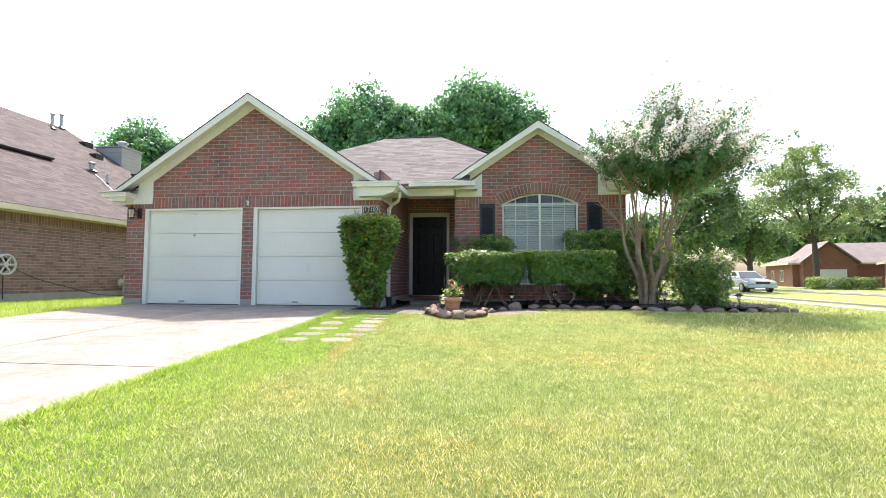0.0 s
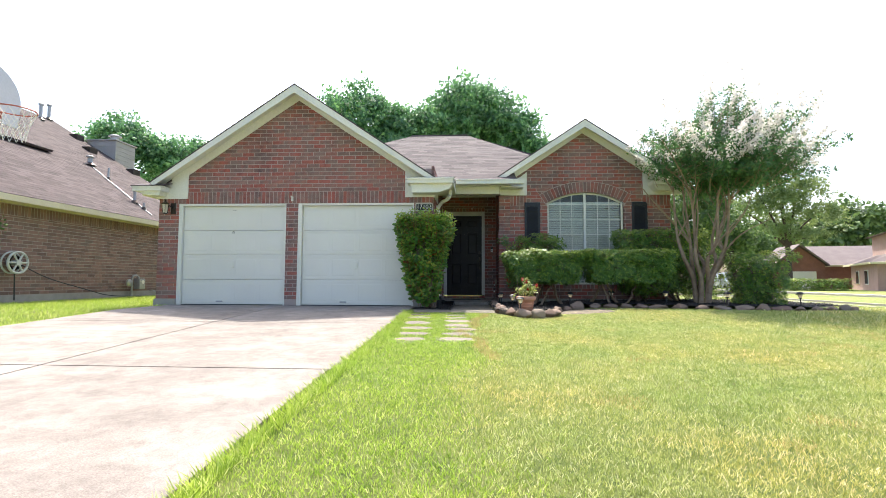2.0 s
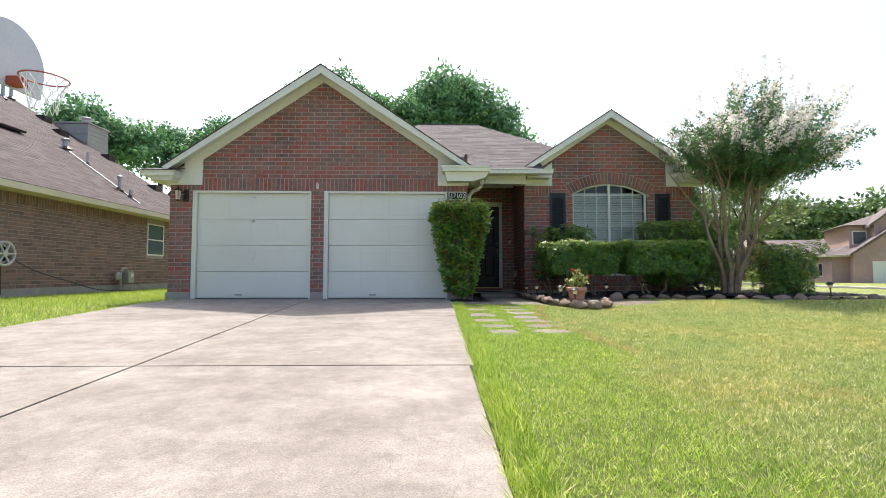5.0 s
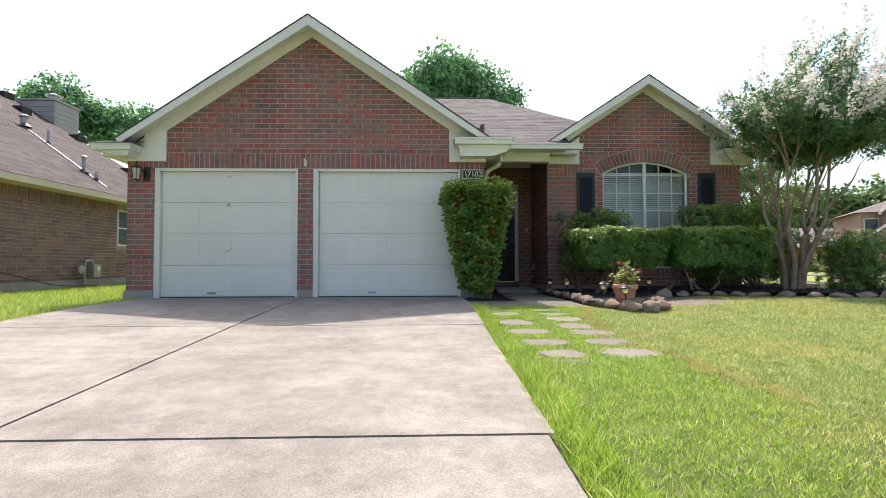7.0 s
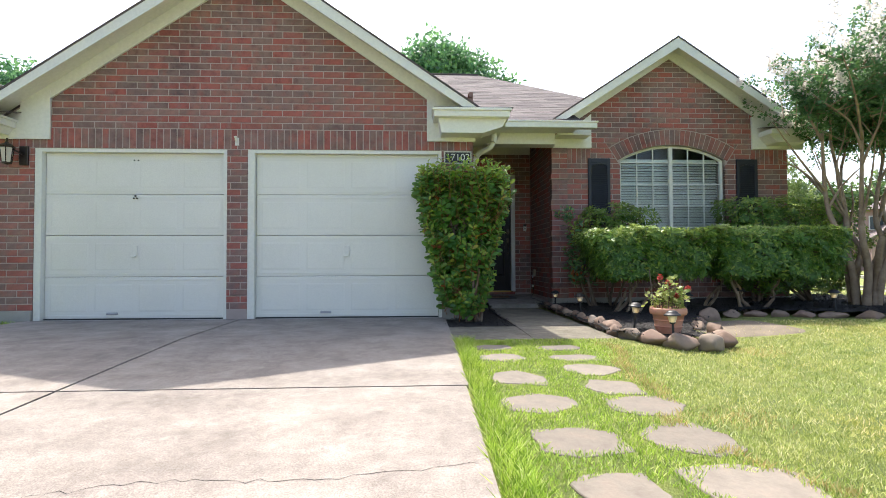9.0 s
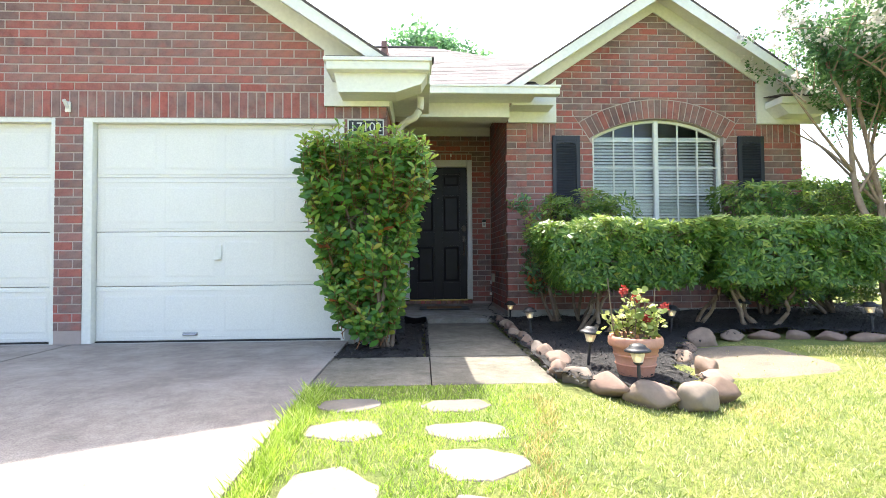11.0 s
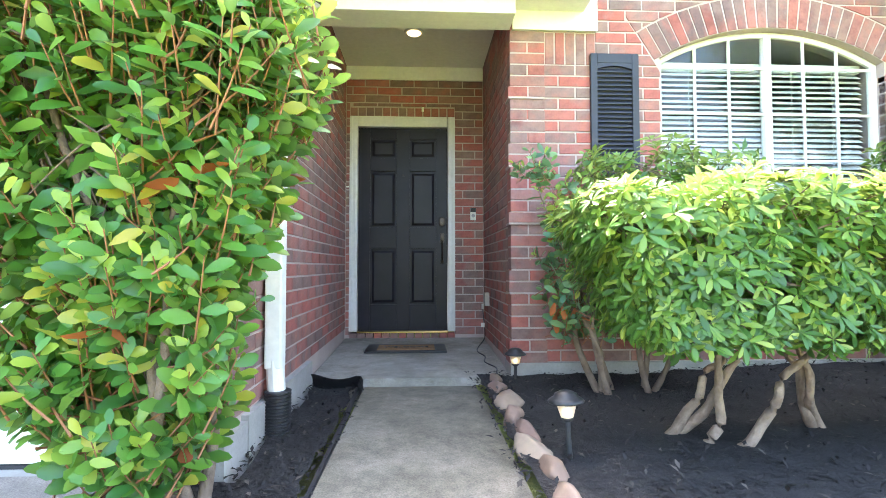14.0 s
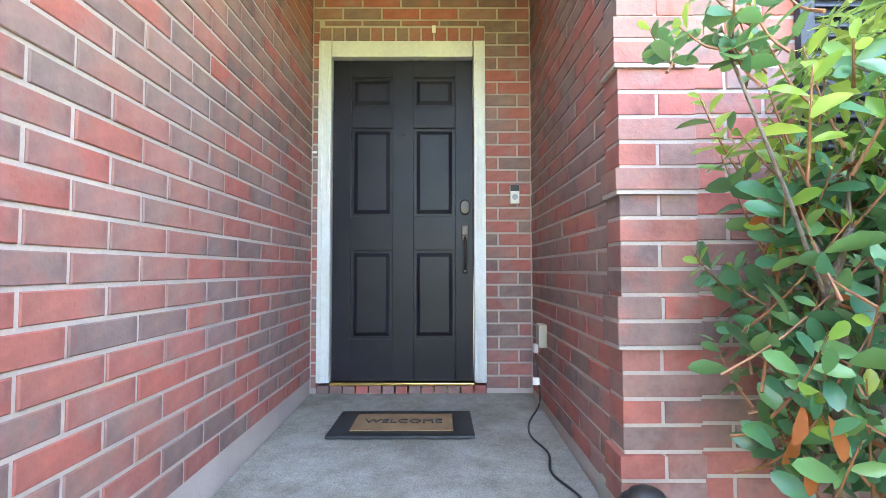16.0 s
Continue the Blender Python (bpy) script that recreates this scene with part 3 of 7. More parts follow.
def shingled(name, corners, label, material=SHINGLE, kind="structure", expo=0.14, thick=0.0045, under=0.05, parent=None, tab=0.3):
    """A roof plane from eave-left, eave-right, top-right, top-left: overlapping courses of tabs on a deck."""
    a, b, c, d = [Vector(p) for p in corners]
    nrm = (b - a).cross(d - a).normalized()
    if nrm.z < 0:
        nrm = -nrm
    verts, faces = [], []
    height = ((d + c) / 2 - (a + b) / 2).length
    rows = max(2, int(height / expo))
    rng = random.Random(len(name) + int(abs(a.x * 10)))
    for r in range(rows):
        t0, t1 = r / rows, min(1.0, (r + 1.25) / rows)
        l0, r0, l1, r1 = a.lerp(d, t0), b.lerp(c, t0), a.lerp(d, t1), b.lerp(c, t1)
        wide = (r0 - l0).length
        n = max(1, int(wide / tab))
        cuts = [0.0] + sorted((k + rng.uniform(-0.3, 0.3)) / n for k in range(1, n)) + [1.0]
        for s0, s1 in zip(cuts, cuts[1:]):
            lift = thick * rng.uniform(0.8, 1.4)
            p0, p1, p2, p3 = l0.lerp(r0, s0), l0.lerp(r0, s1), l1.lerp(r1, s1), l1.lerp(r1, s0)
            o = len(verts)
            verts += [tuple(p0 + nrm * lift), tuple(p1 + nrm * lift), tuple(p2 + nrm * 0.002), tuple(p3 + nrm * 0.002), tuple(p0), tuple(p1)]
            faces += [(o, o + 1, o + 2, o + 3), (o + 4, o + 5, o + 1, o)]
    o = len(verts)
    low = nrm * under
    verts += [tuple(p) for p in (a, b, c, d)] + [tuple(p - low) for p in (a, b, c, d)]
    faces += [(o + 3, o + 2, o + 1, o)[::-1], (o + 4, o + 5, o + 6, o + 7)[::-1]] + [(o + i, o + (i + 1) % 4, o + 4 + (i + 1) % 4, o + 4 + i) for i in range(4)]
    ob = mesh_part(name, verts, faces, material, parent, kind=kind)
    if label:
        tagged(ob, label, "roof")
    return ob


def gable_roof(ax, az, slope, half_l, half_r, y0, y1, tag):
    for s, half in ((-1, half_l), (1, half_r)):
        e = (ax + s * half, az - slope * half)
        shingled("roof_" + tag, [(e[0], y0, e[1]), (e[0], y1, e[1]), (ax, y1, az), (ax, y0, az)], "brown grey asphalt shingle roof of the " + tag.replace("_", " "), under=0.02)


gable_roof(G_APEX_X, G_APEX_Z + 0.008, G_SLOPE, 3.05, 3.05, -0.325, 1.2, "garage_gable")
gable_roof(G_APEX_X, G_APEX_Z + 0.008, G_SLOPE, 3.05, 2.88, 1.2, 7.0, "garage_gable")
gable_roof(R_APEX_X, R_APEX_Z + 0.008, R_SLOPE, 2.15, 2.15, 1.175, 1.52, "front_gable")
gable_roof(R_APEX_X, R_APEX_Z + 0.008, R_SLOPE, 1.93, 2.15, 1.52, 7.0, "front_gable")
RIDGE_L, RIDGE_R, EAVE_Y, EAVE_Z = (-2.3, 4.95, 5.09), (-0.52, 4.95, 5.09), 0.95, 2.80
shingled("roof_main", [(-5.5, 1.75, 3.242), (2.1, 1.75, 3.242), RIDGE_R, RIDGE_L], "brown grey asphalt shingle hip roof over the porch")
shingled("roof_porch_eave", [(-1.9, EAVE_Y - 0.06, EAVE_Z - 0.01), (0.62, EAVE_Y - 0.06, EAVE_Z - 0.01), (0.62, 1.75, 3.242), (-2.6, 1.75, 3.242)], "brown grey asphalt shingles at the porch eave")
shingled("roof_main_right", [(4.45, 2.4, 2.80), (6.4, 11.3, 2.75), (-0.52, 6.0, 5.09), RIDGE_R], "brown grey asphalt shingle hip roof side")
shingled("roof_main_left", [(-7.4, 11.3, 2.4), (-7.4, 1.0, 2.4), RIDGE_L, (-2.3, 6.0, 5.09)], "brown grey asphalt shingle hip roof side")
shingled("roof_main_back", [(6.4, 11.3, 2.75), (-7.4, 11.3, 2.4), (-2.3, 6.0, 5.09), (-0.52, 6.0, 5.09)], "brown grey asphalt shingle hip roof back")
part("ridge_cap", tube([(-2.3, 4.95, 5.10), (-0.52, 4.95, 5.10)], 0.03, 6), SHINGLE, bpy.data.objects["roof_main"])


def rake_boards(ax, az, slope, half, y_front, y_wall, name, label):
    """White barge boards, frieze boards and soffits along both slopes of a gable."""
    g = empty(name, label, "gable trim", kind="structure")
    c = math.sqrt(1 + slope * slope)
    for s in (-1, 1):
        def pt(d, drop):
            return (ax + s * d, az - slope * d - drop)
        d_b = 0.15 * c
        part("barge_board", prism([pt(0, 0), pt(half, 0), pt(half - 0.08, d_b - 0.08 * slope), pt(0, d_b)], "y", y_front, y_front + 0.025), WHITE, g)
        part("frieze_board", prism([pt(0, 0.06), pt(half - 0.3, 0.06), pt(half - 0.3, 0.20 * c), pt(0, 0.20 * c)], "y", y_wall - 0.03, y_wall - 0.008), WHITE, g)
        part("soffit", prism([pt(0, 0.045), pt(half, 0.045), pt(half, 0.06), pt(0, 0.06)], "y", y_front + 0.026, y_wall - 0.009), WHITE, g)
        part("drip_edge", prism([pt(0, -0.012), pt(half + 0.015, -0.012), pt(half + 0.015, 0.0), pt(0, 0.0)], "y", y_front - 0.008, y_front + 0.02), SHINGLE, g, "dark shingle edge")
    return g


rake_boards(G_APEX_X, G_APEX_Z, G_SLOPE, 3.04, -0.32, 0.0, "garage_gable_trim", "cream white painted boards along the garage gable")
rake_boards(R_APEX_X, R_APEX_Z, R_SLOPE, 2.13, 1.18, RY, "front_gable_trim", "cream white painted boards along the front gable")


# boxed eave ends and the gutter over the porch
def eave_ends():
    g = empty("eave_trim", "cream white boxed eaves with moulded gutter", "eave trim", kind="structure")
    # garage, left end
    part("boxed_end", prism([(GX0 - 0.30, 2.50), (GX0 - 0.30, 2.44), (GX0, 2.26), (-6.49, 2.26), (-6.49, 2.86), (-6.62, 2.76), (-7.05, 2.52)], "y", -0.035, -0.009), WHITE, g)
    part("gutter", box(GX0 - 0.38, -0.34, 2.385, GX0 + 0.24, -0.036, 2.475, 0.012), WHITE, g)
    part("gutter_lip", box(GX0 - 0.40, -0.36, 2.46, GX0 + 0.26, -0.036, 2.49, 0.006), WHITE, g)
    part("eave_soffit", prism([(GX0 - 0.34, 2.39), (GX0 + 0.2, 2.39), (GX0 + 0.16, 2.30), (GX0 - 0.05, 2.30)], "y", -0.28, -0.036), WHITE, g)
    shingled("eave_cap", [(GX0 - 0.40, -0.37, 2.492), (GX0 + 0.30, -0.37, 2.492), (GX0 + 0.30, -0.01, 2.60), (GX0 - 0.40, -0.01, 2.60)], "", parent=g, under=0.01, kind="")
    part("eave_side", box(GX0 - 0.38, -0.035, 2.34, GX0 - 0.01, 11.0, 2.45, 0.01), WHITE, g)
    # garage, right end
    part("boxed_end", prism([(-1.80, 2.27), (GX1 + 0.02, 2.27), (GX1 + 0.02, 2.60), (-1.12, 2.62), (-1.80, 2.93)], "y", -0.035, -0.009), WHITE, g)
    part("eave_soffit", prism([(-1.66, 2.50), (-0.80, 2.50), (-0.86, 2.40), (-1.10, 2.32), (-1.62, 2.32)], "y", -0.28, -0.036), WHITE, g)
    part("gutter", box(-1.72, -0.36, 2.50, -0.78, -0.036, 2.585, 0.012), WHITE, g)
    part("gutter_lip", box(-1.74, -0.38, 2.575, -0.76, -0.036, 2.61, 0.006), WHITE, g)
    shingled("eave_cap", [(-1.72, -0.37, 2.612), (-0.74, -0.37, 2.612), (-0.74, -0.01, 2.70), (-1.72, -0.01, 2.70)], "", parent=g, under=0.01, kind="")
    # eave along the garage's side to the porch
    part("side_gutter", box(-0.90, -0.035, 2.49, -0.77, 0.93, 2.60, 0.012), WHITE, g)
    part("side_soffit", box(GX1 + 0.008, -0.035, 2.475, -0.90, 0.95, 2.495), WHITE, g)
    part("side_frieze", box(GX1 + 0.008, 0.0, 2.28, GX1 + 0.03, 0.95, 2.475), WHITE, g)
    # porch beam and its gutter
    part("porch_beam", box(GX1 + 0.008, 1.25, 2.56, RX0 - 0.012, RY - 0.01, 2.75, 0.004), WHITE, g)
    part("porch_soffit", box(-0.89, 0.98, 2.735, RX0 + 0.25, 1.249, 2.75), WHITE, g)
    part("porch_gutter", box(-0.769, 0.86, 2.72, 0.78, 0.98, 2.81, 0.012), WHITE, g)
    part("porch_gutter_lip", box(-0.769, 0.845, 2.80, 0.79, 0.98, 2.825, 0.005), WHITE, g)
    # front gable ends
    part("boxed_end", prism([(0.27, 2.56), (0.905, 2.56), (0.905, 3.12), (0.78, 3.02), (0.27, 2.72)], "y", RY - 0.035, RY - 0.009), WHITE, g)
    part("boxed_soffit", box(0.27, 1.2, 2.70, 0.80, RY - 0.036, 2.73), WHITE, g)
    part("boxed_end", prism([(3.61, 2.56), (RX1 + 0.25, 2.56), (RX1 + 0.3, 2.86), (3.61, 3.10)], "y", RY - 0.035, RY - 0.009), WHITE, g)
    part("gutter", box(3.72, 1.16, 2.74, RX1 + 0.32, RY - 0.036, 2.83, 0.012), WHITE, g)
    part("eave_soffit", prism([(3.74, 2.74), (RX1 + 0.3, 2.74), (RX1 + 0.1, 2.62), (3.85, 2.62)], "y", 1.22, RY - 0.036), WHITE, g)
    shingled("eave_cap", [(3.70, 1.13, 2.838), (RX1 + 0.34, 1.13, 2.838), (RX1 + 0.34, RY - 0.04, 2.91), (3.70, RY - 0.04, 2.91)], "", parent=g, under=0.004, kind="")
    part("side_gutter", box(RX1 + 0.2, RY, 2.72, RX1 + 0.32, 11.0, 2.82, 0.012), WHITE, g)


eave_ends()
ceil = part("ceiling_porch", box(GX1 + 0.008, RY - 0.009, 2.93, RX0 - 0.008, PY + 0.2, 2.97), WHITE, kind="structure")
tagged(ceil, "cream painted board ceiling of the porch", "ceiling")
part("frieze", box(GX1 + 0.008, PY - 0.03, 2.79, RX0 - 0.008, PY - 0.008, 2.929), WHITE, ceil)

# porch slab, step and walkway
def porch_z(x, y):
    return 0.02 + 0.045 * (y - 1.45) / 1.6


def walk_z(x, y):
    return -0.014 - 0.022 * max(0.0, (y + 0.7) / 2.1)


drape("porch_floor", (GX1 + 0.01, RX0 - 0.01), (1.45, PY), 0.0, 0.3, PORCH, "grey worn concrete porch slab with a chipped edge", "porch floor", rise=porch_z)
walkway = empty("walkway", "grey concrete path slabs from the lawn to the porch", "path", kind="structure")
drape("slab", (-0.80, 0.0), (-0.755, 1.445), 0.0, 0.12, WALKWAY, "", "", kind="", parent=walkway, rise=walk_z)
drape("slab", (-0.80, 0.0), (-1.64, -0.77), 0.0, 0.12, WALKWAY, "", "", kind="", parent=walkway, rise=walk_z)
drape("slab", (-1.57, -0.808), (-1.64, -0.77), 0.0, 0.12, WALKWAY, "", "", kind="", parent=walkway, rise=walk_z)

# ---- fixtures of the house ----
def garage_door(x0, x1, lock):
    g = empty("garage_door", "closed white panelled steel garage door in a white frame", "garage door", pose((x0 + x1) / 2, 0.05, 0))
    g.matrix_world = Matrix()
    tagged(g, group="garage doors")
    jw = 0.085
    part("jamb", box(x0, 0.004, 0.0, x0 + jw, 0.13, DOOR_TOP, 0.004), WHITE, g)
    part("jamb", box(x1 - jw * 0.5, 0.004, 0.0, x1, 0.13, DOOR_TOP, 0.004), WHITE, g)
    part("head_trim", box(x0 + jw + 0.001, 0.004, DOOR_TOP - 0.045, x1 - jw * 0.5 - 0.001, 0.13, DOOR_TOP, 0.004), WHITE, g)
    a, b = x0 + jw, x1 - jw * 0.5
    h = (DOOR_TOP - 0.055) / 4
    for i in range(4):
        z0 = 0.012 + i * h
        sec = part("section", box(a + 0.004, 0.07, z0 + 0.002, b - 0.004, 0.12, z0 + h - 0.002, 0.007), DOOR_WHITE, g)
        for zz in (z0 + 0.035, z0 + h - 0.045):
            part("rib", box(a + 0.006, 0.0655, zz, b - 0.006, 0.0705, zz + 0.009, 0.001), DOOR_WHITE, sec)
        w = (b - a - 0.06) / 4
        for k in range(4):
            u0 = a + 0.03 + k * w
            bm = bmesh.new()
            v = [bm.verts.new((x, y, z)) for x, y, z in ((u0 + 0.04, 0.0695, z0 + 0.085), (u0 + w - 0.04, 0.0695, z0 + 0.085), (u0 + w - 0.04, 0.0695, z0 + h - 0.09), (u0 + 0.04, 0.0695, z0 + h - 0.09),
                                                         (u0 + 0.058, 0.0672, z0 + 0.103), (u0 + w - 0.058, 0.0672, z0 + 0.103), (u0 + w - 0.058, 0.0672, z0 + h - 0.108), (u0 + 0.058, 0.0672, z0 + h - 0.108))]
            bm.faces.new(v[4:])
            for q in range(4):
                bm.faces.new((v[q], v[(q + 1) % 4], v[4 + (q + 1) % 4], v[4 + q]))
            bmesh.ops.recalc_face_normals(bm, faces=bm.faces[:])
            part("panel", bm, DOOR_WHITE, sec)
    c = (a + b) / 2 - 0.01
    hz = 0.012 + 1.62 * h
    han = part("handle", box(c - 0.03, 0.055, hz - 0.07, c + 0.03, 0.0695, hz + 0.07, 0.005), WHITE, g)
    part("lever", box(c - 0.045, 0.035, hz - 0.075, c + 0.02, 0.055, hz - 0.055, 0.004), WHITE, han)
    part("pull", tube(curve_pts([(c - 0.33, 0.069, 0.075), (c - 0.32, 0.045, 0.072), (c - 0.22, 0.045, 0.072), (c - 0.21, 0.069, 0.075)], 5), 0.008, 6), STEEL, g, "small grey pull")
    part("pull_plate", box(c - 0.34, 0.064, 0.06, c - 0.20, 0.0695, 0.09, 0.003), STEEL, g)
    if lock:
        lz = 0.012 + 2.9 * h
        for dx, dz in ((0, 0.03), (-0.02, 0), (0.02, 0)):
            part("bolt_hole", lathe([(0.011, 0), (0.011, 0.012), (0.006, 0.016)], 10), DARK_METAL, g).matrix_basis = pose(c + dx, 0.07, lz + dz, 90)
        for dx in (-0.02, 0.03):
            part("bolt_hole", lathe([(0.008, 0), (0.008, 0.01), (0.004, 0.014)], 10), DARK_METAL, g).matrix_basis = pose(c + dx, 0.07, 3.85 * h, 90)
    part("seal", box(a + 0.002, 0.06, -0.001, b - 0.002, 0.125, 0.0115), BLACK, g, "black rubber bottom seal")


garage_door(*OPEN1, True)
garage_door(*OPEN2, False)
part("garage_threshold", box(OPEN1[0], -0.012, -0.1, OPEN2[1], 0.2, -0.002), CONCRETE, kind="structure")


def front_door():
    g = empty("front_door", "closed black stained six panel door in a white frame", "door")
    lx0, lx1, lz0, lz1, y = -1.066, -0.127, 0.137, 2.285, 3.095
    for x0, x1 in ((DX0, lx0 - 0.004), (lx1 + 0.004, DX1)):
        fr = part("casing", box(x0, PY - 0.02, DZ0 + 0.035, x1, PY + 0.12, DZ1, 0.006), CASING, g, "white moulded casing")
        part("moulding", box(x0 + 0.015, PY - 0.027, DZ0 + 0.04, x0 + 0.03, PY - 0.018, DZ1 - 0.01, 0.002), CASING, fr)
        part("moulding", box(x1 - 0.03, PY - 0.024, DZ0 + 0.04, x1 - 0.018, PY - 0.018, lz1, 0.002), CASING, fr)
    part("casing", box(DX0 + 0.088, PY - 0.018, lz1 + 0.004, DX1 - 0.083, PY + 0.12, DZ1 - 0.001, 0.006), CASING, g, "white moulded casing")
    part("threshold", box(lx0 - 0.003, PY - 0.015, DZ0 + 0.018, lx1 + 0.003, PY + 0.12, lz0 - 0.004, 0.004), BRASS, g, "brass threshold strip")
    leaf = bmesh.new()
    # rails and stiles stand proud of the panels' ground
    add_box(leaf, lx0, y + 0.018, lz0, lx1, y + 0.045, lz1)
    cols = ((-0.945, -0.665), (-0.525, -0.245))
    rows = ((0.41, 1.00), (1.225, 1.825), (1.965, 2.17))
    xs = [lx0, cols[0][0], cols[0][1], cols[1][0], cols[1][1], lx1]
    for k in (0, 2, 4):
        add_box(leaf, xs[k], y, lz0, xs[k + 1], y + 0.0175, lz1, 0.003)
    zs = [lz0, rows[0][0], rows[0][1], rows[1][0], rows[1][1], rows[2][0], rows[2][1], lz1]
    for x0, x1 in cols:
        for k in (0, 2, 4, 6):
            add_box(leaf, x0, y + 0.0005, zs[k], x1, y + 0.0175, zs[k + 1], 0.003)
    lf = part("leaf", leaf, BLACK_DOOR, g)
    for x0, x1 in cols:
        for z0, z1 in rows:
            bm = bmesh.new()
            m, d = 0.02, 0.045
            v = [bm.verts.new(p) for p in ((x0 + m, y + 0.017, z0 + m), (x1 - m, y + 0.017, z0 + m), (x1 - m, y + 0.017, z1 - m), (x0 + m, y + 0.017, z1 - m),
                                           (x0 + d, y + 0.004, z0 + d), (x1 - d, y + 0.004, z0 + d), (x1 - d, y + 0.004, z1 - d), (x0 + d, y + 0.004, z1 - d))]
            bm.faces.new(v[4:])
            for q in range(4):
                bm.faces.new((v[q], v[(q + 1) % 4], v[4 + (q + 1) % 4], v[4 + q]))
            bmesh.ops.recalc_face_normals(bm, faces=bm.faces[:])
            part("panel", bm, BLACK_DOOR, lf)
    part("peephole", lathe([(0.011, 0), (0.011, 0.006), (0.005, 0.009)], 14), DARK_METAL, lf).matrix_basis = pose(-0.596, y, 1.78, 90)
    hx = -0.181
    dead = part("deadbolt", lathe([(0.036, 0), (0.036, 0.012), (0.03, 0.02), (0.012, 0.022), (0.012, 0.03)], 20), DARK_METAL, g, "dark bronze deadbolt")
    dead.matrix_basis = pose(hx, y, 1.285, 90) @ Matrix.Diagonal((1, 1.45, 1, 1))
    han = part("handle_set", box(hx - 0.024, y - 0.014, 1.06, hx + 0.024, y, 1.165, 0.008), DARK_METAL, g, "dark bronze handle set")
    part("grip", tube(curve_pts([(hx, y - 0.01, 1.08), (hx, y - 0.055, 1.05), (hx, y - 0.055, 0.93), (hx, y - 0.012, 0.87)], 6), 0.009, 8), DARK_METAL, han)
    part("thumb_latch", box(hx - 0.012, y - 0.045, 1.095, hx + 0.012, y - 0.013, 1.105, 0.003), DARK_METAL, han)
    part("grip_foot", lathe([(0.02, 0), (0.02, 0.01), (0.01, 0.016)], 14), DARK_METAL, han).matrix_basis = pose(hx, y, 0.86, 90)
    sill = empty("door_sill", "row of bricks on edge under the front door", "door sill", kind="structure")
    n = 13
    w = (DX1 - DX0) / n
    for i in range(n):
        part("brick", box(DX0 + i * w + 0.005, PY - 0.004, 0.06, DX0 + (i + 1) * w - 0.005, PY + 0.1, DZ0 + 0.015, 0.004), BRICK, sill)


front_door()


def arched_window():
    g = empty("window_1", "arched white window with white slat blinds inside", "window", kind="structure")
    y = RY + 0.06
    pts = [(wx0 + 0.02 + (wx1 - wx0 - 0.04) * i / 24, arch_z(wx0 + 0.02 + (wx1 - wx0 - 0.04) * i / 24) - 0.022) for i in range(25)]
    part("frame_head", tube([(u, y + 0.02, z) for u, z in pts], 0.022, 6), WHITE, g)
    for x in (wx0 + 0.002, wx1 - 0.042):
        part("frame_side", box(x, y, wz0 + 0.02, x + 0.04, y + 0.05, wsp, 0.004), WHITE, g)
    part("sill", box(wx0, y - 0.02, wz0, wx1, y + 0.05, wz0 + 0.035, 0.004), WHITE, g)
    part("mullion", box(WCX - 0.028, y - 0.006, wz0 + 0.035, WCX + 0.028, y + 0.05, arch_z(WCX) - 0.03, 0.004), WHITE, g, "white centre post")
    for s in (0, 1):
        a, b = (wx0 + 0.042, WCX - 0.028) if s == 0 else (WCX + 0.028, wx1 - 0.042)
        sash = empty("sash", "", "")
        sash.parent = g
        for k in (1, 2):
            u = a + (b - a) * k / 3
            part("muntin", box(u - 0.008, y + 0.01, wz0 + 0.036, u + 0.008, y + 0.026, arch_z(u) - 0.03), WHITE, sash)
        for k in range(6):
            z = wsp - 0.04 - 0.36 * k
            part("muntin", box(a, y + 0.0105, z - 0.008, b, y + 0.0255, z + 0.008), WHITE, sash)
        us = [a + (b - a) * i / 10 for i in range(11)]
        pane = part("pane", prism([(a, wz0 + 0.036), (b, wz0 + 0.036)] + [(u, arch_z(u) - 0.03) for u in us[::-1]], "y", y + 0.03, y + 0.034), GLASS, sash)
        pane.visible_shadow = False
    # blinds: a head rail and tilted slats
    bl = empty("window_blind", "white horizontal slat blind, lowered and half open", "blind")
    part("head_rail", box(wx0 + 0.05, y + 0.09, wsp - 0.03, wx1 - 0.05, y + 0.14, wsp + 0.03, 0.004), DOOR_WHITE, bl)
    z = wsp - 0.06
    while z > wz0 + 0.04:
        tip = 0.0165 if z > 1.75 else 0.0185
        part("slat", prism([(y + 0.082, z - tip - 0.0015), (y + 0.122, z + tip - 0.0015), (y + 0.122, z + tip + 0.0015), (y + 0.082, z - tip + 0.0015)], "x", wx0 + 0.05, wx1 - 0.05), DOOR_WHITE, bl)
        z -= 0.043
    for u in (wx0 + 0.3, wx1 - 0.3, WCX - 0.25, WCX + 0.25):
        part("cord", box(u - 0.002, y + 0.076, wz0 + 0.06, u + 0.002, y + 0.079, wsp - 0.03), DOOR_WHITE, bl)
    room = box(wx0 - 0.6, RY + T + 0.001, 0.0, wx1 + 0.6, 5.0, 2.74)
    bmesh.ops.delete(room, geom=[f for f in room.faces if f.normal.y < -0.9], context="FACES")
    part("wall_room", room, plain("room wall paint", (0.30, 0.28, 0.25), (0.36, 0.34, 0.30), 0.8), kind="structure")


arched_window()


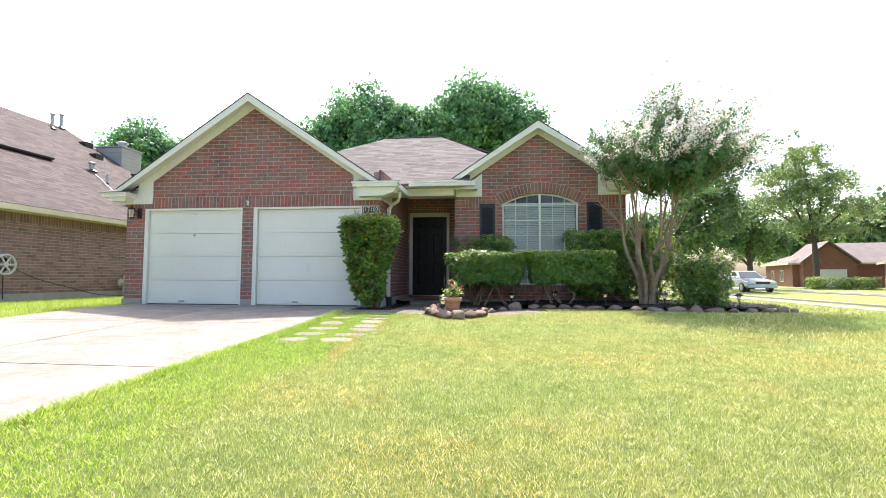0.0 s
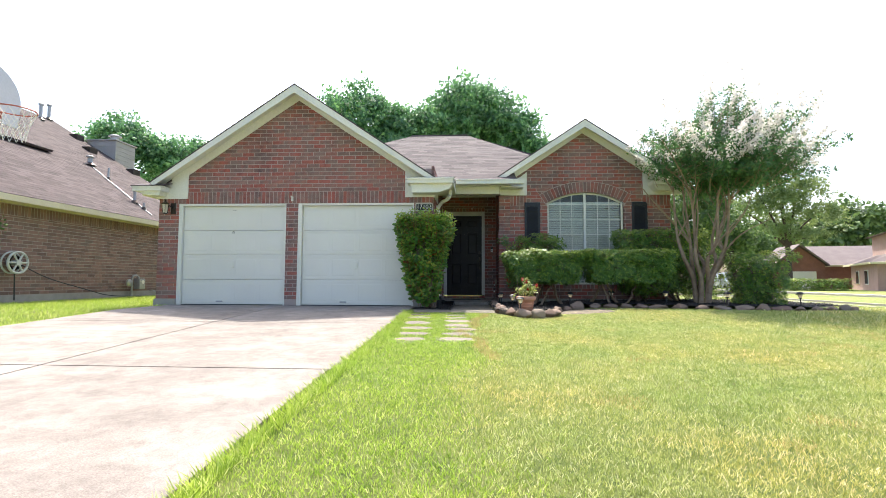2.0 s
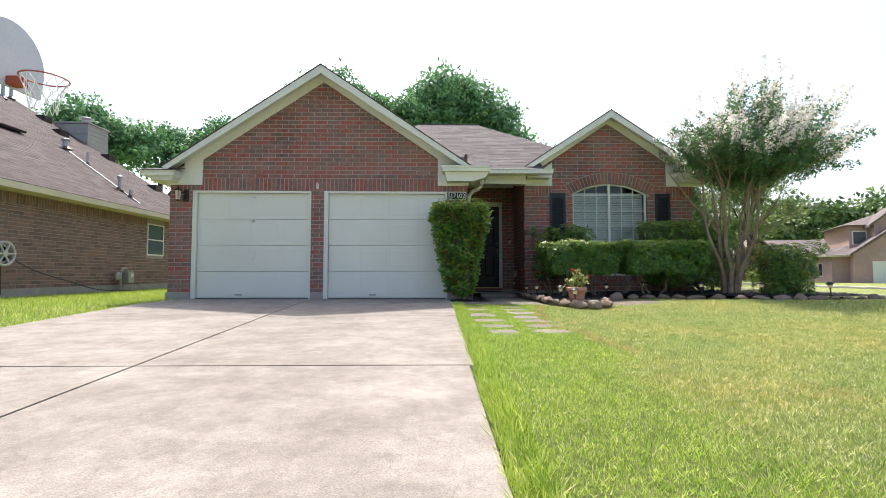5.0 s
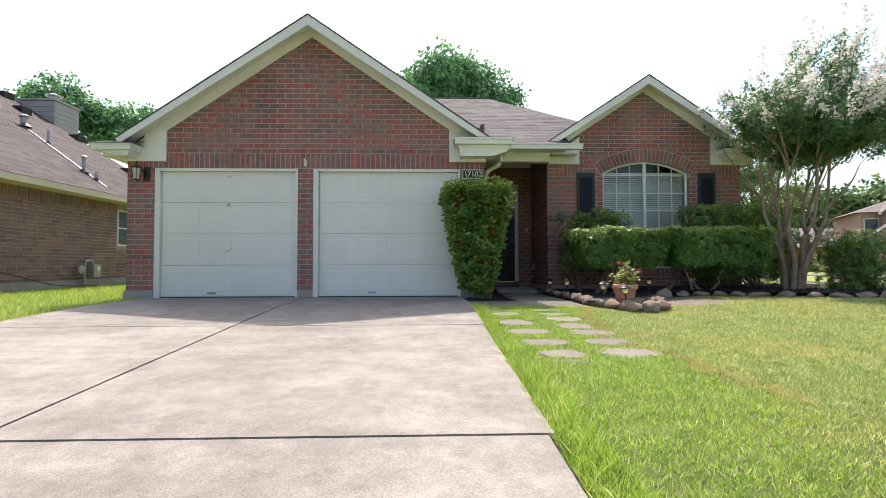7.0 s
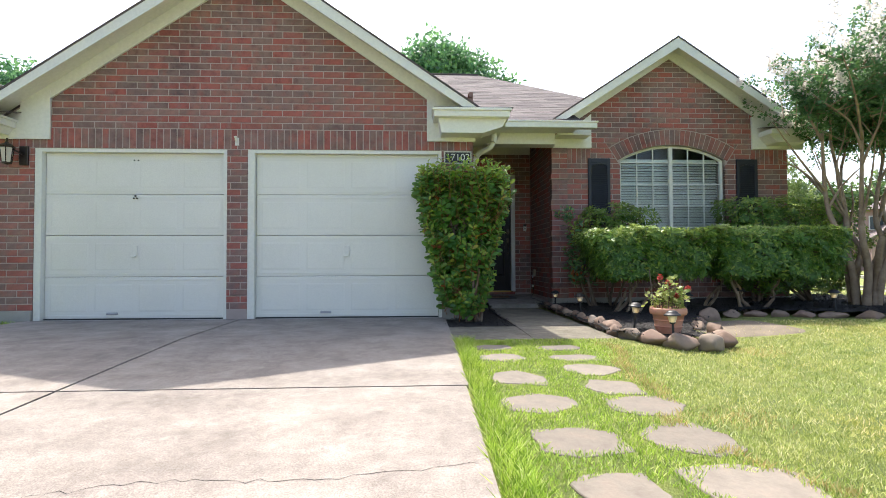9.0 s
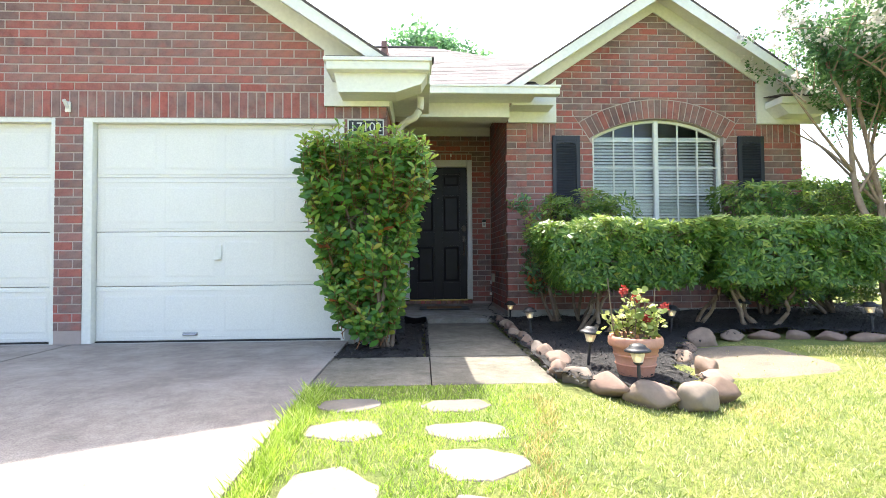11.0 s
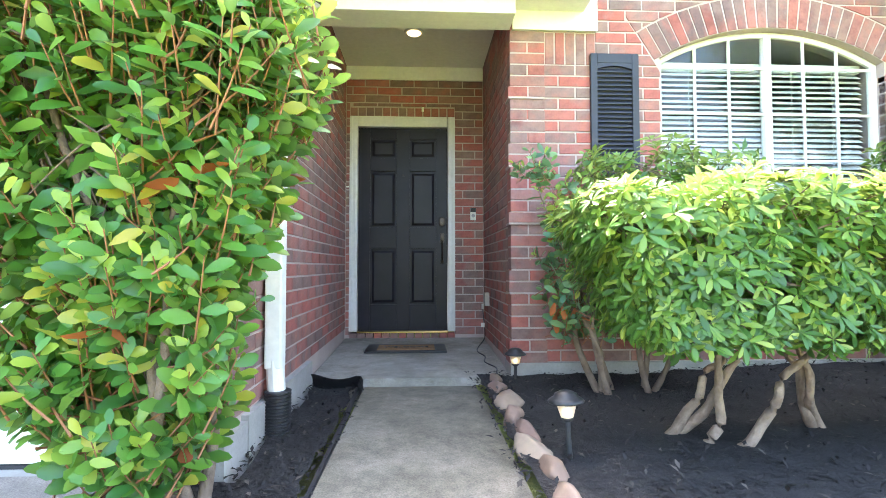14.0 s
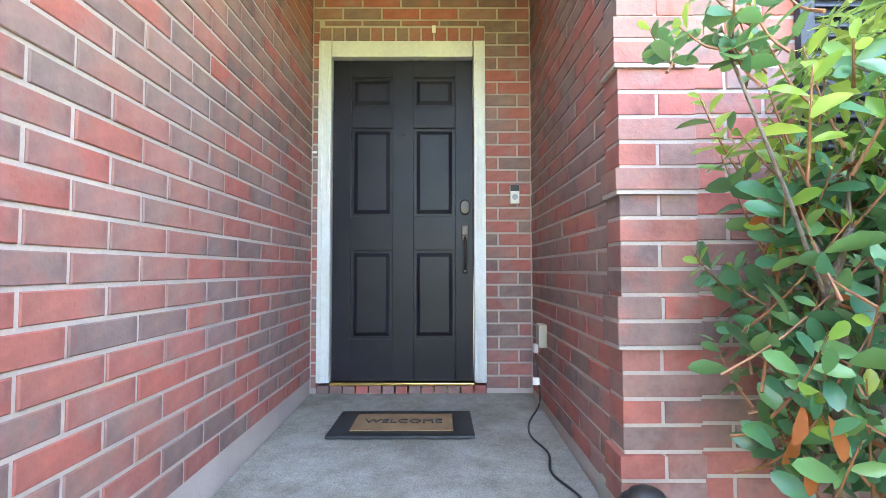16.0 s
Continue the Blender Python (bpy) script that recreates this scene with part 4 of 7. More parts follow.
def shutter(x0, x1):
    g = empty("shutter", "navy black louvred plastic shutter beside the window", "shutter", group="window shutters")
    z0, z1, y = 0.62, 2.39, RY - 0.008
    for a, b in ((x0, x0 + 0.05), (x1 - 0.05, x1)):
        part("stile", box(a, y - 0.03, z0, b, y, z1, 0.004), SHUTTER, g)
    for a, b in ((z0, z0 + 0.08), (1.47, 1.54), (z1 - 0.07, z1)):
        part("rail", box(x0 + 0.051, y - 0.029, a, x1 - 0.051, y, b, 0.004), SHUTTER, g)
    u = [x0 + 0.051 + (x1 - x0 - 0.102) * i / 12 for i in range(13)]
    part("top_curve", prism([(x0 + 0.051, z1 - 0.071), (x1 - 0.051, z1 - 0.071)] + [(q, z1 - 0.115 + 0.025 * math.sin(math.pi * (q - u[0]) / (u[-1] - u[0]))) for q in u[::-1]], "y", y - 0.027, y - 0.002), SHUTTER, g)
    part("back", box(x0 + 0.04, y - 0.006, z0 + 0.02, x1 - 0.04, y - 0.001, z1 - 0.02), SHUTTER, g)
    z = z0 + 0.10
    while z < z1 - 0.13:
        if not 1.44 < z < 1.55:
            part("louvre", prism([(y - 0.026, z), (y - 0.006, z + 0.026), (y - 0.006, z + 0.031), (y - 0.026, z + 0.006)], "x", x0 + 0.051, x1 - 0.051), SHUTTER, g)
        z += 0.034


shutter(0.849, 1.212)
shutter(3.344, 3.698)


def text_part(name, words, size, m, material, parent):
    cu = bpy.data.curves.new(name, "FONT")
    cu.body, cu.size, cu.align_x, cu.align_y, cu.extrude = words, size, "CENTER", "CENTER", 0.0015
    tmp = bpy.data.objects.new(name, cu)
    scene.collection.objects.link(tmp)
    me = bpy.data.meshes.new_from_object(tmp.evaluated_get(bpy.context.evaluated_depsgraph_get()))
    bpy.data.objects.remove(tmp)
    me.materials.clear()
    me.materials.append(material)
    ob = new(name, me)
    ob.parent = parent
    ob.matrix_basis = m
    return ob


def house_number():
    g = empty("address_plate", "black address plate with white number 17102", "sign")
    x0, x1, z0, z1 = -1.575, -1.225, 1.985, 2.142
    part("plate", box(x0, -0.026, z0, x1, -0.0065, z1, 0.006), BLACK, g)
    for a, b, c, d in ((x0, z0, x1, z0 + 0.011), (x0, z1 - 0.011, x1, z1), (x0, z0 + 0.012, x0 + 0.011, z1 - 0.012), (x1 - 0.011, z0 + 0.012, x1, z1 - 0.012)):
        part("border", box(a, -0.030, b, c, -0.0265, d, 0.001), WHITE, g, "white raised border")
    text_part("number", "17102", 0.125, pose((x0 + x1) / 2, -0.0285, (z0 + z1) / 2, 90), WHITE, g)


house_number()

WARM_GLASS, _n, _l, _b = mat("frosted lamp glass", 0.3)
_b.inputs["Base Color"].default_value = (0.75, 0.68, 0.55, 1)
_b.inputs["Transmission Weight"].default_value = 0.3
LAMP_BULB, _n, _l, _b = mat("lit bulb", 0.4)
_b.inputs["Base Color"].default_value = (1, 0.8, 0.45, 1)
_b.inputs["Emission Color"].default_value, _b.inputs["Emission Strength"].default_value = (1.0, 0.72, 0.32, 1), 0.8


def wall_lantern():
    g = empty("wall_lantern", "dark bronze wall lantern with frosted panes", "wall lamp")
    cx, cy = -6.90, -0.15
    part("back_plate", box(-6.86, -0.028, 1.93, -6.75, -0.0065, 2.17, 0.01), DARK_METAL, g)
    part("arm", tube(curve_pts([(-6.80, -0.02, 2.06), (-6.83, -0.10, 2.09), (cx, cy, 2.16)], 5), 0.01, 6), DARK_METAL, g)
    part("cap", lathe([(0.082, 2.125), (0.085, 2.135), (0.045, 2.165), (0.02, 2.18), (0.012, 2.20), (0.016, 2.215), (0.004, 2.24)], 6, (cx, cy, 0)), DARK_METAL, g)
    part("glass", lathe([(0.046, 1.945), (0.066, 2.12)], 6, (cx, cy, 0)), WARM_GLASS, g, "frosted lantern glass")
    part("foot", lathe([(0.012, 1.915), (0.05, 1.93), (0.05, 1.944)], 6, (cx, cy, 0)), DARK_METAL, g)
    for k in range(6):
        a = math.pi * k / 3
        part("bar", tube([(cx + 0.05 * math.cos(a), cy + 0.05 * math.sin(a), 1.944), (cx + 0.07 * math.cos(a), cy + 0.07 * math.sin(a), 2.125)], 0.005, 5), DARK_METAL, g)


wall_lantern()


def gable_bracket():
    g = empty("flag_bracket", "small pale metal bracket on the brick wall", "bracket")
    part("plate", box(-4.235, -0.022, 2.20, -4.185, -0.0065, 2.30, 0.004), WHITE, g)
    part("socket", tube([(-4.21, -0.02, 2.24), (-4.21, -0.07, 2.30)], 0.016, 8), WHITE, g)


gable_bracket()


def downspout():
    g = empty("downspout", "cream white downspout running into a black corrugated pipe", "downspout")
    part("outlet", tube(curve_pts([(-0.87, 0.36, 2.50), (-0.87, 0.36, 2.39), (-0.93, 0.385, 2.29), (-1.06, 0.45, 2.23), (-1.138, 0.498, 2.12)], 6), 0.038, 10), WHITE, g)
    part("pipe", box(-1.180, 0.455, 0.30, -1.096, 0.541, 2.17, 0.010), WHITE, g)
    part("strap", box(-1.192, 0.452, 1.2, -1.093, 0.544, 1.225, 0.002), WHITE, g)
    part("shoe", tube(curve_pts([(-1.138, 0.498, 0.34), (-1.13, 0.493, 0.22), (-1.118, 0.485, 0.13)], 5), 0.045, 10), WHITE, g)
    bm = bmesh.new()
    pr = []
    for k in range(16):
        z = -0.06 + k * 0.016
        pr += [(0.058, z), (0.066, z + 0.004), (0.066, z + 0.010), (0.058, z + 0.0135)]
    add_lathe(bm, pr, 18, (-1.118, 0.485, 0))
    part("drain_pipe", bm, BLACK, g, "black corrugated plastic pipe")


downspout()


def small_fixtures():
    bell = empty("doorbell", "black and silver video doorbell on the brick", "doorbell")
    part("body", box(0.113, PY - 0.032, 1.30, 0.175, PY - 0.007, 1.428, 0.006), STEEL, bell)
    part("camera_face", box(0.115, PY - 0.035, 1.385, 0.173, PY - 0.0325, 1.426, 0.002), BLACK, bell)
    part("face", box(0.115, PY - 0.035, 1.302, 0.173, PY - 0.0325, 1.383, 0.002), DOOR_WHITE, bell)
    part("button", lathe([(0.019, 0), (0.019, 0.004), (0.015, 0.006)], 18), STEEL, bell).matrix_basis = pose(0.144, PY - 0.0352, 1.345, 90)
    chime = empty("door_sensor", "small white clip on the brick over the door", "sensor")
    part("clip", box(-0.40, PY - 0.016, 2.455, -0.375, PY - 0.007, 2.505, 0.003), DOOR_WHITE, chime)
    hook = empty("wall_hook", "small white hook on the brick", "hook")
    part("clip", box(-1.193, PY - 0.014, 1.64, -1.16, PY - 0.007, 1.655, 0.003), DOOR_WHITE, hook)
    out = empty("outlet_box", "tan weatherproof outlet cover on the brick", "outlet")
    part("cover", box(0.205, 2.60, 0.43, 0.2525, 2.69, 0.56, 0.008), plain("tan plastic", (0.36, 0.31, 0.24), (0.42, 0.37, 0.29), 0.5), out)
    part("plug", box(0.18, 2.61, 0.40, 0.204, 2.66, 0.45, 0.006), plain("grey plug plastic", (0.5, 0.48, 0.45), (0.58, 0.56, 0.52), 0.5), out)
    cord = empty("power_cord", "black cable hanging from the outlet across the porch", "cable")
    pts = curve_pts([(0.19, 2.63, 0.40), (0.20, 2.60, 0.25), (0.20, 2.58, 0.13), (0.13, 2.50, 0.058), (0.10, 2.30, 0.052), (0.14, 2.1, 0.047), (0.11, 1.9, 0.041), (0.17, 1.7, 0.036), (0.15, 1.52, 0.031), (0.19, 1.40, -0.03), (0.25, 1.33, -0.05)], 8)
    part("cable", tube(pts, 0.005, 6), BLACK, cord)
    part("tag", box(0.165, 2.57, 0.235, 0.20, 2.576, 0.275), DOOR_WHITE, cord, "white paper tag")
    lamp = empty("ceiling_lamp", "round recessed lamp in the porch ceiling", "ceiling lamp")
    part("ring", lathe([(0.085, -0.012), (0.09, -0.002), (0.09, 0.0)], 24, (-0.47, 2.28, 2.929)), DOOR_WHITE, lamp)
    part("lens", lathe([(0.05, -0.018), (0.06, -0.0125)], 20, (-0.47, 2.28, 2.929)), LAMP_BULB, lamp, "lit warm lamp")
    mat_g = empty("door_mat", "black rubber door mat with a coir panel reading welcome", "door mat")
    z = 0.054
    part("border", box(-0.905, 2.27, z - 0.005, -0.175, 2.69, z + 0.008, 0.003), BLACK, mat_g)
    part("coir", box(-0.80, 2.345, z + 0.0082, -0.28, 2.615, z + 0.014, 0.002), plain("tan coir", (0.26, 0.15, 0.07), (0.33, 0.20, 0.10), 0.95, 10, 160, 0.8), mat_g)
    text_part("word", "WELCOME", 0.085, pose(-0.54, 2.48, z + 0.0155), BLACK, mat_g)


small_fixtures()

# ---- plants ----
def leaf_mesh(name, centre, way, up, length, width, material, parent=None, label="", kind="", fold=0.18, fine=False):
    """Folded leaves, all at once: arrays of stalk points, directions and upper sides. Fine ones have a rounded blade."""
    n = len(centre)
    way = way / np.linalg.norm(way, axis=1, keepdims=True)
    side = np.cross(way, up)
    side /= np.maximum(np.linalg.norm(side, axis=1, keepdims=True), 1e-6)
    nrm = np.cross(side, way)
    L, W = length[:, None], width[:, None]
    if fine:
        bend = 0.16

        def spot(t, w):
            return centre + way * L * t - nrm * L * bend * t * t + side * W * w + nrm * W * fold * abs(w) * 1.6
        v = np.stack([centre, spot(0.34, 0), spot(0.68, 0), spot(1.0, 0), spot(0.30, 0.33), spot(0.64, 0.5), spot(0.90, 0.30), spot(0.30, -0.33), spot(0.64, -0.5), spot(0.90, -0.30)], 1).reshape(-1, 3)
        o = (np.arange(n) * 10)[:, None]
        tris = [[0, 4, 1], [1, 4, 5], [1, 5, 2], [2, 5, 6], [2, 6, 3], [0, 1, 7], [1, 8, 7], [1, 2, 8], [2, 9, 8], [2, 3, 9]]
    else:
        mid = centre + way * L * 0.5
        v = np.stack([centre, mid + side * W * 0.5 + nrm * W * fold, mid - nrm * L * 0.02, mid - side * W * 0.5 + nrm * W * fold, centre + way * L - nrm * L * 0.12], 1).reshape(-1, 3)
        o = (np.arange(n) * 5)[:, None]
        tris = [[0, 1, 2], [0, 2, 3], [1, 4, 2], [2, 4, 3]]
    f = np.concatenate([o + [t] for t in tris], 1).reshape(-1, 3)
    me = bpy.data.meshes.new(name)
    me.vertices.add(len(v))
    me.vertices.foreach_set("co", v.ravel())
    me.loops.add(f.size)
    me.loops.foreach_set("vertex_index", f.ravel().astype(np.int32))
    me.polygons.add(len(f))
    me.polygons.foreach_set("loop_start", np.arange(0, f.size, 3, dtype=np.int32))
    me.polygons.foreach_set("use_smooth", np.ones(len(f), dtype=bool))
    me.update(calc_edges=True)
    me.materials.append(material)
    ob = new(name, me)
    if parent is not None:
        ob.parent = parent
    return tagged(ob, label=label, kind=kind)


def unit(rng, n):
    v = rng.normal(size=(n, 3))
    return v / np.linalg.norm(v, axis=1, keepdims=True)


HEDGE = leafy("hedge leaves", [(0.0, (0.025, 0.085, 0.018)), (0.45, (0.052, 0.15, 0.024)), (0.8, (0.12, 0.25, 0.036)), (1.0, (0.30, 0.36, 0.06))], 0.36)
HEDGE_NEW = leafy("new bright leaves", [(0.0, (0.11, 0.20, 0.035)), (0.6, (0.18, 0.28, 0.045)), (1.0, (0.29, 0.35, 0.07))], 0.4, through_light=0.35)
GLOSSY = leafy("glossy broad leaves", [(0.0, (0.03, 0.12, 0.03)), (0.45, (0.06, 0.20, 0.035)), (0.75, (0.11, 0.28, 0.04)), (0.94, (0.18, 0.33, 0.05)), (1.0, (0.40, 0.34, 0.04))], 0.34, 0.4)
GLOSSY_BRIGHT = leafy("young and sunlit yellow leaves", [(0.0, (0.20, 0.32, 0.05)), (0.7, (0.30, 0.42, 0.06)), (1.0, (0.42, 0.46, 0.07))], 0.3, 0.45)
BLUE_LEAF = leafy("blue green leaves", [(0.0, (0.035, 0.115, 0.06)), (0.6, (0.07, 0.19, 0.09)), (1.0, (0.17, 0.31, 0.10))], 0.28, 0.3)
PALE_BARK = plain("pale weathered bark", (0.17, 0.115, 0.078), (0.36, 0.27, 0.195), 0.9, 11.0, 55.0, 1.0, dist=0.012)
TWIG = plain("red brown twig", (0.20, 0.075, 0.03), (0.32, 0.14, 0.06), 0.6, 9.0, 60.0, 0.2)
DEAD_LEAF = leafy("dead orange leaves", [(0.0, (0.28, 0.075, 0.03)), (1.0, (0.44, 0.14, 0.035))], 0.6, glow=(0.7, 0.2, 0.05))
MYRTLE = leafy("myrtle leaves", [(0.0, (0.034, 0.105, 0.045)), (0.6, (0.075, 0.19, 0.075)), (1.0, (0.17, 0.31, 0.11))], 0.5, 0.32, (0.35, 0.6, 0.2))
BLOSSOM = leafy("white blossom", [(0.0, (0.72, 0.66, 0.62)), (1.0, (0.88, 0.84, 0.80))], 0.7, through_light=0.55, glow=(0.9, 0.85, 0.8))
TREE_LEAF = leafy("tree leaves", [(0.0, (0.05, 0.14, 0.07)), (0.5, (0.115, 0.275, 0.13)), (1.0, (0.23, 0.42, 0.20))], 0.5, 0.34, (0.3, 0.6, 0.2), drift=0.8)
TREE_LEAF2 = leafy("light tree leaves", [(0.0, (0.042, 0.09, 0.025)), (0.5, (0.08, 0.155, 0.04)), (1.0, (0.14, 0.23, 0.06))], 0.5, 0.25, (0.4, 0.6, 0.2), drift=0.8)
PINE = leafy("pine needles", [(0.0, (0.085, 0.155, 0.065)), (0.5, (0.15, 0.235, 0.09)), (1.0, (0.24, 0.325, 0.13))], 0.6, through_light=0.3)
GERANIUM = leafy("geranium leaves", [(0.0, (0.15, 0.22, 0.05)), (0.6, (0.26, 0.31, 0.09)), (1.0, (0.40, 0.40, 0.14))], 0.5)
RED_FLOWER = leafy("red flowers", [(0.0, (0.30, 0.02, 0.02)), (0.6, (0.42, 0.05, 0.045)), (1.0, (0.45, 0.11, 0.08))], 0.6, glow=(0.6, 0.08, 0.06))


def rosettes(rng, pts, outw, per, length, spread=0.9, neat=False):
    """Leaf arrays in whorls at points, opening along outward ways."""
    n = len(pts)
    c = np.repeat(pts, per, 0)
    o = np.repeat(outw, per, 0)
    o = o / np.linalg.norm(o, axis=1, keepdims=True)
    r = unit(rng, n * per)
    r -= o * (r * o).sum(1, keepdims=True)
    r /= np.linalg.norm(r, axis=1, keepdims=True)
    if neat:  # an open whorl, its leaves evenly about the shoot's end
        e1 = np.cross(outw, unit(rng, n))
        e1 /= np.linalg.norm(e1, axis=1, keepdims=True)
        ow = outw / np.linalg.norm(outw, axis=1, keepdims=True)
        e2 = np.cross(ow, e1)
        a = np.tile(np.arange(per) * 2 * math.pi / per, n) + rng.normal(0, 0.22, n * per)
        r = np.repeat(e1, per, 0) * np.cos(a)[:, None] + np.repeat(e2, per, 0) * np.sin(a)[:, None]
        ln = length * np.repeat(rng.uniform(0.7, 1.2, n), per) * rng.uniform(0.8, 1.1, n * per)
        way = r + o * np.repeat(rng.uniform(0.05, 0.65, (n, 1)), per, 0)
        return c + way * 0.006, way, o + 0.12 * unit(rng, n * per), ln
    way = r * spread + o * rng.uniform(0.1, 0.9, (n * per, 1))
    ln = length * rng.uniform(0.65, 1.2, n * per)
    return c + way * 0.01, way, o + 0.3 * unit(rng, n * per), ln


def leafy_shoots(rng, tips, outs, per, length, parent, leaf_m, tip_m, lean=0.6, reach=(0.18, 0.34), wide=0.46, top_z=9.0):
    """Twigs that end at the given tips, with leaves set spirally along them."""
    bm = bmesh.new()
    c, way, up, ln, age = [], [], [], [], []
    for p, o in zip(tips, outs):
        ax = Vector(o) * lean + Vector((0, 0, 1.0)) + Vector(rng.normal(0, 0.28, 3))
        ax.normalize()
        L = rng.uniform(*reach)
        tip = Vector(p)
        root = tip - ax * L - Vector(o) * 0.05
        pts = curve_pts([root, root.lerp(tip, 0.5) - Vector((0, 0, 0.02)), tip], 3)
        add_tube(bm, pts, [0.0042 * (1 - 0.6 * i / (len(pts) - 1)) for i in range(len(pts))], 5)
        e1 = ax.orthogonal().normalized()
        e2 = ax.cross(e1)
        turn = rng.uniform(0, 6.28)
        m = int(per * rng.uniform(0.75, 1.25))
        for j in range(m):
            t = 0.2 + 0.8 * (j + 0.5) / m
            turn += 2.4 + rng.normal(0, 0.15)
            r = e1 * math.cos(turn) + e2 * math.sin(turn)
            w = r * 0.85 + ax * (0.3 + 0.75 * t ** 3) + Vector((0, 0, -0.1))
            c.append(root.lerp(tip, t))
            way.append(w)
            up.append(ax * 0.55 + Vector(o) * 0.75)
            ln.append(length * rng.uniform(0.7, 1.15) * (1.05 - 0.5 * t ** 4))
            age.append(t)
    c, way, up = np.array(c), np.array(way), np.array(up) + 0.25 * unit(rng, len(c))
    ln, age = np.array(ln), np.array(age)
    # Upper leaves join the yellow ones: sun on the top, put into colour.
    young = ((age > 0.78) & (rng.uniform(0, 1, len(age)) < 0.42)) | (rng.uniform(0, 1, len(age)) < np.clip((c[:, 2] - top_z) / 0.2, 0, 0.85))
    leaf_mesh("foliage", c[~young], way[~young], up[~young], ln[~young], ln[~young] * wide, leaf_m, parent, "", "stuff", fine=True)
    leaf_mesh("new_growth", c[young], way[young], up[young], ln[young], ln[young] * wide, tip_m, parent, "young and sun-toned yellow green leaves", "stuff", fine=True)
    part("twigwork", bm, TWIG, parent, "thin red brown twigs", kind="stuff")


def shooting_shrub(label, lo, hi, shoots, per, length, base, trunks, taper, seed, leaf_m, tip_m, dead=0, wob=0.04, trunk_r=0.03, thin=0.0, depth=0.16, inner=0):
    """An evergreen of upright leafy shoots on bare inner stems."""
    rng = np.random.default_rng(seed)
    g = empty("shrub", label, "shrub")
    pos, out = shrub_points(rng, shoots, lo, hi, taper, wob=wob, depth=depth)
    h = (pos[:, 2] - lo[2]) / (hi[2] - lo[2])
    keep = (np.array([noise.noise(Vector(q) * 3.4) for q in pos]) > -0.5 + thin * (1 - h)) & (h > 0.06)
    pos, out = pos[keep], out[keep]
    leafy_shoots(rng, pos, out, per, length, g, leaf_m, tip_m, top_z=hi[2] - 0.30)
    if inner:
        ip = np.array(lo) + (np.array(hi) - np.array(lo)) * rng.uniform(0.2, 0.85, (inner, 3))
        f = 1 - taper * (1 - (ip[:, 2] - lo[2]) / (hi[2] - lo[2])) ** 1.2
        cc = (np.array(lo) + np.array(hi)) / 2
        ip[:, :2] = cc[:2] + (ip[:, :2] - cc[:2]) * f[:, None]
        c, way, up, ln = rosettes(rng, ip, unit(rng, inner), 3, length)
        leaf_mesh("inner_foliage", c, way, up, ln, ln * 0.45, leaf_m, g, "", "stuff")
    if dead:
        sel = rng.choice(np.where(h[keep] < 0.8)[0], dead, replace=False)
        c, way, up, ln = rosettes(rng, pos[sel] - out[sel] * 0.04, np.tile([[0.0, -0.4, -1.0]], (dead, 1)), 2, length * 1.1)
        leaf_mesh("dead_leaves", c, way, up, ln, ln * 0.4, DEAD_LEAF, g, "withered orange leaves", "stuff", fine=True)
    size = np.array(hi) - np.array(lo)
    tops = []
    for b in base:
        mine = [tuple(np.array(lo) + size * np.array([rng.uniform(0.2, 0.8), rng.uniform(0.2, 0.8), rng.uniform(0.45, 0.9)])) for _ in range(trunks)]
        stems(rng, g, b, mine, trunk_r, bend=0.09)
        for q in mine:
            tops += [tuple(np.array(b) * (1 - k) + np.array(q) * k) for k in (0.45, 0.7, 1.0)]
    twigs(rng, g, tops, pos - out * 0.12, min(170, len(pos) // 3), 0.0035)
    return g


def shrub_points(rng, n, lo, hi, taper=0.0, round_r=0.12, wob=0.05, depth=0.12, shape=None):
    """Points near the skin of a clipped block, and outward ways; taper narrows its foot."""
    lo, hi = np.array(lo), np.array(hi)
    size = hi - lo
    area = np.array([size[1] * size[2]] * 2 + [size[0] * size[2]] * 2 + [size[0] * size[1]] * 2)
    area[4] *= 0.5
    which = rng.choice(6, n, p=area / area.sum())
    p = rng.uniform(0, 1, (n, 3))
    o = np.zeros((n, 3))
    for k in range(6):
        sel = which == k
        p[sel, k // 2] = k % 2
        o[sel, k // 2] = 1 if k % 2 else -1
    q = (p - 0.5) * 2
    # round the block's edges
    e = np.sign(q) * np.abs(q)
    m = np.linalg.norm(np.clip(np.abs(e) - (1 - round_r * 2), 0, None), axis=1)
    q *= (1 - np.clip(m - round_r * 2, 0, None)[:, None] * 0.6)
    o = o + q * 0.5
    inn = depth * rng.uniform(0, 1, (n, 1)) ** 1.6
    pos = (lo + hi) / 2 + q * size / 2
    ph = pos * 3.1
    w = wob * (np.sin(ph[:, 0] * 1.7 + ph[:, 2] * 2.3 + 1.3) + np.sin(ph[:, 1] * 2.9 - ph[:, 0] * 3.7) + np.sin(ph[:, 2] * 4.1 + ph[:, 0] * 2.2))[:, None] / 1.5
    o /= np.linalg.norm(o, axis=1, keepdims=True)
    pos = pos + o * (w - inn)
    if taper:
        f = 1 - taper * (1 - np.clip((pos[:, 2] - lo[2]) / size[2], 0, 1)) ** 1.2
        c = (lo + hi) / 2
        pos[:, :2] = c[:2] + (pos[:, :2] - c[:2]) * f[:, None]
    return pos, o


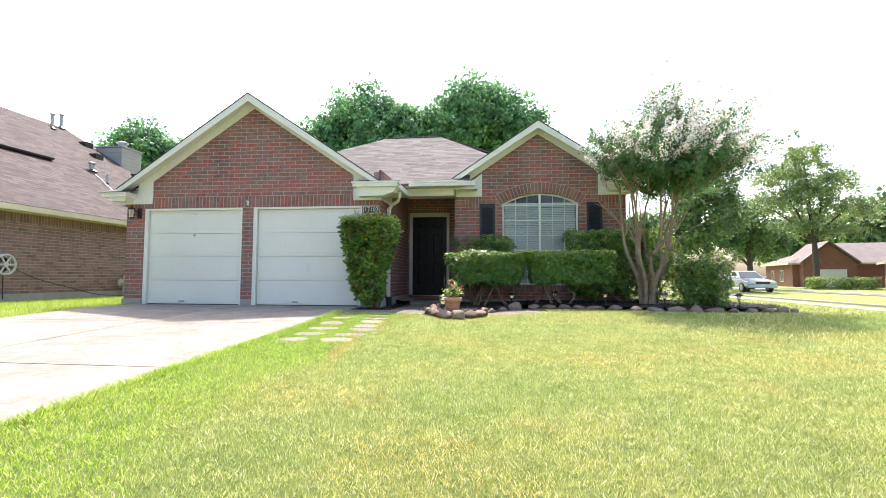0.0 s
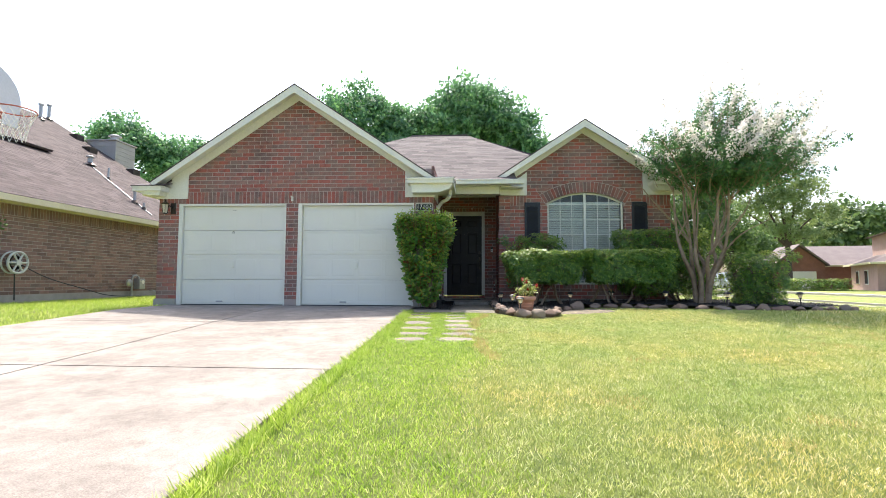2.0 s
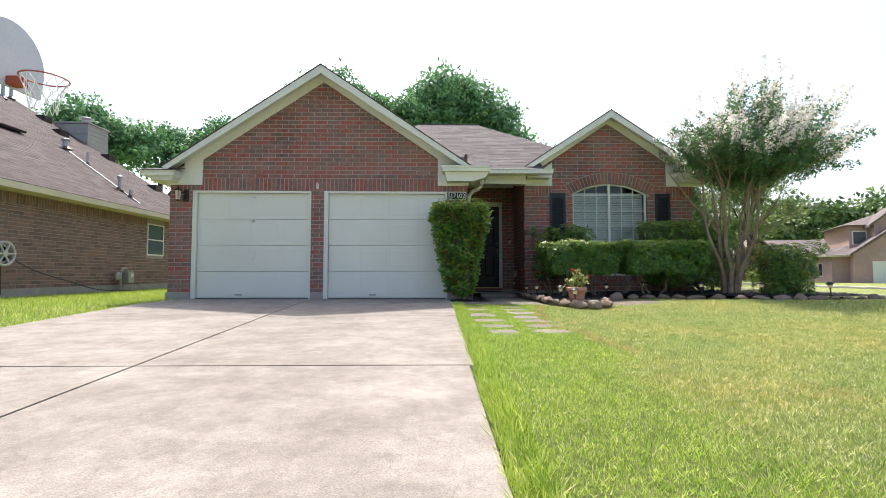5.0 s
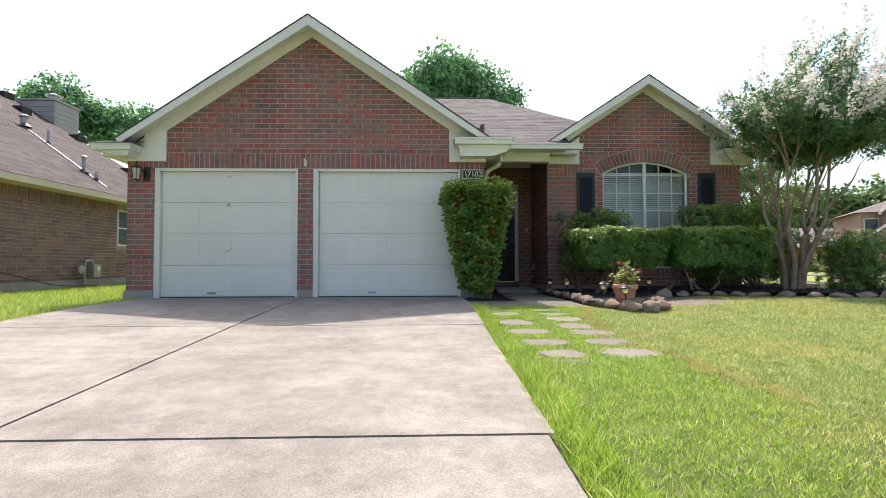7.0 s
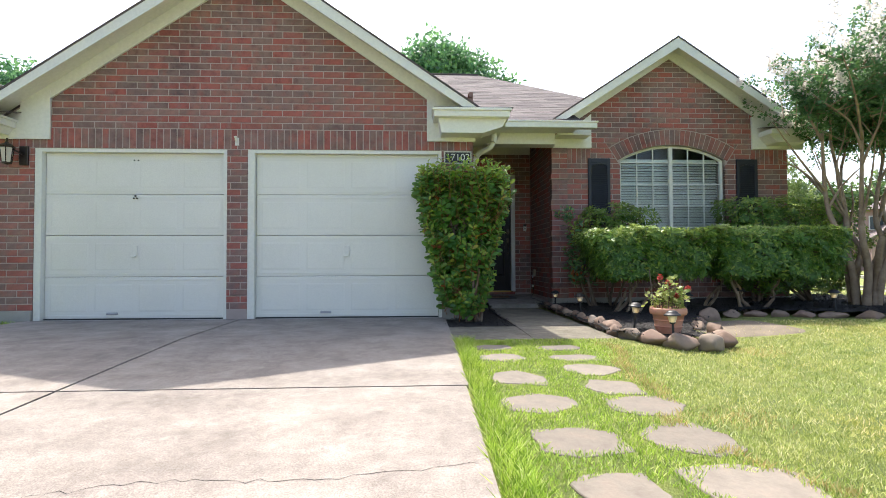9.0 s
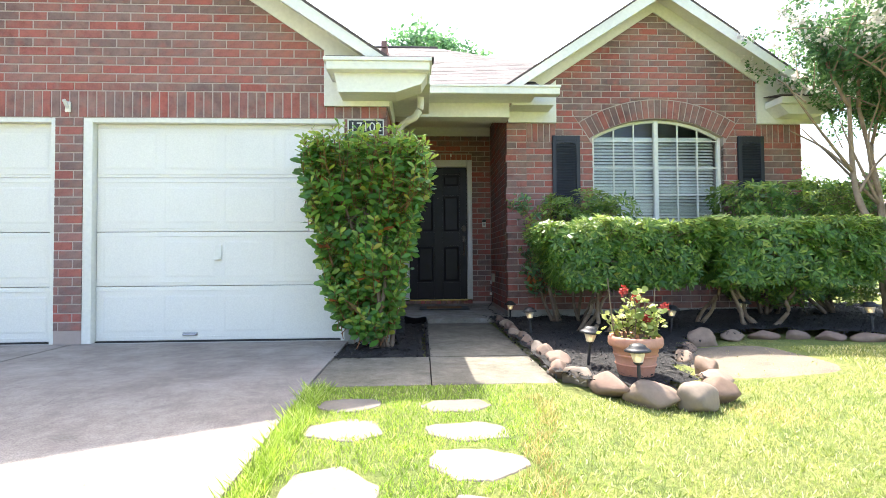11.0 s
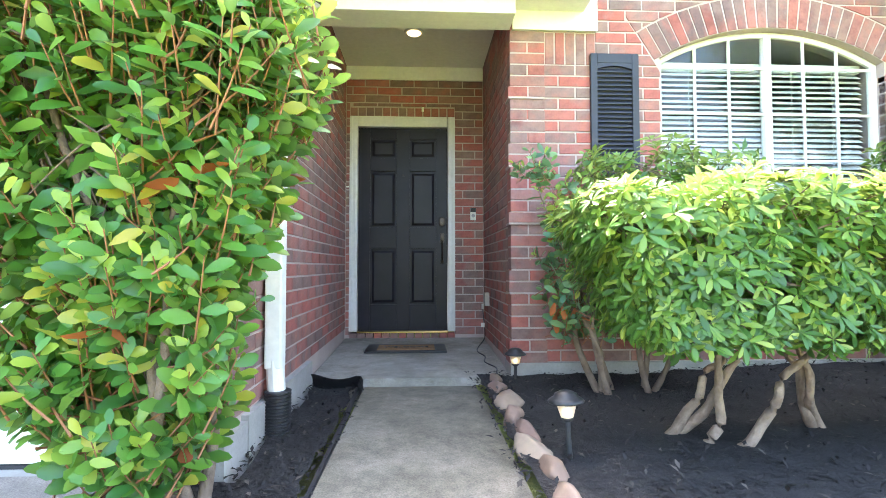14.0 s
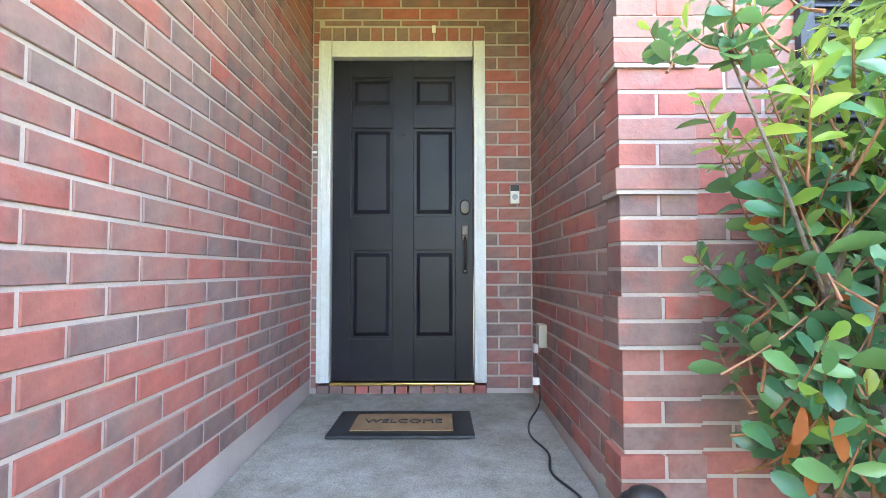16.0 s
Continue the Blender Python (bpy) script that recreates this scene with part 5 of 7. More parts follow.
def stems(rng, parent, base, tops, r0=0.03, material=BARK, bend=0.12, name="stem"):
    for t in tops:
        b = Vector(base) + Vector((rng.uniform(-0.06, 0.06), rng.uniform(-0.06, 0.06), 0))
        t = Vector(t)
        mid1, mid2 = b.lerp(t, 0.35), b.lerp(t, 0.7)
        for m in (mid1, mid2):
            m += Vector((rng.uniform(-bend, bend), rng.uniform(-bend, bend), rng.uniform(-0.03, 0.03)))
        pts = curve_pts([b, mid1, mid2, t], 5)
        k = len(pts)
        part(name, tube(pts, [r0 * (1 - 0.72 * i / (k - 1)) for i in range(k)], 7), material, parent, smooth=True)


def twigs(rng, parent, a, pos, n, r=0.004, material=BARK):
    bm = bmesh.new()
    for i in rng.choice(len(pos), n, replace=False):
        p = Vector(pos[i])
        s = Vector(a[rng.integers(len(a))])
        m = s.lerp(p, 0.5) + Vector(rng.uniform(-0.05, 0.05, 3))
        add_tube(bm, curve_pts([s, m, p], 4), [r * (1.5 - 0.12 * k) for k in range(9)], 5)
    part("branchwork", bm, material, parent, kind="stuff")


def clipped_shrub(label, lo, hi, n, length, base, trunks, taper=0.0, seed=1, per=5, new_top=0.3, category="shrub", group="", dead=0, wob=0.05, wide=0.36, trunk_r=0.03, inner=1.0, twig=150):
    rng = np.random.default_rng(seed)
    g = empty("shrub", label, category, group=group)
    pos, out = shrub_points(rng, n, lo, hi, taper, wob=wob)
    c, way, up, ln = rosettes(rng, pos, out + np.array([0, 0, 0.45]) + 0.35 * unit(rng, len(pos)), per, length, neat=True)
    z = (np.repeat(pos[:, 2], per) - lo[2]) / (hi[2] - lo[2])
    young = rng.uniform(0, 1, len(z)) < np.clip((z - (1 - new_top)) / max(new_top, 0.01), 0, 1) ** 1.5 * 0.9 + 0.04
    for sel, m, nm, lb in ((~young, HEDGE, "foliage", ""), (young, HEDGE_NEW, "new_growth", "bright yellow green new leaves")):
        if sel.any():
            leaf_mesh(nm, c[sel], way[sel], up[sel], ln[sel], ln[sel] * wide, m, g, lb, "stuff", fine=length < 0.07)
    # inner leaves close the gaps
    k = int(n * inner)
    ipos = np.array(lo) + (np.array(hi) - np.array(lo)) * rng.uniform(0.12, 0.88, (k, 3))
    if taper:
        f = 1 - taper * (1 - (ipos[:, 2] - lo[2]) / (hi[2] - lo[2])) ** 1.2
        cc = (np.array(lo) + np.array(hi)) / 2
        ipos[:, :2] = cc[:2] + (ipos[:, :2] - cc[:2]) * f[:, None]
    c, way, up, ln = rosettes(rng, ipos, unit(rng, k), 3, length)
    leaf_mesh("inner_foliage", c, way, up, ln, ln * wide, HEDGE, g, "", "stuff")
    if dead:
        sel = rng.choice(len(pos), dead, replace=False)
        c, way, up, ln = rosettes(rng, pos[sel], np.tile([[0.0, -0.4, -1.0]], (dead, 1)), 2, length * 1.1)
        leaf_mesh("dead_leaves", c, way, up, ln, ln * 0.4, DEAD_LEAF, g, "withered orange leaves", "stuff", fine=True)
    tops = []
    for b in base:
        for _ in range(trunks):
            tops.append(tuple(np.array(lo) + (np.array(hi) - np.array(lo)) * np.array([rng.uniform(0.15, 0.85), rng.uniform(0.25, 0.75), rng.uniform(0.25, 0.75)])))
    for i, b in enumerate(base):
        if group:  # gnarled, leaning low before they rise
            for t in tops[i * trunks:(i + 1) * trunks]:
                s, e = Vector(b), Vector(t)
                flat = Vector((e.x - s.x, e.y - s.y, 0))
                flat = flat.normalized() * min(flat.length, 0.34)
                pts = [s]
                for f, h in ((0.30, 0.07), (0.52, 0.16), (0.74, 0.26), (0.84, 0.37), (1.0, 0.48)):
                    pts.append(s + flat * f + Vector((rng.normal(0, 0.016), rng.normal(0, 0.016), h + rng.uniform(-0.015, 0.015))))
                pts = curve_pts(pts + [s + flat + Vector((0, 0, max(e.z - s.z, 0.62)))], 4)
                k = len(pts)
                part("stem", tube(pts, [trunk_r * (1.15 - 0.7 * j / (k - 1)) * rng.uniform(0.92, 1.08) for j in range(k)], 9), PALE_BARK, g, smooth=True)
            continue
        stems(rng, g, b, tops[i * trunks:(i + 1) * trunks], trunk_r, bend=0.2 if group else 0.12)
    twigs(rng, g, tops, pos, min(twig, len(pos) // 3))
    return g


# the tall tapered shrub by the garage
shooting_shrub("tall clipped evergreen shrub, wide at the top, by the garage", (-1.97, -0.68, 0.12), (-0.76, 0.05, 1.94), 1150, 10, 0.104, [(-1.32, -0.30, -0.03), (-1.18, -0.27, -0.03)], 3, 0.58, 3, GLOSSY, GLOSSY_BRIGHT, dead=40, trunk_r=0.024, thin=0.30, inner=600, depth=0.22)
# hedge in front of the window
clipped_shrub("clipped evergreen hedge shrub with bare pale trunks", (0.20, -0.40, 0.50), (1.95, 0.42, 1.13), 2400, 0.066, [(0.87, 0.10, -0.03), (0.70, 0.26, -0.03), (1.55, 0.30, -0.03)], 2, 0.30, 5, 7, 0.3, group="front hedge", trunk_r=0.024, wide=0.31, twig=260, wob=0.02)
clipped_shrub("clipped evergreen hedge shrub with bare pale trunks", (1.85, -0.42, 0.51), (3.60, 0.45, 1.14), 2300, 0.066, [(1.95, 0.36, -0.03), (2.72, 0.15, -0.03), (2.55, 0.05, -0.03)], 2, 0.14, 6, 7, 0.3, group="front hedge", trunk_r=0.024, wide=0.31, twig=260, wob=0.02)
# shrubs behind the hedge, along the wall
clipped_shrub("loose evergreen shrub against the brick wall", (0.62, 0.72, 0.5), (1.62, 1.35, 1.54), 520, 0.085, [(0.98, 0.98, -0.03)], 3, 0.3, 7, 5, 0.4, wob=0.07, trunk_r=0.022)
corner_shrub = shooting_shrub("straggly evergreen shrub with orange dead leaves at the porch corner", (0.36, 0.86, 0.42), (0.86, 1.28, 1.34), 125, 8, 0.098, [(0.76, 0.98, -0.03), (0.72, 0.92, -0.03)], 2, 0.2, 8, BLUE_LEAF, GLOSSY_BRIGHT, dead=9, wob=0.08, trunk_r=0.026, thin=0.2, depth=0.2)
rng_tuft = np.random.default_rng(18)
part("side_stem", tube(curve_pts([(0.72, 0.95, 0.25), (0.58, 1.02, 0.70), (0.40, 0.96, 1.08), (0.31, 0.98, 1.36)], 6), [0.0075 * (1 - 0.03 * k) for k in range(19)], 7), BARK, corner_shrub, smooth=True)
tuft = np.array([0.31, 0.97, 1.42]) + rng_tuft.normal(0, 1, (16, 3)) * np.array([0.10, 0.08, 0.08])
dead_c = np.array([0.43, 0.94, 0.60]) + rng_tuft.normal(0, 1, (5, 3)) * np.array([0.04, 0.03, 0.05])
dead_w = np.array([0.0, -0.1, -1.0]) + 0.35 * unit(rng_tuft, 5)
leaf_mesh("dead_leaves", dead_c, dead_w, np.tile([[0.2, -1.0, 0.1]], (5, 1)), np.full(5, 0.09), np.full(5, 0.04), DEAD_LEAF, corner_shrub, "withered orange leaves", "stuff", fine=True)
leafy_shoots(rng_tuft, tuft, unit(rng_tuft, 16), 8, 0.075, corner_shrub, BLUE_LEAF, GLOSSY_BRIGHT, reach=(0.08, 0.16))
clipped_shrub("dark evergreen shrub beside the window", (2.75, 0.55, 0.25), (4.75, 1.35, 1.66), 1700, 0.075, [(3.3, 0.95, -0.03), (4.2, 0.95, -0.03)], 4, 0.12, 9, 6, 0.15, wob=0.03)
clipped_shrub("rounded green shrub at the end of the bed", (4.68, -0.5, 0.03), (5.78, 0.55, 1.06), 1100, 0.072, [(5.2, 0.0, -0.03)], 5, 0.35, 10, 5, 0.06, wob=0.07)
clipped_shrub("tall yellow green shrub at the corner of the house", (4.5, 1.8, 0.1), (5.6, 2.7, 1.72), 500, 0.08, [(5.0, 2.2, -0.03)], 5, 0.1, 11, 5, 0.6, wob=0.08)


def crape_myrtle():
    rng = np.random.default_rng(21)
    g = empty("crape_myrtle", "white flowering crape myrtle with many smooth trunks", "tree")
    base = Vector((4.30, 0.22, -0.03))
    starts = []
    for i in range(8):  # trunks fanning out from one foot
        a = 2 * math.pi * i / 8 + rng.uniform(-0.25, 0.25)
        r = rng.uniform(0.35, 0.75)
        top = base + Vector((r * math.cos(a) + 0.15, r * math.sin(a) * 0.8, rng.uniform(2.1, 2.6)))
        b = base + Vector((0.11 * math.cos(a), 0.11 * math.sin(a), 0))
        pts = curve_pts([b, b.lerp(top, 0.22) + Vector((rng.uniform(-0.05, 0.05) - 0.05 * math.cos(a), rng.uniform(-0.06, 0.06), 0.04)), b.lerp(top, 0.42) + Vector((rng.uniform(-0.11, 0.11), rng.uniform(-0.09, 0.09), 0.02)), b.lerp(top, 0.62) + Vector((rng.uniform(-0.1, 0.1), rng.uniform(-0.1, 0.1), 0)), top], 6)
        k = len(pts)
        tr = part("trunk", tube(pts, [0.058 * (1 - 0.7 * j / (k - 1)) * rng.uniform(0.92, 1.08) for j in range(k)], 8), MYRTLE_BARK, g, smooth=True)
        for _ in range(4):
            s = pts[int(k * rng.uniform(0.55, 0.98))]
            e = s + Vector((s.x - base.x, s.y - base.y, 0)) * 0.6 + Vector((rng.uniform(-0.6, 0.6), rng.uniform(-0.55, 0.55), rng.uniform(0.5, 1.1)))
            lp = curve_pts([s, s.lerp(e, 0.5) + Vector((rng.uniform(-0.08, 0.08), rng.uniform(-0.08, 0.08), 0.05)), e], 4)
            part("limb", tube(lp, [0.02 * (1 - 0.75 * j / (len(lp) - 1)) for j in range(len(lp))], 6), MYRTLE_BARK, tr, smooth=True)
            starts += lp[2:]
    # whippy shoots rising and spreading to an uneven outer shell
    heart = Vector((4.68, 0.2, 2.55))
    shoots = []
    for i in range(600):
        d = Vector(unit(rng, 1)[0])
        d.z = abs(d.z) * 1.05 - 0.18
        far = (0.76 + 0.36 * noise.noise(d * 2.6) + rng.uniform(-0.16, 0.16)) if i % 6 else rng.uniform(0.98, 1.22)
        tip = heart + Vector((d.x * 1.95 + 0.12 + 0.28 * max(d.z, 0), d.y * 1.6, d.z * 1.85 + 0.10)) * far
        if tip.z < 2.5 + 0.55 * max(0, 4.4 - tip.x) + 0.1 * max(0, tip.x - 5.0):
            continue
        near = min((starts[int(rng.integers(len(starts)))] for _ in range(6)), key=lambda p: (p - tip).length)
        root = tip.lerp(near, min(1.0, rng.uniform(0.7, 1.2) / max((tip - near).length, 0.3)))
        shoots.append((root, root.lerp(tip, 0.5) + Vector((rng.normal(0, 0.05), rng.normal(0, 0.05), rng.uniform(-0.02, 0.10))), tip))
    shoots = [q for q in shoots if q[0].z > 2.15 + 0.6 * max(0, 4.3 - q[0].x)]
    bm = bmesh.new()
    for q in shoots:
        add_tube(bm, curve_pts(q, 4), [0.008 - 0.0007 * k for k in range(9)], 4)
    part("shootwork", bm, MYRTLE_BARK, g, kind="stuff")
    pts, outs = [], []
    for q in shoots:
        ax = q[2] - q[0]
        for p in curve_pts(q, 11):
            if p.z < 2.3 + 0.6 * max(0, 4.4 - p.x):
                continue
            for _ in range(2):
                pts.append(p + Vector(rng.normal(0, 0.045, 3)))
                outs.append(np.array(ax) + rng.normal(0, 0.6, 3))
    # leaves on the inner limbs
    k = 4200
    d = unit(rng, k) * (rng.uniform(0, 1, (k, 1)) ** 0.5)
    core = np.array([4.8, 0.20, 3.05]) + d * np.array([1.3, 1.05, 0.72])
    keep = np.array([noise.noise(Vector(p) * 2.3) > -0.08 for p in core])
    core = core[keep]
    pos = np.concatenate([np.array([tuple(p) for p in pts]), core])
    out = np.concatenate([np.array(outs), core - np.array([4.6, 0.2, 2.3])])
    c, way, up, ln = rosettes(rng, pos, out, 3, 0.057, 1.0)
    leaf_mesh("crown", c, way, up, ln, ln * 0.52, MYRTLE, g, "", "stuff")
    bp = []
    for q in shoots:  # loose panicles at the ends of the upper shoots
        t, ax = q[2], (q[2] - q[1]).normalized()
        if t.z < 2.8 or rng.uniform() < 0.22:
            continue
        big = rng.uniform(0.5, 1.5)
        for _ in range(int(75 * big)):
            h = rng.uniform(-0.06, 0.24)
            bp.append(np.array(t + (ax + Vector((0, 0, 0.5))) * h * big) + rng.normal(0, 0.036 * big * (1.05 - abs(h - 0.04) * 4.2), 3))
    bp = np.array(bp)
    wy = unit(rng, len(bp))
    ln = rng.uniform(0.028, 0.052, len(bp))
    leaf_mesh("blossom", bp, wy, unit(rng, len(bp)), ln, ln * 0.9, BLOSSOM, g, "white flower clusters", "stuff")


crape_myrtle()


def broad_tree(name_label, at, blobs, leaves, leaf, seed, trunk_r=0.3, material=TREE_LEAF, category="tree", bark=DARK_BARK):
    """A tree: tapered trunk, limbs to each mass of its crown, and leaf clumps with gaps."""
    rng = np.random.default_rng(seed)
    g = empty("tree", name_label, category)
    at = Vector(at)
    low = min(b[2] - b[5] for b in blobs)
    fork = at.lerp(Vector((at.x, at.y, low + 0.5)), 0.9)
    part("trunk", tube(curve_pts([at, at.lerp(fork, 0.5) + Vector((0.1, 0.05, 0)), fork, fork + Vector((0, 0, 2.0))], 4), [trunk_r * (1 - 0.5 * i / 12) for i in range(13)], 9), bark, g, smooth=True)
    vol = np.array([b[3] * b[4] * b[5] for b in blobs]) ** 0.67
    pos, out = [], []
    for b, share in zip(blobs, vol / vol.sum()):
        c = np.array(b[:3])
        part("limb", tube(curve_pts([fork, fork.lerp(Vector(c), 0.5) + Vector((0, 0, 0.3)), Vector(c)], 4), [trunk_r * 0.4 * (1 - 0.08 * i) for i in range(9)], 6), bark, g, smooth=True)
        m = int(leaves * share / 26)
        d = unit(rng, m)
        d[:, 2] = np.where(d[:, 2] < -0.4, -d[:, 2], d[:, 2])
        clump = c + d * np.array(b[3:6]) * rng.uniform(0.55, 1.04, (m, 1)) * (1 + 0.24 * np.array([noise.noise(Vector(q) * 2.3 + Vector(c)) for q in d]))[:, None]
        p = np.repeat(clump, 26, 0) + np.clip(rng.normal(0, 1, (m * 26, 3)), -1.6, 1.6) * leaf * np.array([0.95, 0.95, 0.75])
        pos.append(p)
        out.append(np.repeat(d, 26, 0) + 0.7 * unit(rng, m * 26))
    pos, out = np.concatenate(pos), np.concatenate(out)
    ln = leaf * rng.uniform(0.7, 1.3, len(pos))
    leaf_mesh("crown", pos, unit(rng, len(pos)) + np.array([0, 0, -0.25]), out, ln, ln * 0.6, material, g, "", "stuff")


# behind the house
def away(k, blobs):
    """Masses of a crown carried k times as far from the lawn's middle, in the same bearing."""
    c = (1.32, -9.87, 0.62)
    return [tuple(c[i] + k * (b[i] - c[i]) for i in range(3)) + tuple(k * v for v in b[3:]) for b in blobs]


broad_tree("large dense green shade tree behind the house roof", (-9.5, 28.5, -0.3), away(1.3, [(-7.2, 19.5, 9.6, 2.9, 3.0, 3.1), (-9.8, 19.8, 8.6, 2.3, 2.4, 2.6), (-4.4, 19.8, 8.9, 2.2, 2.4, 2.8), (-6.0, 19.0, 7.0, 3.6, 3.0, 2.3)]), 29000, 0.33, 31)
broad_tree("large dense green shade tree behind the house roof", (-0.3, 29.5, -0.3), away(1.3, [(-0.2, 20.3, 10.2, 2.9, 3.0, 3.1), (2.4, 20.5, 9.2, 2.4, 2.5, 2.7), (-1.8, 20.0, 8.8, 3.0, 2.8, 2.9), (3.8, 20.6, 7.5, 2.0, 2.2, 2.2)]), 30000, 0.33, 32)
broad_tree("green tree behind the house roof", (6.5, 23, -0.3), [(6.3, 23, 7.9, 1.5, 1.5, 1.5), (5.4, 23, 6.6, 1.8, 1.6, 1.5)], 5000, 0.22, 33)
# behind the neighbour's roof
broad_tree("green tree behind the neighbouring roof", (-26, 23, -0.3), [(-25.8, 23, 9.6, 2.6, 2.6, 2.7), (-28.6, 23.5, 8.6, 2.6, 2.4, 2.6), (-23.8, 23, 8.5, 1.8, 2.0, 2.6)], 11000, 0.29, 34)
broad_tree("green tree behind the neighbouring roof", (-21, 24, -0.3), [(-21.2, 24, 8.4, 2.6, 2.4, 2.7), (-18.6, 24, 7.8, 2.4, 2.4, 2.6)], 9000, 0.28, 35)
broad_tree("grey green tree behind the garage roof", (-15.5, 23, -0.3), [(-15.6, 23, 8.6, 2.3, 2.2, 2.6), (-13.4, 23, 7.6, 2.0, 2.0, 2.4), (-17.4, 23, 7.2, 2.0, 2.0, 2.4)], 9000, 0.27, 36)
# across the side street
broad_tree("broad green tree beside the side street", (20.8, 30, -0.5), [(20.2, 30, 4.2, 2.4, 2.2, 2.3), (22.0, 30.5, 3.0, 2.2, 2.0, 1.7), (18.4, 30, 3.2, 2.0, 2.0, 1.8)], 9000, 0.27, 37, 0.3, TREE_LEAF2)
broad_tree("broad green tree beside the side street", (15.2, 24, -0.5), [(15.2, 24, 4.6, 2.4, 2.2, 2.6), (13.6, 24, 3.0, 1.9, 1.9, 1.8)], 10000, 0.26, 38, 0.3, TREE_LEAF2)
broad_tree("tall pine with airy tufted crown", (31, 39, -0.5), [(30.4, 39, 11.6, 2.2, 2.2, 1.9), (28.0, 39, 9.8, 2.8, 2.4, 1.7), (32.2, 39, 9.4, 2.8, 2.4, 1.6), (27.4, 39, 7.2, 3.0, 2.4, 1.7), (33.4, 39, 6.8, 3.2, 2.4, 1.5), (30.2, 38.6, 8.2, 2.6, 2.2, 1.6), (28.6, 39, 5.2, 2.8, 2.2, 1.2), (33.0, 39, 4.8, 2.4, 2.0, 0.9)], 17000, 0.25, 39, 0.32, PINE)
for i, (tx, ty, th, tw) in enumerate(((52, 58, 11.5, 6.0), (62, 55, 12.0, 6.5), (73, 52, 11.0, 6.0), (44, 62, 9.5, 5.0), (24, 62, 10.0, 6.5), (84, 40, 11.0, 6.5))):
    broad_tree("distant green tree behind the houses", (tx, ty, -0.6), [(tx, ty, th * 0.62, tw, tw * 0.8, th * 0.38), (tx - tw * 0.6, ty, th * 0.48, tw * 0.7, tw * 0.7, th * 0.3)], 3600, 0.8, 50 + i, 0.35, TREE_LEAF2)
broad_tree("young tree with low leafy branches on the lawn", (-11.9, -0.6, -0.05), [(-11.0, -0.5, 1.75, 0.75, 0.7, 0.28), (-11.1, -0.3, 1.3, 0.7, 0.6, 0.2), (-11.9, -0.6, 2.3, 0.6, 0.6, 0.5)], 900, 0.075, 41, 0.05, TREE_LEAF2)

# ---- the planting bed and the path's edges ----
def bed_sheet(name, outline, z, label, step=0.12):
    """A rough mulch sheet over an outline of plan points, heaped a little in the middle."""
    rng = np.random.default_rng(len(name) + len(outline))
    bm = bmesh.new()
    xs, ys = [p[0] for p in outline], [p[1] for p in outline]

    def inside(x, y):
        c = False
        for (x0, y0), (x1, y1) in zip(outline, outline[1:] + outline[:1]):
            if (y0 > y) != (y1 > y) and x < (x1 - x0) * (y - y0) / (y1 - y0) + x0:
                c = not c
        return c

    nx, ny = int((max(xs) - min(xs)) / step) + 1, int((max(ys) - min(ys)) / step) + 1
    vs = {}

    def vert(i, j):
        if (i, j) not in vs:
            x, y = min(xs) + i * step, min(ys) + j * step
            vs[i, j] = bm.verts.new((x + rng.uniform(-0.02, 0.02), y + rng.uniform(-0.02, 0.02), z(x, y) + rng.uniform(-0.008, 0.014)))
        return vs[i, j]

    for j in range(ny):
        for i in range(nx):
            if inside(min(xs) + (i + 0.5) * step, min(ys) + (j + 0.5) * step):
                bm.faces.new((vert(i, j), vert(i + 1, j), vert(i + 1, j + 1), vert(i, j + 1)))
    pts = [tuple(v.co) for v in bm.verts]
    ob = part(name, bm, MULCH, kind="structure", smooth=True)
    tagged(ob, label, "mulch bed")
    # loose chips
    n = len(pts) * 14
    base = np.array(pts)[rng.integers(len(pts), size=n)] + rng.uniform(-step, step, (n, 3)) * np.array([0.6, 0.6, 0])
    base[:, 2] += rng.uniform(0.002, 0.014, n)
    w = unit(rng, n) * np.array([1, 1, 0.35])
    ln = rng.uniform(0.018, 0.05, n)
    leaf_mesh("chips", base, w, np.tile([[0, 0, 1.0]], (n, 1)), ln, ln * 0.4, MULCH_CHIP, ob, "", "stuff", fold=0.05)


def bed_z(x, y):
    return float(ground_z(x, y)) + 0.035 + 0.035


bed_sheet("mulch_bed", [(0.004, 1.47), (0.004, -1.62), (0.2, -1.78), (0.5, -1.92), (0.82, -1.72), (0.98, -1.2), (1.5, -0.46), (2.0, -0.27), (2.6, -0.30), (3.4, -0.62), (4.2, -0.93), (5.2, -0.99), (6.3, -0.8), (6.7, 0.3), (6.4, 1.6), (4.3, 2.6), (4.26, 1.47)], bed_z, "black mulch planting bed along the house front")
bed_sheet("mulch_patch", [(-1.58, -0.76), (-0.83, -0.76), (-0.83, 1.43), (-1.16, 1.43), (-1.16, -0.02), (-1.58, -0.02)], lambda x, y: -0.022, "black mulch patch between driveway and path", 0.09)
drape("bare_soil", (0.92, 2.25), (-1.78, -0.40), 0.012, 0.02, plain("dry tan soil", (0.155, 0.125, 0.09), (0.235, 0.19, 0.135), 0.95, 4.0, 50.0, 0.8, dist=0.01), "dry bare soil patch by the pot", "soil", step=0.12, rise=lambda x, y: float(ground_z(x, y)) - 0.03 * ((abs(x - 1.58) / 0.62) ** 4 + (abs(y + 1.09) / 0.64) ** 4))
edging = empty("bed_edging", "black plastic edging strip curled up at its end", "edging")
part("strip", tube([(-0.815, -0.75, -0.04), (-0.82, 0.6, -0.03), (-0.83, 1.3, -0.01)], 0.016, 6), BLACK, edging)
bm_curl = bmesh.new()
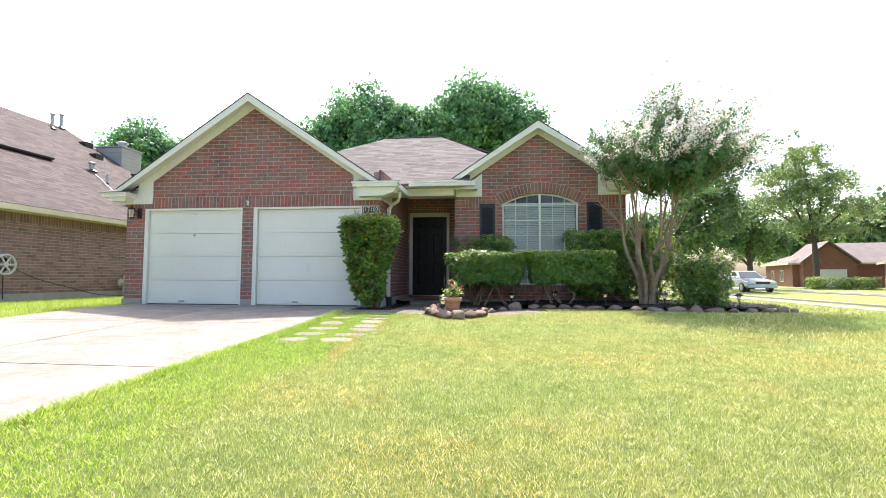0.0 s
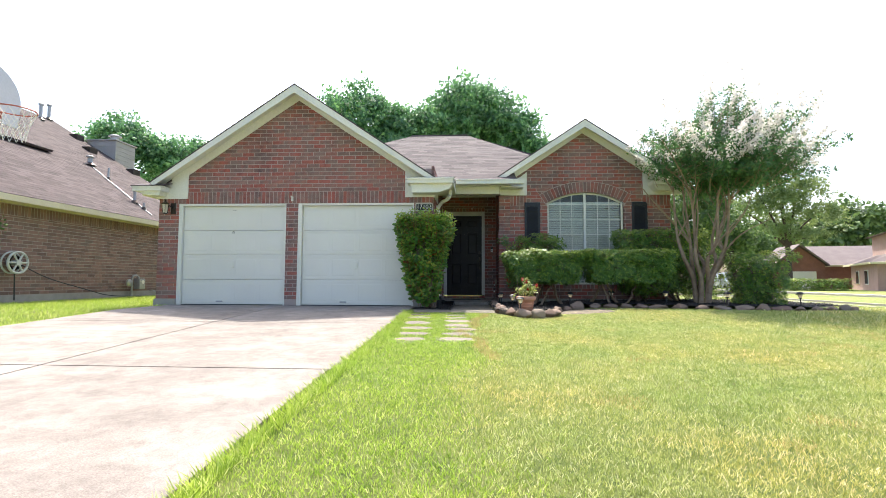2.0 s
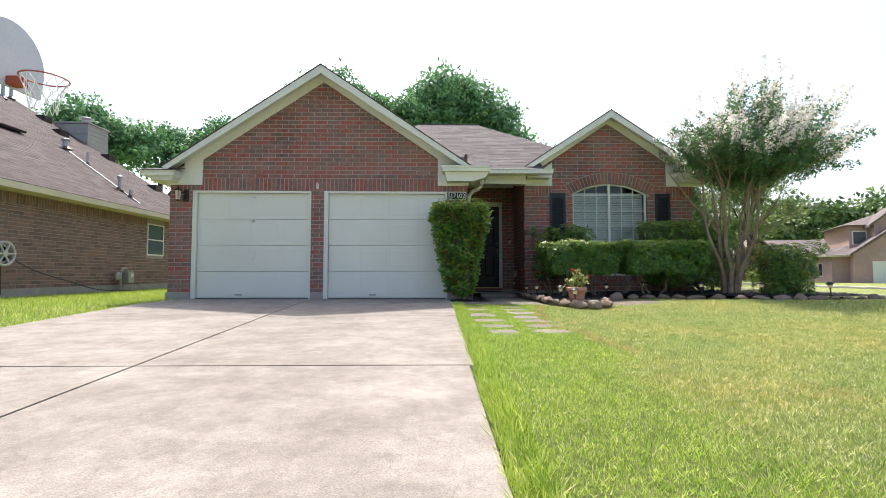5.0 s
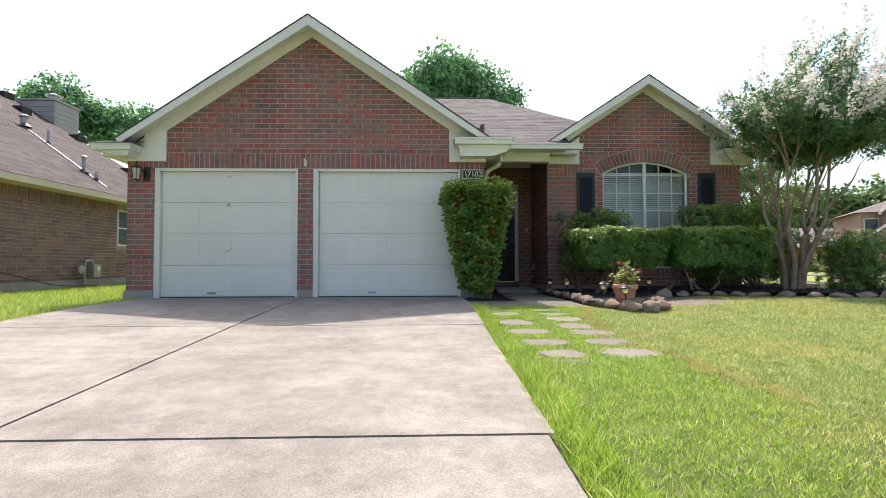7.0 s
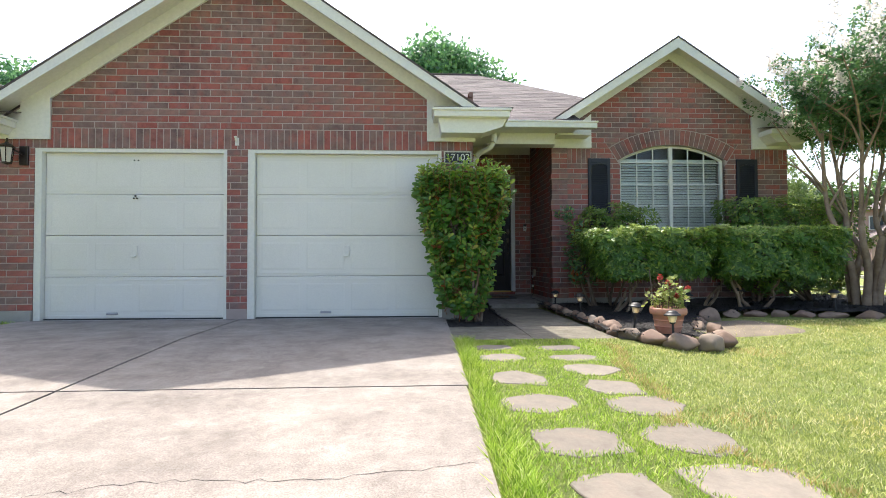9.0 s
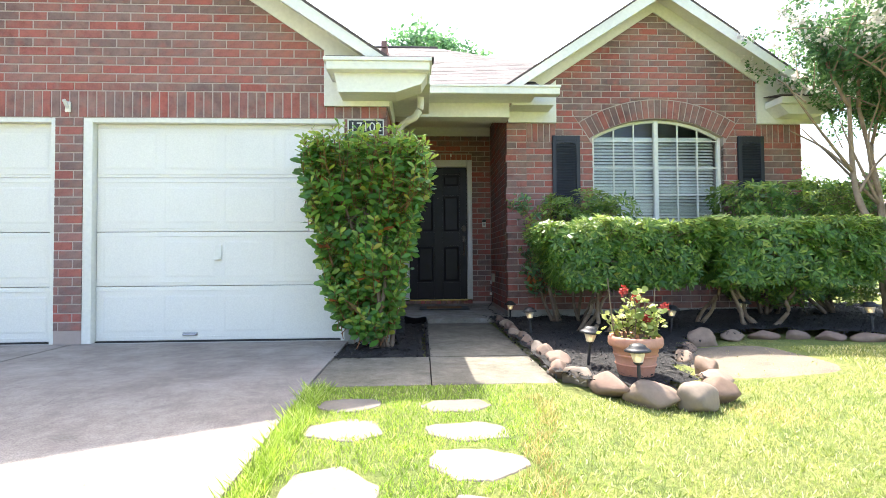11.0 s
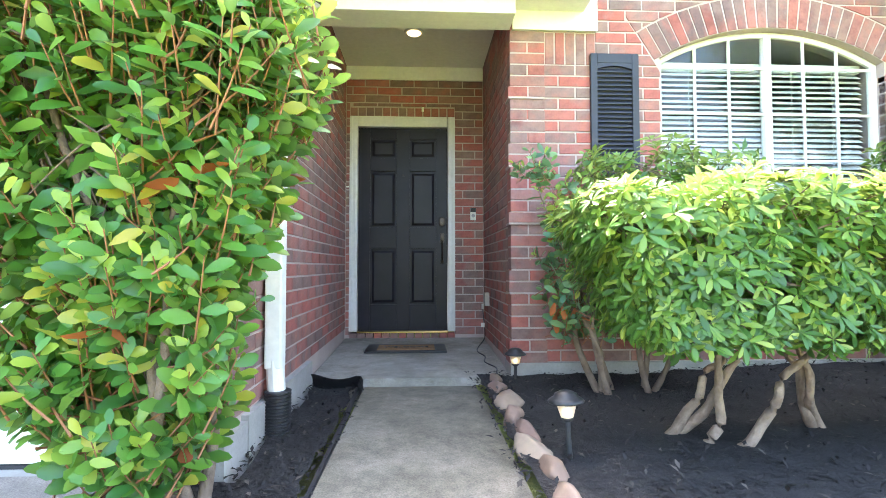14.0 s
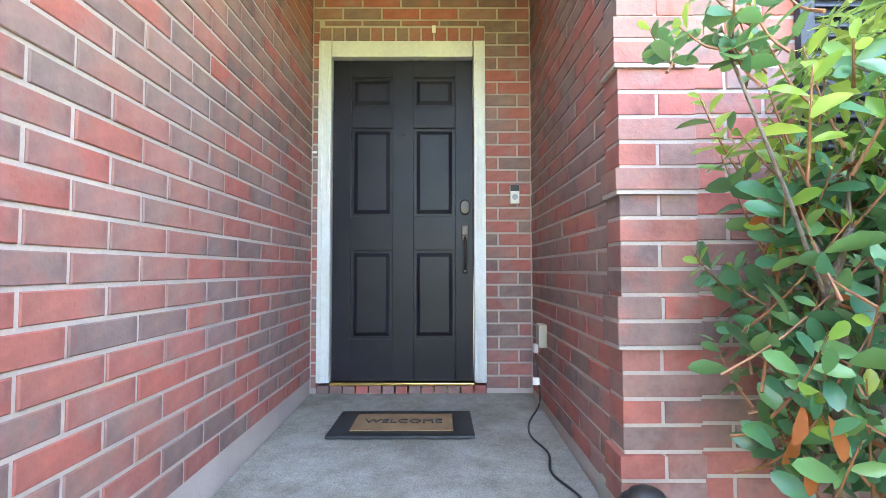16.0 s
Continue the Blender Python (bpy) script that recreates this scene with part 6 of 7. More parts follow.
rows_curl = []
for k in range(13):
    t = k / 12
    x, y = -1.15 + 0.34 * min(1, t * 1.7), 1.36 - 0.02 * math.sin(t * 9) - 0.42 * max(0, t - 0.55)
    h = 0.115 - 0.06 * t + 0.012 * math.sin(t * 14)
    rows_curl.append([bm_curl.verts.new((x + 0.015 * math.sin(t * 11 + j), y - 0.035 * j / 3 * (1 + math.sin(t * 7)), -0.03 + h * j / 3)) for j in range(4)])
for r0, r1 in zip(rows_curl, rows_curl[1:]):
    for j in range(3):
        bm_curl.faces.new((r0[j], r1[j], r1[j + 1], r0[j + 1]))
bmesh.ops.solidify(bm_curl, geom=bm_curl.faces[:], thickness=0.008)
part("curl", bm_curl, BLACK, edging, smooth=True)

ROCK_TONES = varied("river stones", [(0.0, (0.165, 0.105, 0.072)), (0.3, (0.235, 0.168, 0.122)), (0.55, (0.19, 0.12, 0.092)), (0.8, (0.275, 0.21, 0.15)), (1.0, (0.15, 0.122, 0.105))], 0.8, fine=30.0, relief=0.35, mottle=0.5)
FLAG = varied("flagstone", [(0.0, (0.16, 0.138, 0.112)), (1.0, (0.225, 0.195, 0.16))], 0.9, fine=40.0, relief=0.5)


def rock(x, y, z, sx, sy, sz, turn, seed):
    bm = bmesh.new()
    bmesh.ops.create_icosphere(bm, subdivisions=3, radius=1.0)
    off = Vector((seed * 3.7, seed * 1.3, seed * 2.1))
    for v in bm.verts:
        n = v.co.normalized()
        k = 1 + 0.26 * noise.noise(n * 1.1 + off) + 0.08 * noise.noise(n * 3.0 + off)
        q = n * k
        m = max(abs(q.x), abs(q.y), abs(q.z))
        q = q * (1 - 0.25 * (1 - m))
        for h in range(7):  # flat broken faces
            d = Vector((math.sin(seed * 1.7 + h * 2.1), math.cos(seed * 2.3 + h * 1.3), math.sin(seed + h * 3.1))).normalized()
            over = q.dot(d) - 0.62
            if over > 0:
                q = q - d * over * 0.85
        v.co = Vector((q.x * sx, q.y * sy, q.z * sz))
    ob = part("stone", bm, ROCK_TONES, smooth=True)
    ob.matrix_world = pose(x, y, z, 0, 0, turn)
    return tagged(ob, "rounded brown and tan river stone edging the bed", "stone", "bed edging stones")


def rock_row():
    rng = random.Random(9)
    line = [(0.10, 1.28, 0.09), (0.08, 1.08, 0.10), (0.10, 0.80, 0.15), (0.07, 0.50, 0.11), (0.09, 0.28, 0.10), (0.07, 0.06, 0.11), (0.09, -0.16, 0.10), (0.08, -0.38, 0.12), (0.10, -0.60, 0.10),
            (0.08, -0.80, 0.11), (0.09, -1.0, 0.12), (0.12, -1.22, 0.13), (0.06, -1.42, 0.12), (0.14, -1.62, 0.14), (0.24, -1.83, 0.13), (0.42, -2.02, 0.15), (0.64, -2.08, 0.14), (0.84, -1.95, 0.13), (0.98, -1.72, 0.12), (1.05, -1.48, 0.12),
            (1.18, -1.0, 0.11), (1.35, -0.72, 0.12), (1.62, -0.48, 0.20), (2.0, -0.36, 0.15), (2.28, -0.38, 0.15), (2.55, -0.42, 0.13), (2.82, -0.5, 0.14), (3.1, -0.6, 0.16), (3.42, -0.74, 0.15), (3.75, -0.9, 0.15),
            (4.06, -1.0, 0.16), (4.4, -1.08, 0.14), (4.7, -1.1, 0.15), (5.02, -1.12, 0.14), (5.32, -1.12, 0.14), (5.62, -1.08, 0.14), (5.92, -1.02, 0.13), (6.2, -0.95, 0.13), (6.45, -0.82, 0.12)]
    for i, (x, y, r) in enumerate(line):
        ax, ay = line[max(i - 1, 0)][:2]
        bx, by = line[min(i + 1, len(line) - 1)][:2]
        reach = 0.25 * math.hypot(bx - ax, by - ay) if 0 < i < len(line) - 1 else 0.11
        r *= (0.76 if i < 9 else 0.92 if i < 20 else 0.86) * (1.0 if i < 20 else rng.uniform(0.62, 1.1))
        a = min(reach * (rng.uniform(1.3, 1.5) if i < 20 else rng.uniform(0.75, 1.2)), r * 1.75)
        rock(x, y, float(ground_z(x, y)) + 0.035 + (0.03 if i < 12 else 0.012 if i < 20 else -0.012) + r * 0.05, a, r * rng.uniform(0.68, 0.92), r * rng.uniform(0.62, 0.86), math.degrees(math.atan2(by - ay, bx - ax)) + rng.uniform(-16, 16), i)


rock_row()


def stepping_stone(x, y, sx, sy, seed):
    rng = random.Random(seed)
    n = rng.choice((5, 6, 6, 7))
    off = rng.uniform(0, 1)
    z = float(ground_z(x, y)) - 0.001
    bm = bmesh.new()
    corner = []
    for i in range(n):
        a = 2 * math.pi * (i + off + rng.uniform(-0.24, 0.24)) / n
        c, s = math.cos(a), math.sin(a)
        k = 1 / max(abs(c), abs(s)) ** 0.75 * rng.uniform(0.92, 1.16)
        corner.append((x + sx * k * c, y + sy * k * s))
    pts = []
    for p, q in zip(corner, corner[1:] + corner[:1]):  # sides chipped and a little bowed
        for t in (0.06, 0.3, 0.52, 0.74, 0.94):
            pts.append((p[0] + (q[0] - p[0]) * t + rng.uniform(-0.008, 0.008), p[1] + (q[1] - p[1]) * t + rng.uniform(-0.007, 0.007)))
    add_prism(bm, pts, "z", z - 0.06, z + 0.006)
    es = [e for e in bm.edges if all(v.co.z > z for v in e.verts)]
    bmesh.ops.bevel(bm, geom=es, offset=0.004, segments=1, affect="EDGES")
    for v in bm.verts:
        v.co.z += 0.03 * float(ground_z(v.co.x, v.co.y) - ground_z(x, y)) / 0.03
    tagged(part("stepping_stone", bm, FLAG), "flat tan flagstone sunk in the grass", "stepping stone", "stepping stones in the lawn")


for i, (x, y, a, b) in enumerate(((-1.27, -1.98, 0.20, 0.11), (-1.24, -2.33, 0.20, 0.14), (-1.20, -2.85, 0.21, 0.17), (-1.175, -3.32, 0.23, 0.18), (-1.14, -3.88, 0.24, 0.21), (-1.13, -4.38, 0.20, 0.16), (-1.12, -4.62, 0.13, 0.09),
                                   (-0.66, -2.02, 0.22, 0.11), (-0.655, -2.36, 0.22, 0.13), (-0.62, -2.68, 0.22, 0.13), (-0.635, -3.05, 0.21, 0.15), (-0.56, -3.40, 0.24, 0.17), (-0.59, -3.88, 0.23, 0.20), (-0.60, -4.36, 0.26, 0.21))):
    stepping_stone(x, y, a * 0.9, b * 0.93, i)


def flower_pot():
    g = empty("flower_pot", "terracotta pot with straggly red geraniums", "potted plant")
    c = (0.505, -1.63, -0.02)
    K = 0.82
    pot = part("pot", lathe([(r * K, z) for r, z in [(0.115, 0.0), (0.122, 0.01), (0.145, 0.11), (0.150, 0.12), (0.147, 0.13), (0.172, 0.225), (0.196, 0.232), (0.205, 0.25), (0.202, 0.285), (0.190, 0.297), (0.176, 0.29), (0.168, 0.255), (0.10, 0.245)]], 36, c), TERRACOTTA, g, smooth=True)
    for z, r in ((0.118, 0.151 * K), (0.178, 0.164 * K)):
        part("band", lathe([(r - 0.006, z - 0.006), (r + 0.002, z - 0.004), (r + 0.003, z + 0.004), (r - 0.002, z + 0.007)], 36, c), TERRACOTTA, pot, smooth=True)
    part("soil", lathe([(0.13, 0.25), (0.1, 0.262), (0.02, 0.268)], 24, c), MULCH, pot)
    rng = np.random.default_rng(77)
    tips = []
    for i in range(15):
        a = rng.uniform(0, 2 * math.pi)
        r = rng.uniform(0.02, 0.2)
        h = rng.uniform(0.08, 0.27)
        b = Vector((c[0] + 0.08 * math.cos(a), c[1] + 0.08 * math.sin(a), 0.25))
        t = Vector((c[0] + r * math.cos(a), c[1] + r * math.sin(a), 0.27 + h))
        part("stem", tube(curve_pts([b, b.lerp(t, 0.5) + Vector((rng.uniform(-0.02, 0.02), rng.uniform(-0.02, 0.02), 0.03)), t], 4), 0.0045, 5), BARK, g)
        tips.append((b, t))
    pos, out = [], []
    for b, t in tips:
        for k in range(11):
            pos.append(np.array(b.lerp(t, rng.uniform(0.25, 1.0))) + rng.normal(0, 0.03, 3))
            out.append(np.array([0, -0.2, 1.0]) + rng.normal(0, 0.5, 3))
    pos, out = np.array(pos), np.array(out)
    cc, way, up, ln = rosettes(rng, pos, out, 3, 0.037, 1.0)
    leaf_mesh("leaves", cc, way, up, ln, ln * 0.95, GERANIUM, g, "yellowing scalloped leaves", "stuff", fold=0.1, fine=True)
    for k, (dx, dy, z) in enumerate(((0.0, -0.02, 0.52), (-0.05, 0.05, 0.56), (0.02, -0.12, 0.40), (0.17, -0.05, 0.46))):
        n = 60
        fp = np.array([c[0] + dx, c[1] + dy, z]) + unit(rng, n) * 0.028 * rng.uniform(0.5, 1, (n, 1))
        ln = rng.uniform(0.014, 0.022, n)
        leaf_mesh("flower", fp, unit(rng, n), unit(rng, n), ln, ln * 0.9, RED_FLOWER, g, "red flower head", "")
    part("dry_stalk", tube([(c[0] - 0.12, c[1] + 0.05, 0.3), (c[0] - 0.15, c[1] + 0.06, 0.64)], 0.004, 5), BARK, g)
    part("dry_stalk", tube([(c[0] + 0.12, c[1], 0.3), (c[0] + 0.14, c[1] + 0.01, 0.58)], 0.004, 5), BARK, g)


flower_pot()


def path_light(x, y, z, h, lean):
    g = empty("path_light", "black solar path light with a frosted glass cup", "path light", pose(x, y, z, lean * 0.6, lean), "solar path lights")
    part("stake", tube([(0, 0, -0.05), (0, 0, h - 0.085)], 0.011, 8), BLACK, g)
    part("collar", lathe([(0.016, h - 0.095), (0.026, h - 0.085), (0.026, h - 0.078)], 14), BLACK, g)
    cup = part("cup", lathe([(0.026, h - 0.078), (0.042, h - 0.022), (0.042, h - 0.018)], 16), WARM_GLASS, g, "frosted cream glass cup")
    part("bulb", lathe([(0.008, h - 0.07), (0.012, h - 0.055), (0.006, h - 0.04)], 10), LAMP_BULB, cup, "small warm bulb")
    part("cap", lathe([(0.072, h - 0.018), (0.074, h - 0.012), (0.062, h - 0.002), (0.05, h + 0.004), (0.045, h + 0.016), (0.025, h + 0.026), (0.005, h + 0.028)], 24), BLACK, g, smooth=True)


for x, y, h, lean in ((0.29, -1.36, 0.27, 4), (0.385, -1.95, 0.265, -2), (0.20, -0.02, 0.27, -3), (0.24, 1.30, 0.22, 0), (2.42, 0.16, 0.26, 7), (3.35, -0.35, 0.26, -3), (4.35, -0.6, 0.26, 2), (5.6, -0.72, 0.26, -2), (1.55, -0.1, 0.26, 3)):
    path_light(x, y, bed_z(x, y) - 0.03, h, lean)


# ---- the neighbour's house ----
NX, NE, NS = -10.9, (-10.45, 2.39), 0.62   # wall plane, eave, slope


def neighbour():
    g = empty("neighbour_house", "single storey brown brick house with a dark hip roof", "house")
    y0, y1 = -6.0, 9.1
    w = part("wall", box(NX - 0.25, y0, -0.4, NX, y1, 2.36), N_MORTAR, g)
    part("wall_end", box(NX - 15.2, y1 - 0.25, -0.4, NX - 0.251, y1, 2.36), N_MORTAR, g)
    part("footing", box(NX - 0.24, y0 + 0.01, -0.4, NX + 0.012, y1 - 0.01, 0.16), CONCRETE, g, "bare concrete footing")
    wy0, wy1, wz0_, wz1_ = 5.63, 6.55, 1.06, 2.08
    fs = courses(y0, y1, 0.17, 1.98, (), [(wy0 - 0.02, wz0_ - 0.09, wy1 + 0.02, wz1_ + 0.02)])
    fs += soldiers(y0, wy0 - 0.02, 1.99, 2.24) + soldiers(wy1 + 0.02, y1, 1.99, 2.24)
    lay(g, fs, lambda u, out, v: (NX + out, u, v), lambda p: False, N_BRICK_J, N_BRICK_J)
    fr = part("window", box(NX - 0.05, wy0, wz0_, NX + 0.02, wy1, wz0_ + 0.05, 0.004), DOOR_WHITE, g, "white framed window")
    part("frame", box(NX - 0.05, wy0, wz1_ - 0.04, NX + 0.02, wy1, wz1_, 0.004), DOOR_WHITE, fr)
    part("frame", box(NX - 0.05, wy0, wz0_ + 0.051, NX + 0.02, wy0 + 0.04, wz1_ - 0.041, 0.004), DOOR_WHITE, fr)
    part("frame", box(NX - 0.05, wy1 - 0.04, wz0_ + 0.051, NX + 0.02, wy1, wz1_ - 0.041, 0.004), DOOR_WHITE, fr)
    part("frame", box(NX - 0.05, wy0 + 0.041, 1.55, NX + 0.018, wy1 - 0.041, 1.59, 0.004), DOOR_WHITE, fr)
    gl, n, l, b = mat("dusky window pane", 0.05)
    b.inputs["Base Color"].default_value = (0.10, 0.14, 0.15, 1)
    part("pane", box(NX + 0.001, wy0 + 0.041, wz0_ + 0.051, NX + 0.008, wy1 - 0.041, wz1_ - 0.041), gl, fr)
    # eave: fascia, soffit and frieze
    part("fascia", box(NE[0] - 0.03, y0 - 0.4, 2.24, NE[0], y1 + 0.4, 2.385, 0.006), CREAM, g, "cream painted fascia")
    part("soffit", box(NX + 0.011, y0 - 0.4, 2.255, NE[0] - 0.031, y1 + 0.4, 2.27), CREAM, g, "cream painted soffit")
    part("frieze", box(NX + 0.0065, y0, 2.245, NX + 0.028, y1, 2.2545), CREAM, g)
    top = lambda d: NE[1] + NS * d
    d = 8.05
    yf, ridge = y1 + 0.3, NE[0] - d
    shingled("roof", [(NE[0], y0 - 0.5, NE[1]), (NE[0], yf, NE[1]), (ridge, yf, top(d)), (ridge, y0 - 0.5, top(d))], "", N_SHINGLE, "", 0.145, parent=g, tab=0.33)
    shingled("roof", [(NE[0] - 2 * d, yf, NE[1]), (NE[0] - 2 * d, y0 - 0.5, NE[1]), (ridge, y0 - 0.5, top(d)), (ridge, yf, top(d))], "", N_SHINGLE, "", 0.3, parent=g, tab=0.6)
    part("gable_end", prism([(NX - 0.251, 2.361), (NX - 15.2, 2.361), (ridge, top(d) - 0.12)], "y", y1 - 0.25, y1), N_MORTAR, g)
    part("valley_flashing", tube([(-10.75, 4.95, NE[1] + NS * 0.30 + 0.02), (-12.3, 5.5, NE[1] + NS * 1.85 + 0.02), (-14.1, 6.2, NE[1] + NS * 3.65 + 0.02)], 0.022, 6), STEEL, g, "pale metal flashing line")
    # a raised wing of the roof toward the street
    e = NE[0] - 3.4
    shingled("roof_wing", [(e, y0 - 0.5, top(3.4) + 0.16), (e, 4.55, top(3.4) + 0.16), (e - 3.6, 7.7, top(7.0) + 0.14), (e - 4.7, y0 - 0.5, top(8.1) + 0.12)], "", N_SHINGLE, "", 0.145, parent=g, under=0.07, tab=0.33)
    # roof vents, pipes and box vents
    def on(x):
        return NE[1] + NS * (NE[0] - x)
    for x, y, r, h, capped in ((-13.95, 6.15, 0.08, 0.28, True), (-13.0, 5.85, 0.035, 0.42, False), (-11.5, 5.15, 0.05, 0.38, True), (-11.12, 5.08, 0.035, 0.22, False), (-17.8, 8.1, 0.06, 0.6, True), (-18.3, 9.0, 0.06, 0.6, True)):
        p = part("vent_pipe", tube([(x, y, on(x) - 0.05), (x, y, on(x) + h)], r, 10), STEEL, g, "grey metal vent pipe")
        part("flashing", lathe([(r * 2.6, -0.02), (r * 1.3, 0.07)], 12, (x, y, on(x) + 0.02)), DARK_METAL, p)
        if capped:
            part("cap", lathe([(r * 1.5, h), (r * 1.6, h + 0.05), (r * 0.6, h + 0.09)], 12, (x, y, on(x))), STEEL, p)
    for x, y in ((-15.7, 8.2), (-14.6, 9.2), (-12.6, 8.9), (-16.9, 8.9)):
        part("box_vent", box(x - 0.2, y - 0.2, on(x) - 0.1, x + 0.15, y + 0.2, on(x) + 0.16, 0.02), DARK_METAL, g, "dark roof vent")
    ch = part("chimney", box(-16.9, y1 + 0.31, -0.4, -15.6, y1 + 1.5, 6.45, 0.02), plain("grey siding", (0.36, 0.34, 0.33), (0.42, 0.40, 0.39), 0.7), g, "grey lapped siding chimney")
    for k in range(10):
        z = 4.6 + k * 0.18
        part("lap", box(-16.915, y1 + 0.295, z, -15.585, y1 + 1.515, z + 0.014), ch.data.materials[0], ch)
    part("crown", box(-16.95, y1 + 0.26, 6.451, -15.55, y1 + 1.55, 6.51, 0.01), ch.data.materials[0], ch)
    part("flue", tube([(-16.1, y1 + 0.9, 6.51), (-16.1, y1 + 0.9, 6.78)], 0.17, 14), STEEL, ch)
    part("flue_cap", lathe([(0.26, 0), (0.26, 0.04), (0.05, 0.12)], 14, (-16.1, y1 + 0.9, 6.78)), STEEL, ch)


neighbour()


def hose_reel():
    g = empty("hose_reel", "grey spoked hose reel mounted on the brick wall", "hose reel")
    x, y, z = NX + 0.16, 0.38, 0.90
    rim = [(x + 0.09, y + 0.24 * math.cos(2 * math.pi * k / 24), z + 0.24 * math.sin(2 * math.pi * k / 24)) for k in range(25)]
    plastic = plain("pale grey plastic", (0.42, 0.44, 0.42), (0.50, 0.52, 0.50), 0.5)
    part("rim", tube(rim, 0.028, 6), plastic, g)
    for k in range(6):
        a = math.pi * k / 3
        part("spoke", tube([(x + 0.09, y, z), (x + 0.09, y + 0.235 * math.cos(a), z + 0.235 * math.sin(a))], 0.022, 6), plastic, g)
    part("hub", tube([(x - 0.12, y, z), (x + 0.12, y, z)], 0.065, 14), plastic, g)
    part("back_rim", tube([(p[0] - 0.16, p[1], p[2]) for p in rim], 0.02, 6), plastic, g)
    coil = [(x - 0.05 + 0.1 * (k % 48) / 48, y + 0.15 * math.cos(2 * math.pi * k / 12), z + 0.15 * math.sin(2 * math.pi * k / 12)) for k in range(96)]
    part("coiled_hose", tube(coil, 0.014, 5), BLACK, g, "coiled dark hose")
    part("hose", tube(curve_pts([(x, y + 0.18, z - 0.05), (x, y + 0.9, 0.55), (x + 0.05, y + 1.9, 0.28), (x + 0.1, y + 2.8, 0.07), (x + 0.3, y + 3.8, 0.02)], 6), 0.012, 6), BLACK, g, "dark hose trailing to the grass")
    part("lead", tube([(x, y + 0.02, z - 0.2), (x, y + 0.05, 0.05)], 0.014, 6), BLACK, g)


hose_reel()


def gas_meter():
    g = empty("gas_meter", "grey gas meter with pipes against the brick wall", "gas meter")
    x, y = NX + 0.18, 4.15
    part("riser", tube(curve_pts([(x, y, -0.1), (x, y, 0.45), (x, y + 0.03, 0.62), (x, y + 0.2, 0.64), (x, y + 0.3, 0.56)], 5), 0.028, 8), STEEL, g)
    part("regulator", lathe([(0.05, -0.04), (0.11, -0.03), (0.11, 0.02), (0.04, 0.05)], 16), STEEL, g).matrix_basis = pose(x, y - 0.12, 0.42, 0, 90)
    part("link", tube([(x, y - 0.12, 0.42), (x, y, 0.42)], 0.022, 8), STEEL, g)
    part("meter_body", box(x - 0.1, y + 0.2, 0.22, x + 0.1, y + 0.46, 0.55, 0.03), STEEL, g)
    part("dial", lathe([(0.06, 0), (0.06, 0.02)], 16), DOOR_WHITE, g).matrix_basis = pose(x + 0.1, y + 0.33, 0.44, 0, 90)
    hoses = empty("garden_tap", "small brass tap and hose end by the wall", "tap")
    part("pipe", tube(curve_pts([(NX + 0.02, 5.2, 0.16), (NX + 0.12, 5.2, 0.17), (NX + 0.18, 5.3, 0.10), (NX + 0.2, 5.5, 0.04)], 4), 0.02, 7), STEEL, hoses)


gas_meter()


def basketball_hoop():
    g = empty("basketball_hoop", "grey fan shaped basketball backboard with red rim and white net", "basketball hoop")
    bx, cy, rz = -6.72, -4.10, 2.72
    board = []
    for k in range(17):
        a = math.pi * k / 16
        board.append((cy + 0.46 * math.cos(a), rz + 0.20 + 0.47 * math.sin(a)))
    board = [(cy + 0.42, rz - 0.10)] + board + [(cy - 0.42, rz - 0.10)]
    part("backboard", prism(board, "x", bx - 0.03, bx), plain("weathered grey board", (0.55, 0.56, 0.60), (0.63, 0.64, 0.67), 0.6), g)
    orange = plain("rusty red rim", (0.30, 0.05, 0.03), (0.38, 0.08, 0.04), 0.5)
    cx = bx + 0.15 + 0.23
    rim = [(cx + 0.23 * math.cos(2 * math.pi * k / 28), cy + 0.23 * math.sin(2 * math.pi * k / 28), rz) for k in range(29)]
    rm = part("rim", tube(rim, 0.009, 6), orange, g, "rusty red rim")
    part("bracket", box(bx + 0.001, cy - 0.07, rz - 0.09, bx + 0.14, cy + 0.07, rz + 0.01, 0.01), orange, rm)
    net = bmesh.new()
    for k in range(12):
        for s in (1, -1):
            pts = []
            for q in range(7):
                a = 2 * math.pi * (k + s * q * 0.33) / 12
                r = 0.23 - 0.10 * math.sin(math.pi * 0.5 * q / 6)
                pts.append((cx + r * math.cos(a), cy + r * math.sin(a), rz - 0.065 * q))
            add_tube(net, pts, 0.0045, 4)
    part("net", net, DOOR_WHITE, g, "white string net")
    part("arm", tube([(bx - 0.03, cy, rz + 0.05), (bx - 0.75, cy - 0.05, rz - 0.45)], 0.035, 8), BLACK, g)
    part("arm", tube([(bx - 0.03, cy, rz + 0.35), (bx - 0.75, cy - 0.05, rz - 0.15)], 0.03, 8), BLACK, g)
    gz = float(ground_z(bx - 0.85, cy))
    part("pole", tube([(bx - 0.85, cy - 0.05, gz - 0.1), (bx - 0.85, cy - 0.05, rz + 0.2)], 0.045, 12), BLACK, g)
    part("base", box(bx - 1.5, cy - 0.4, gz, bx - 0.6, cy + 0.35, gz + 0.16, 0.05), BLACK, g)


basketball_hoop()


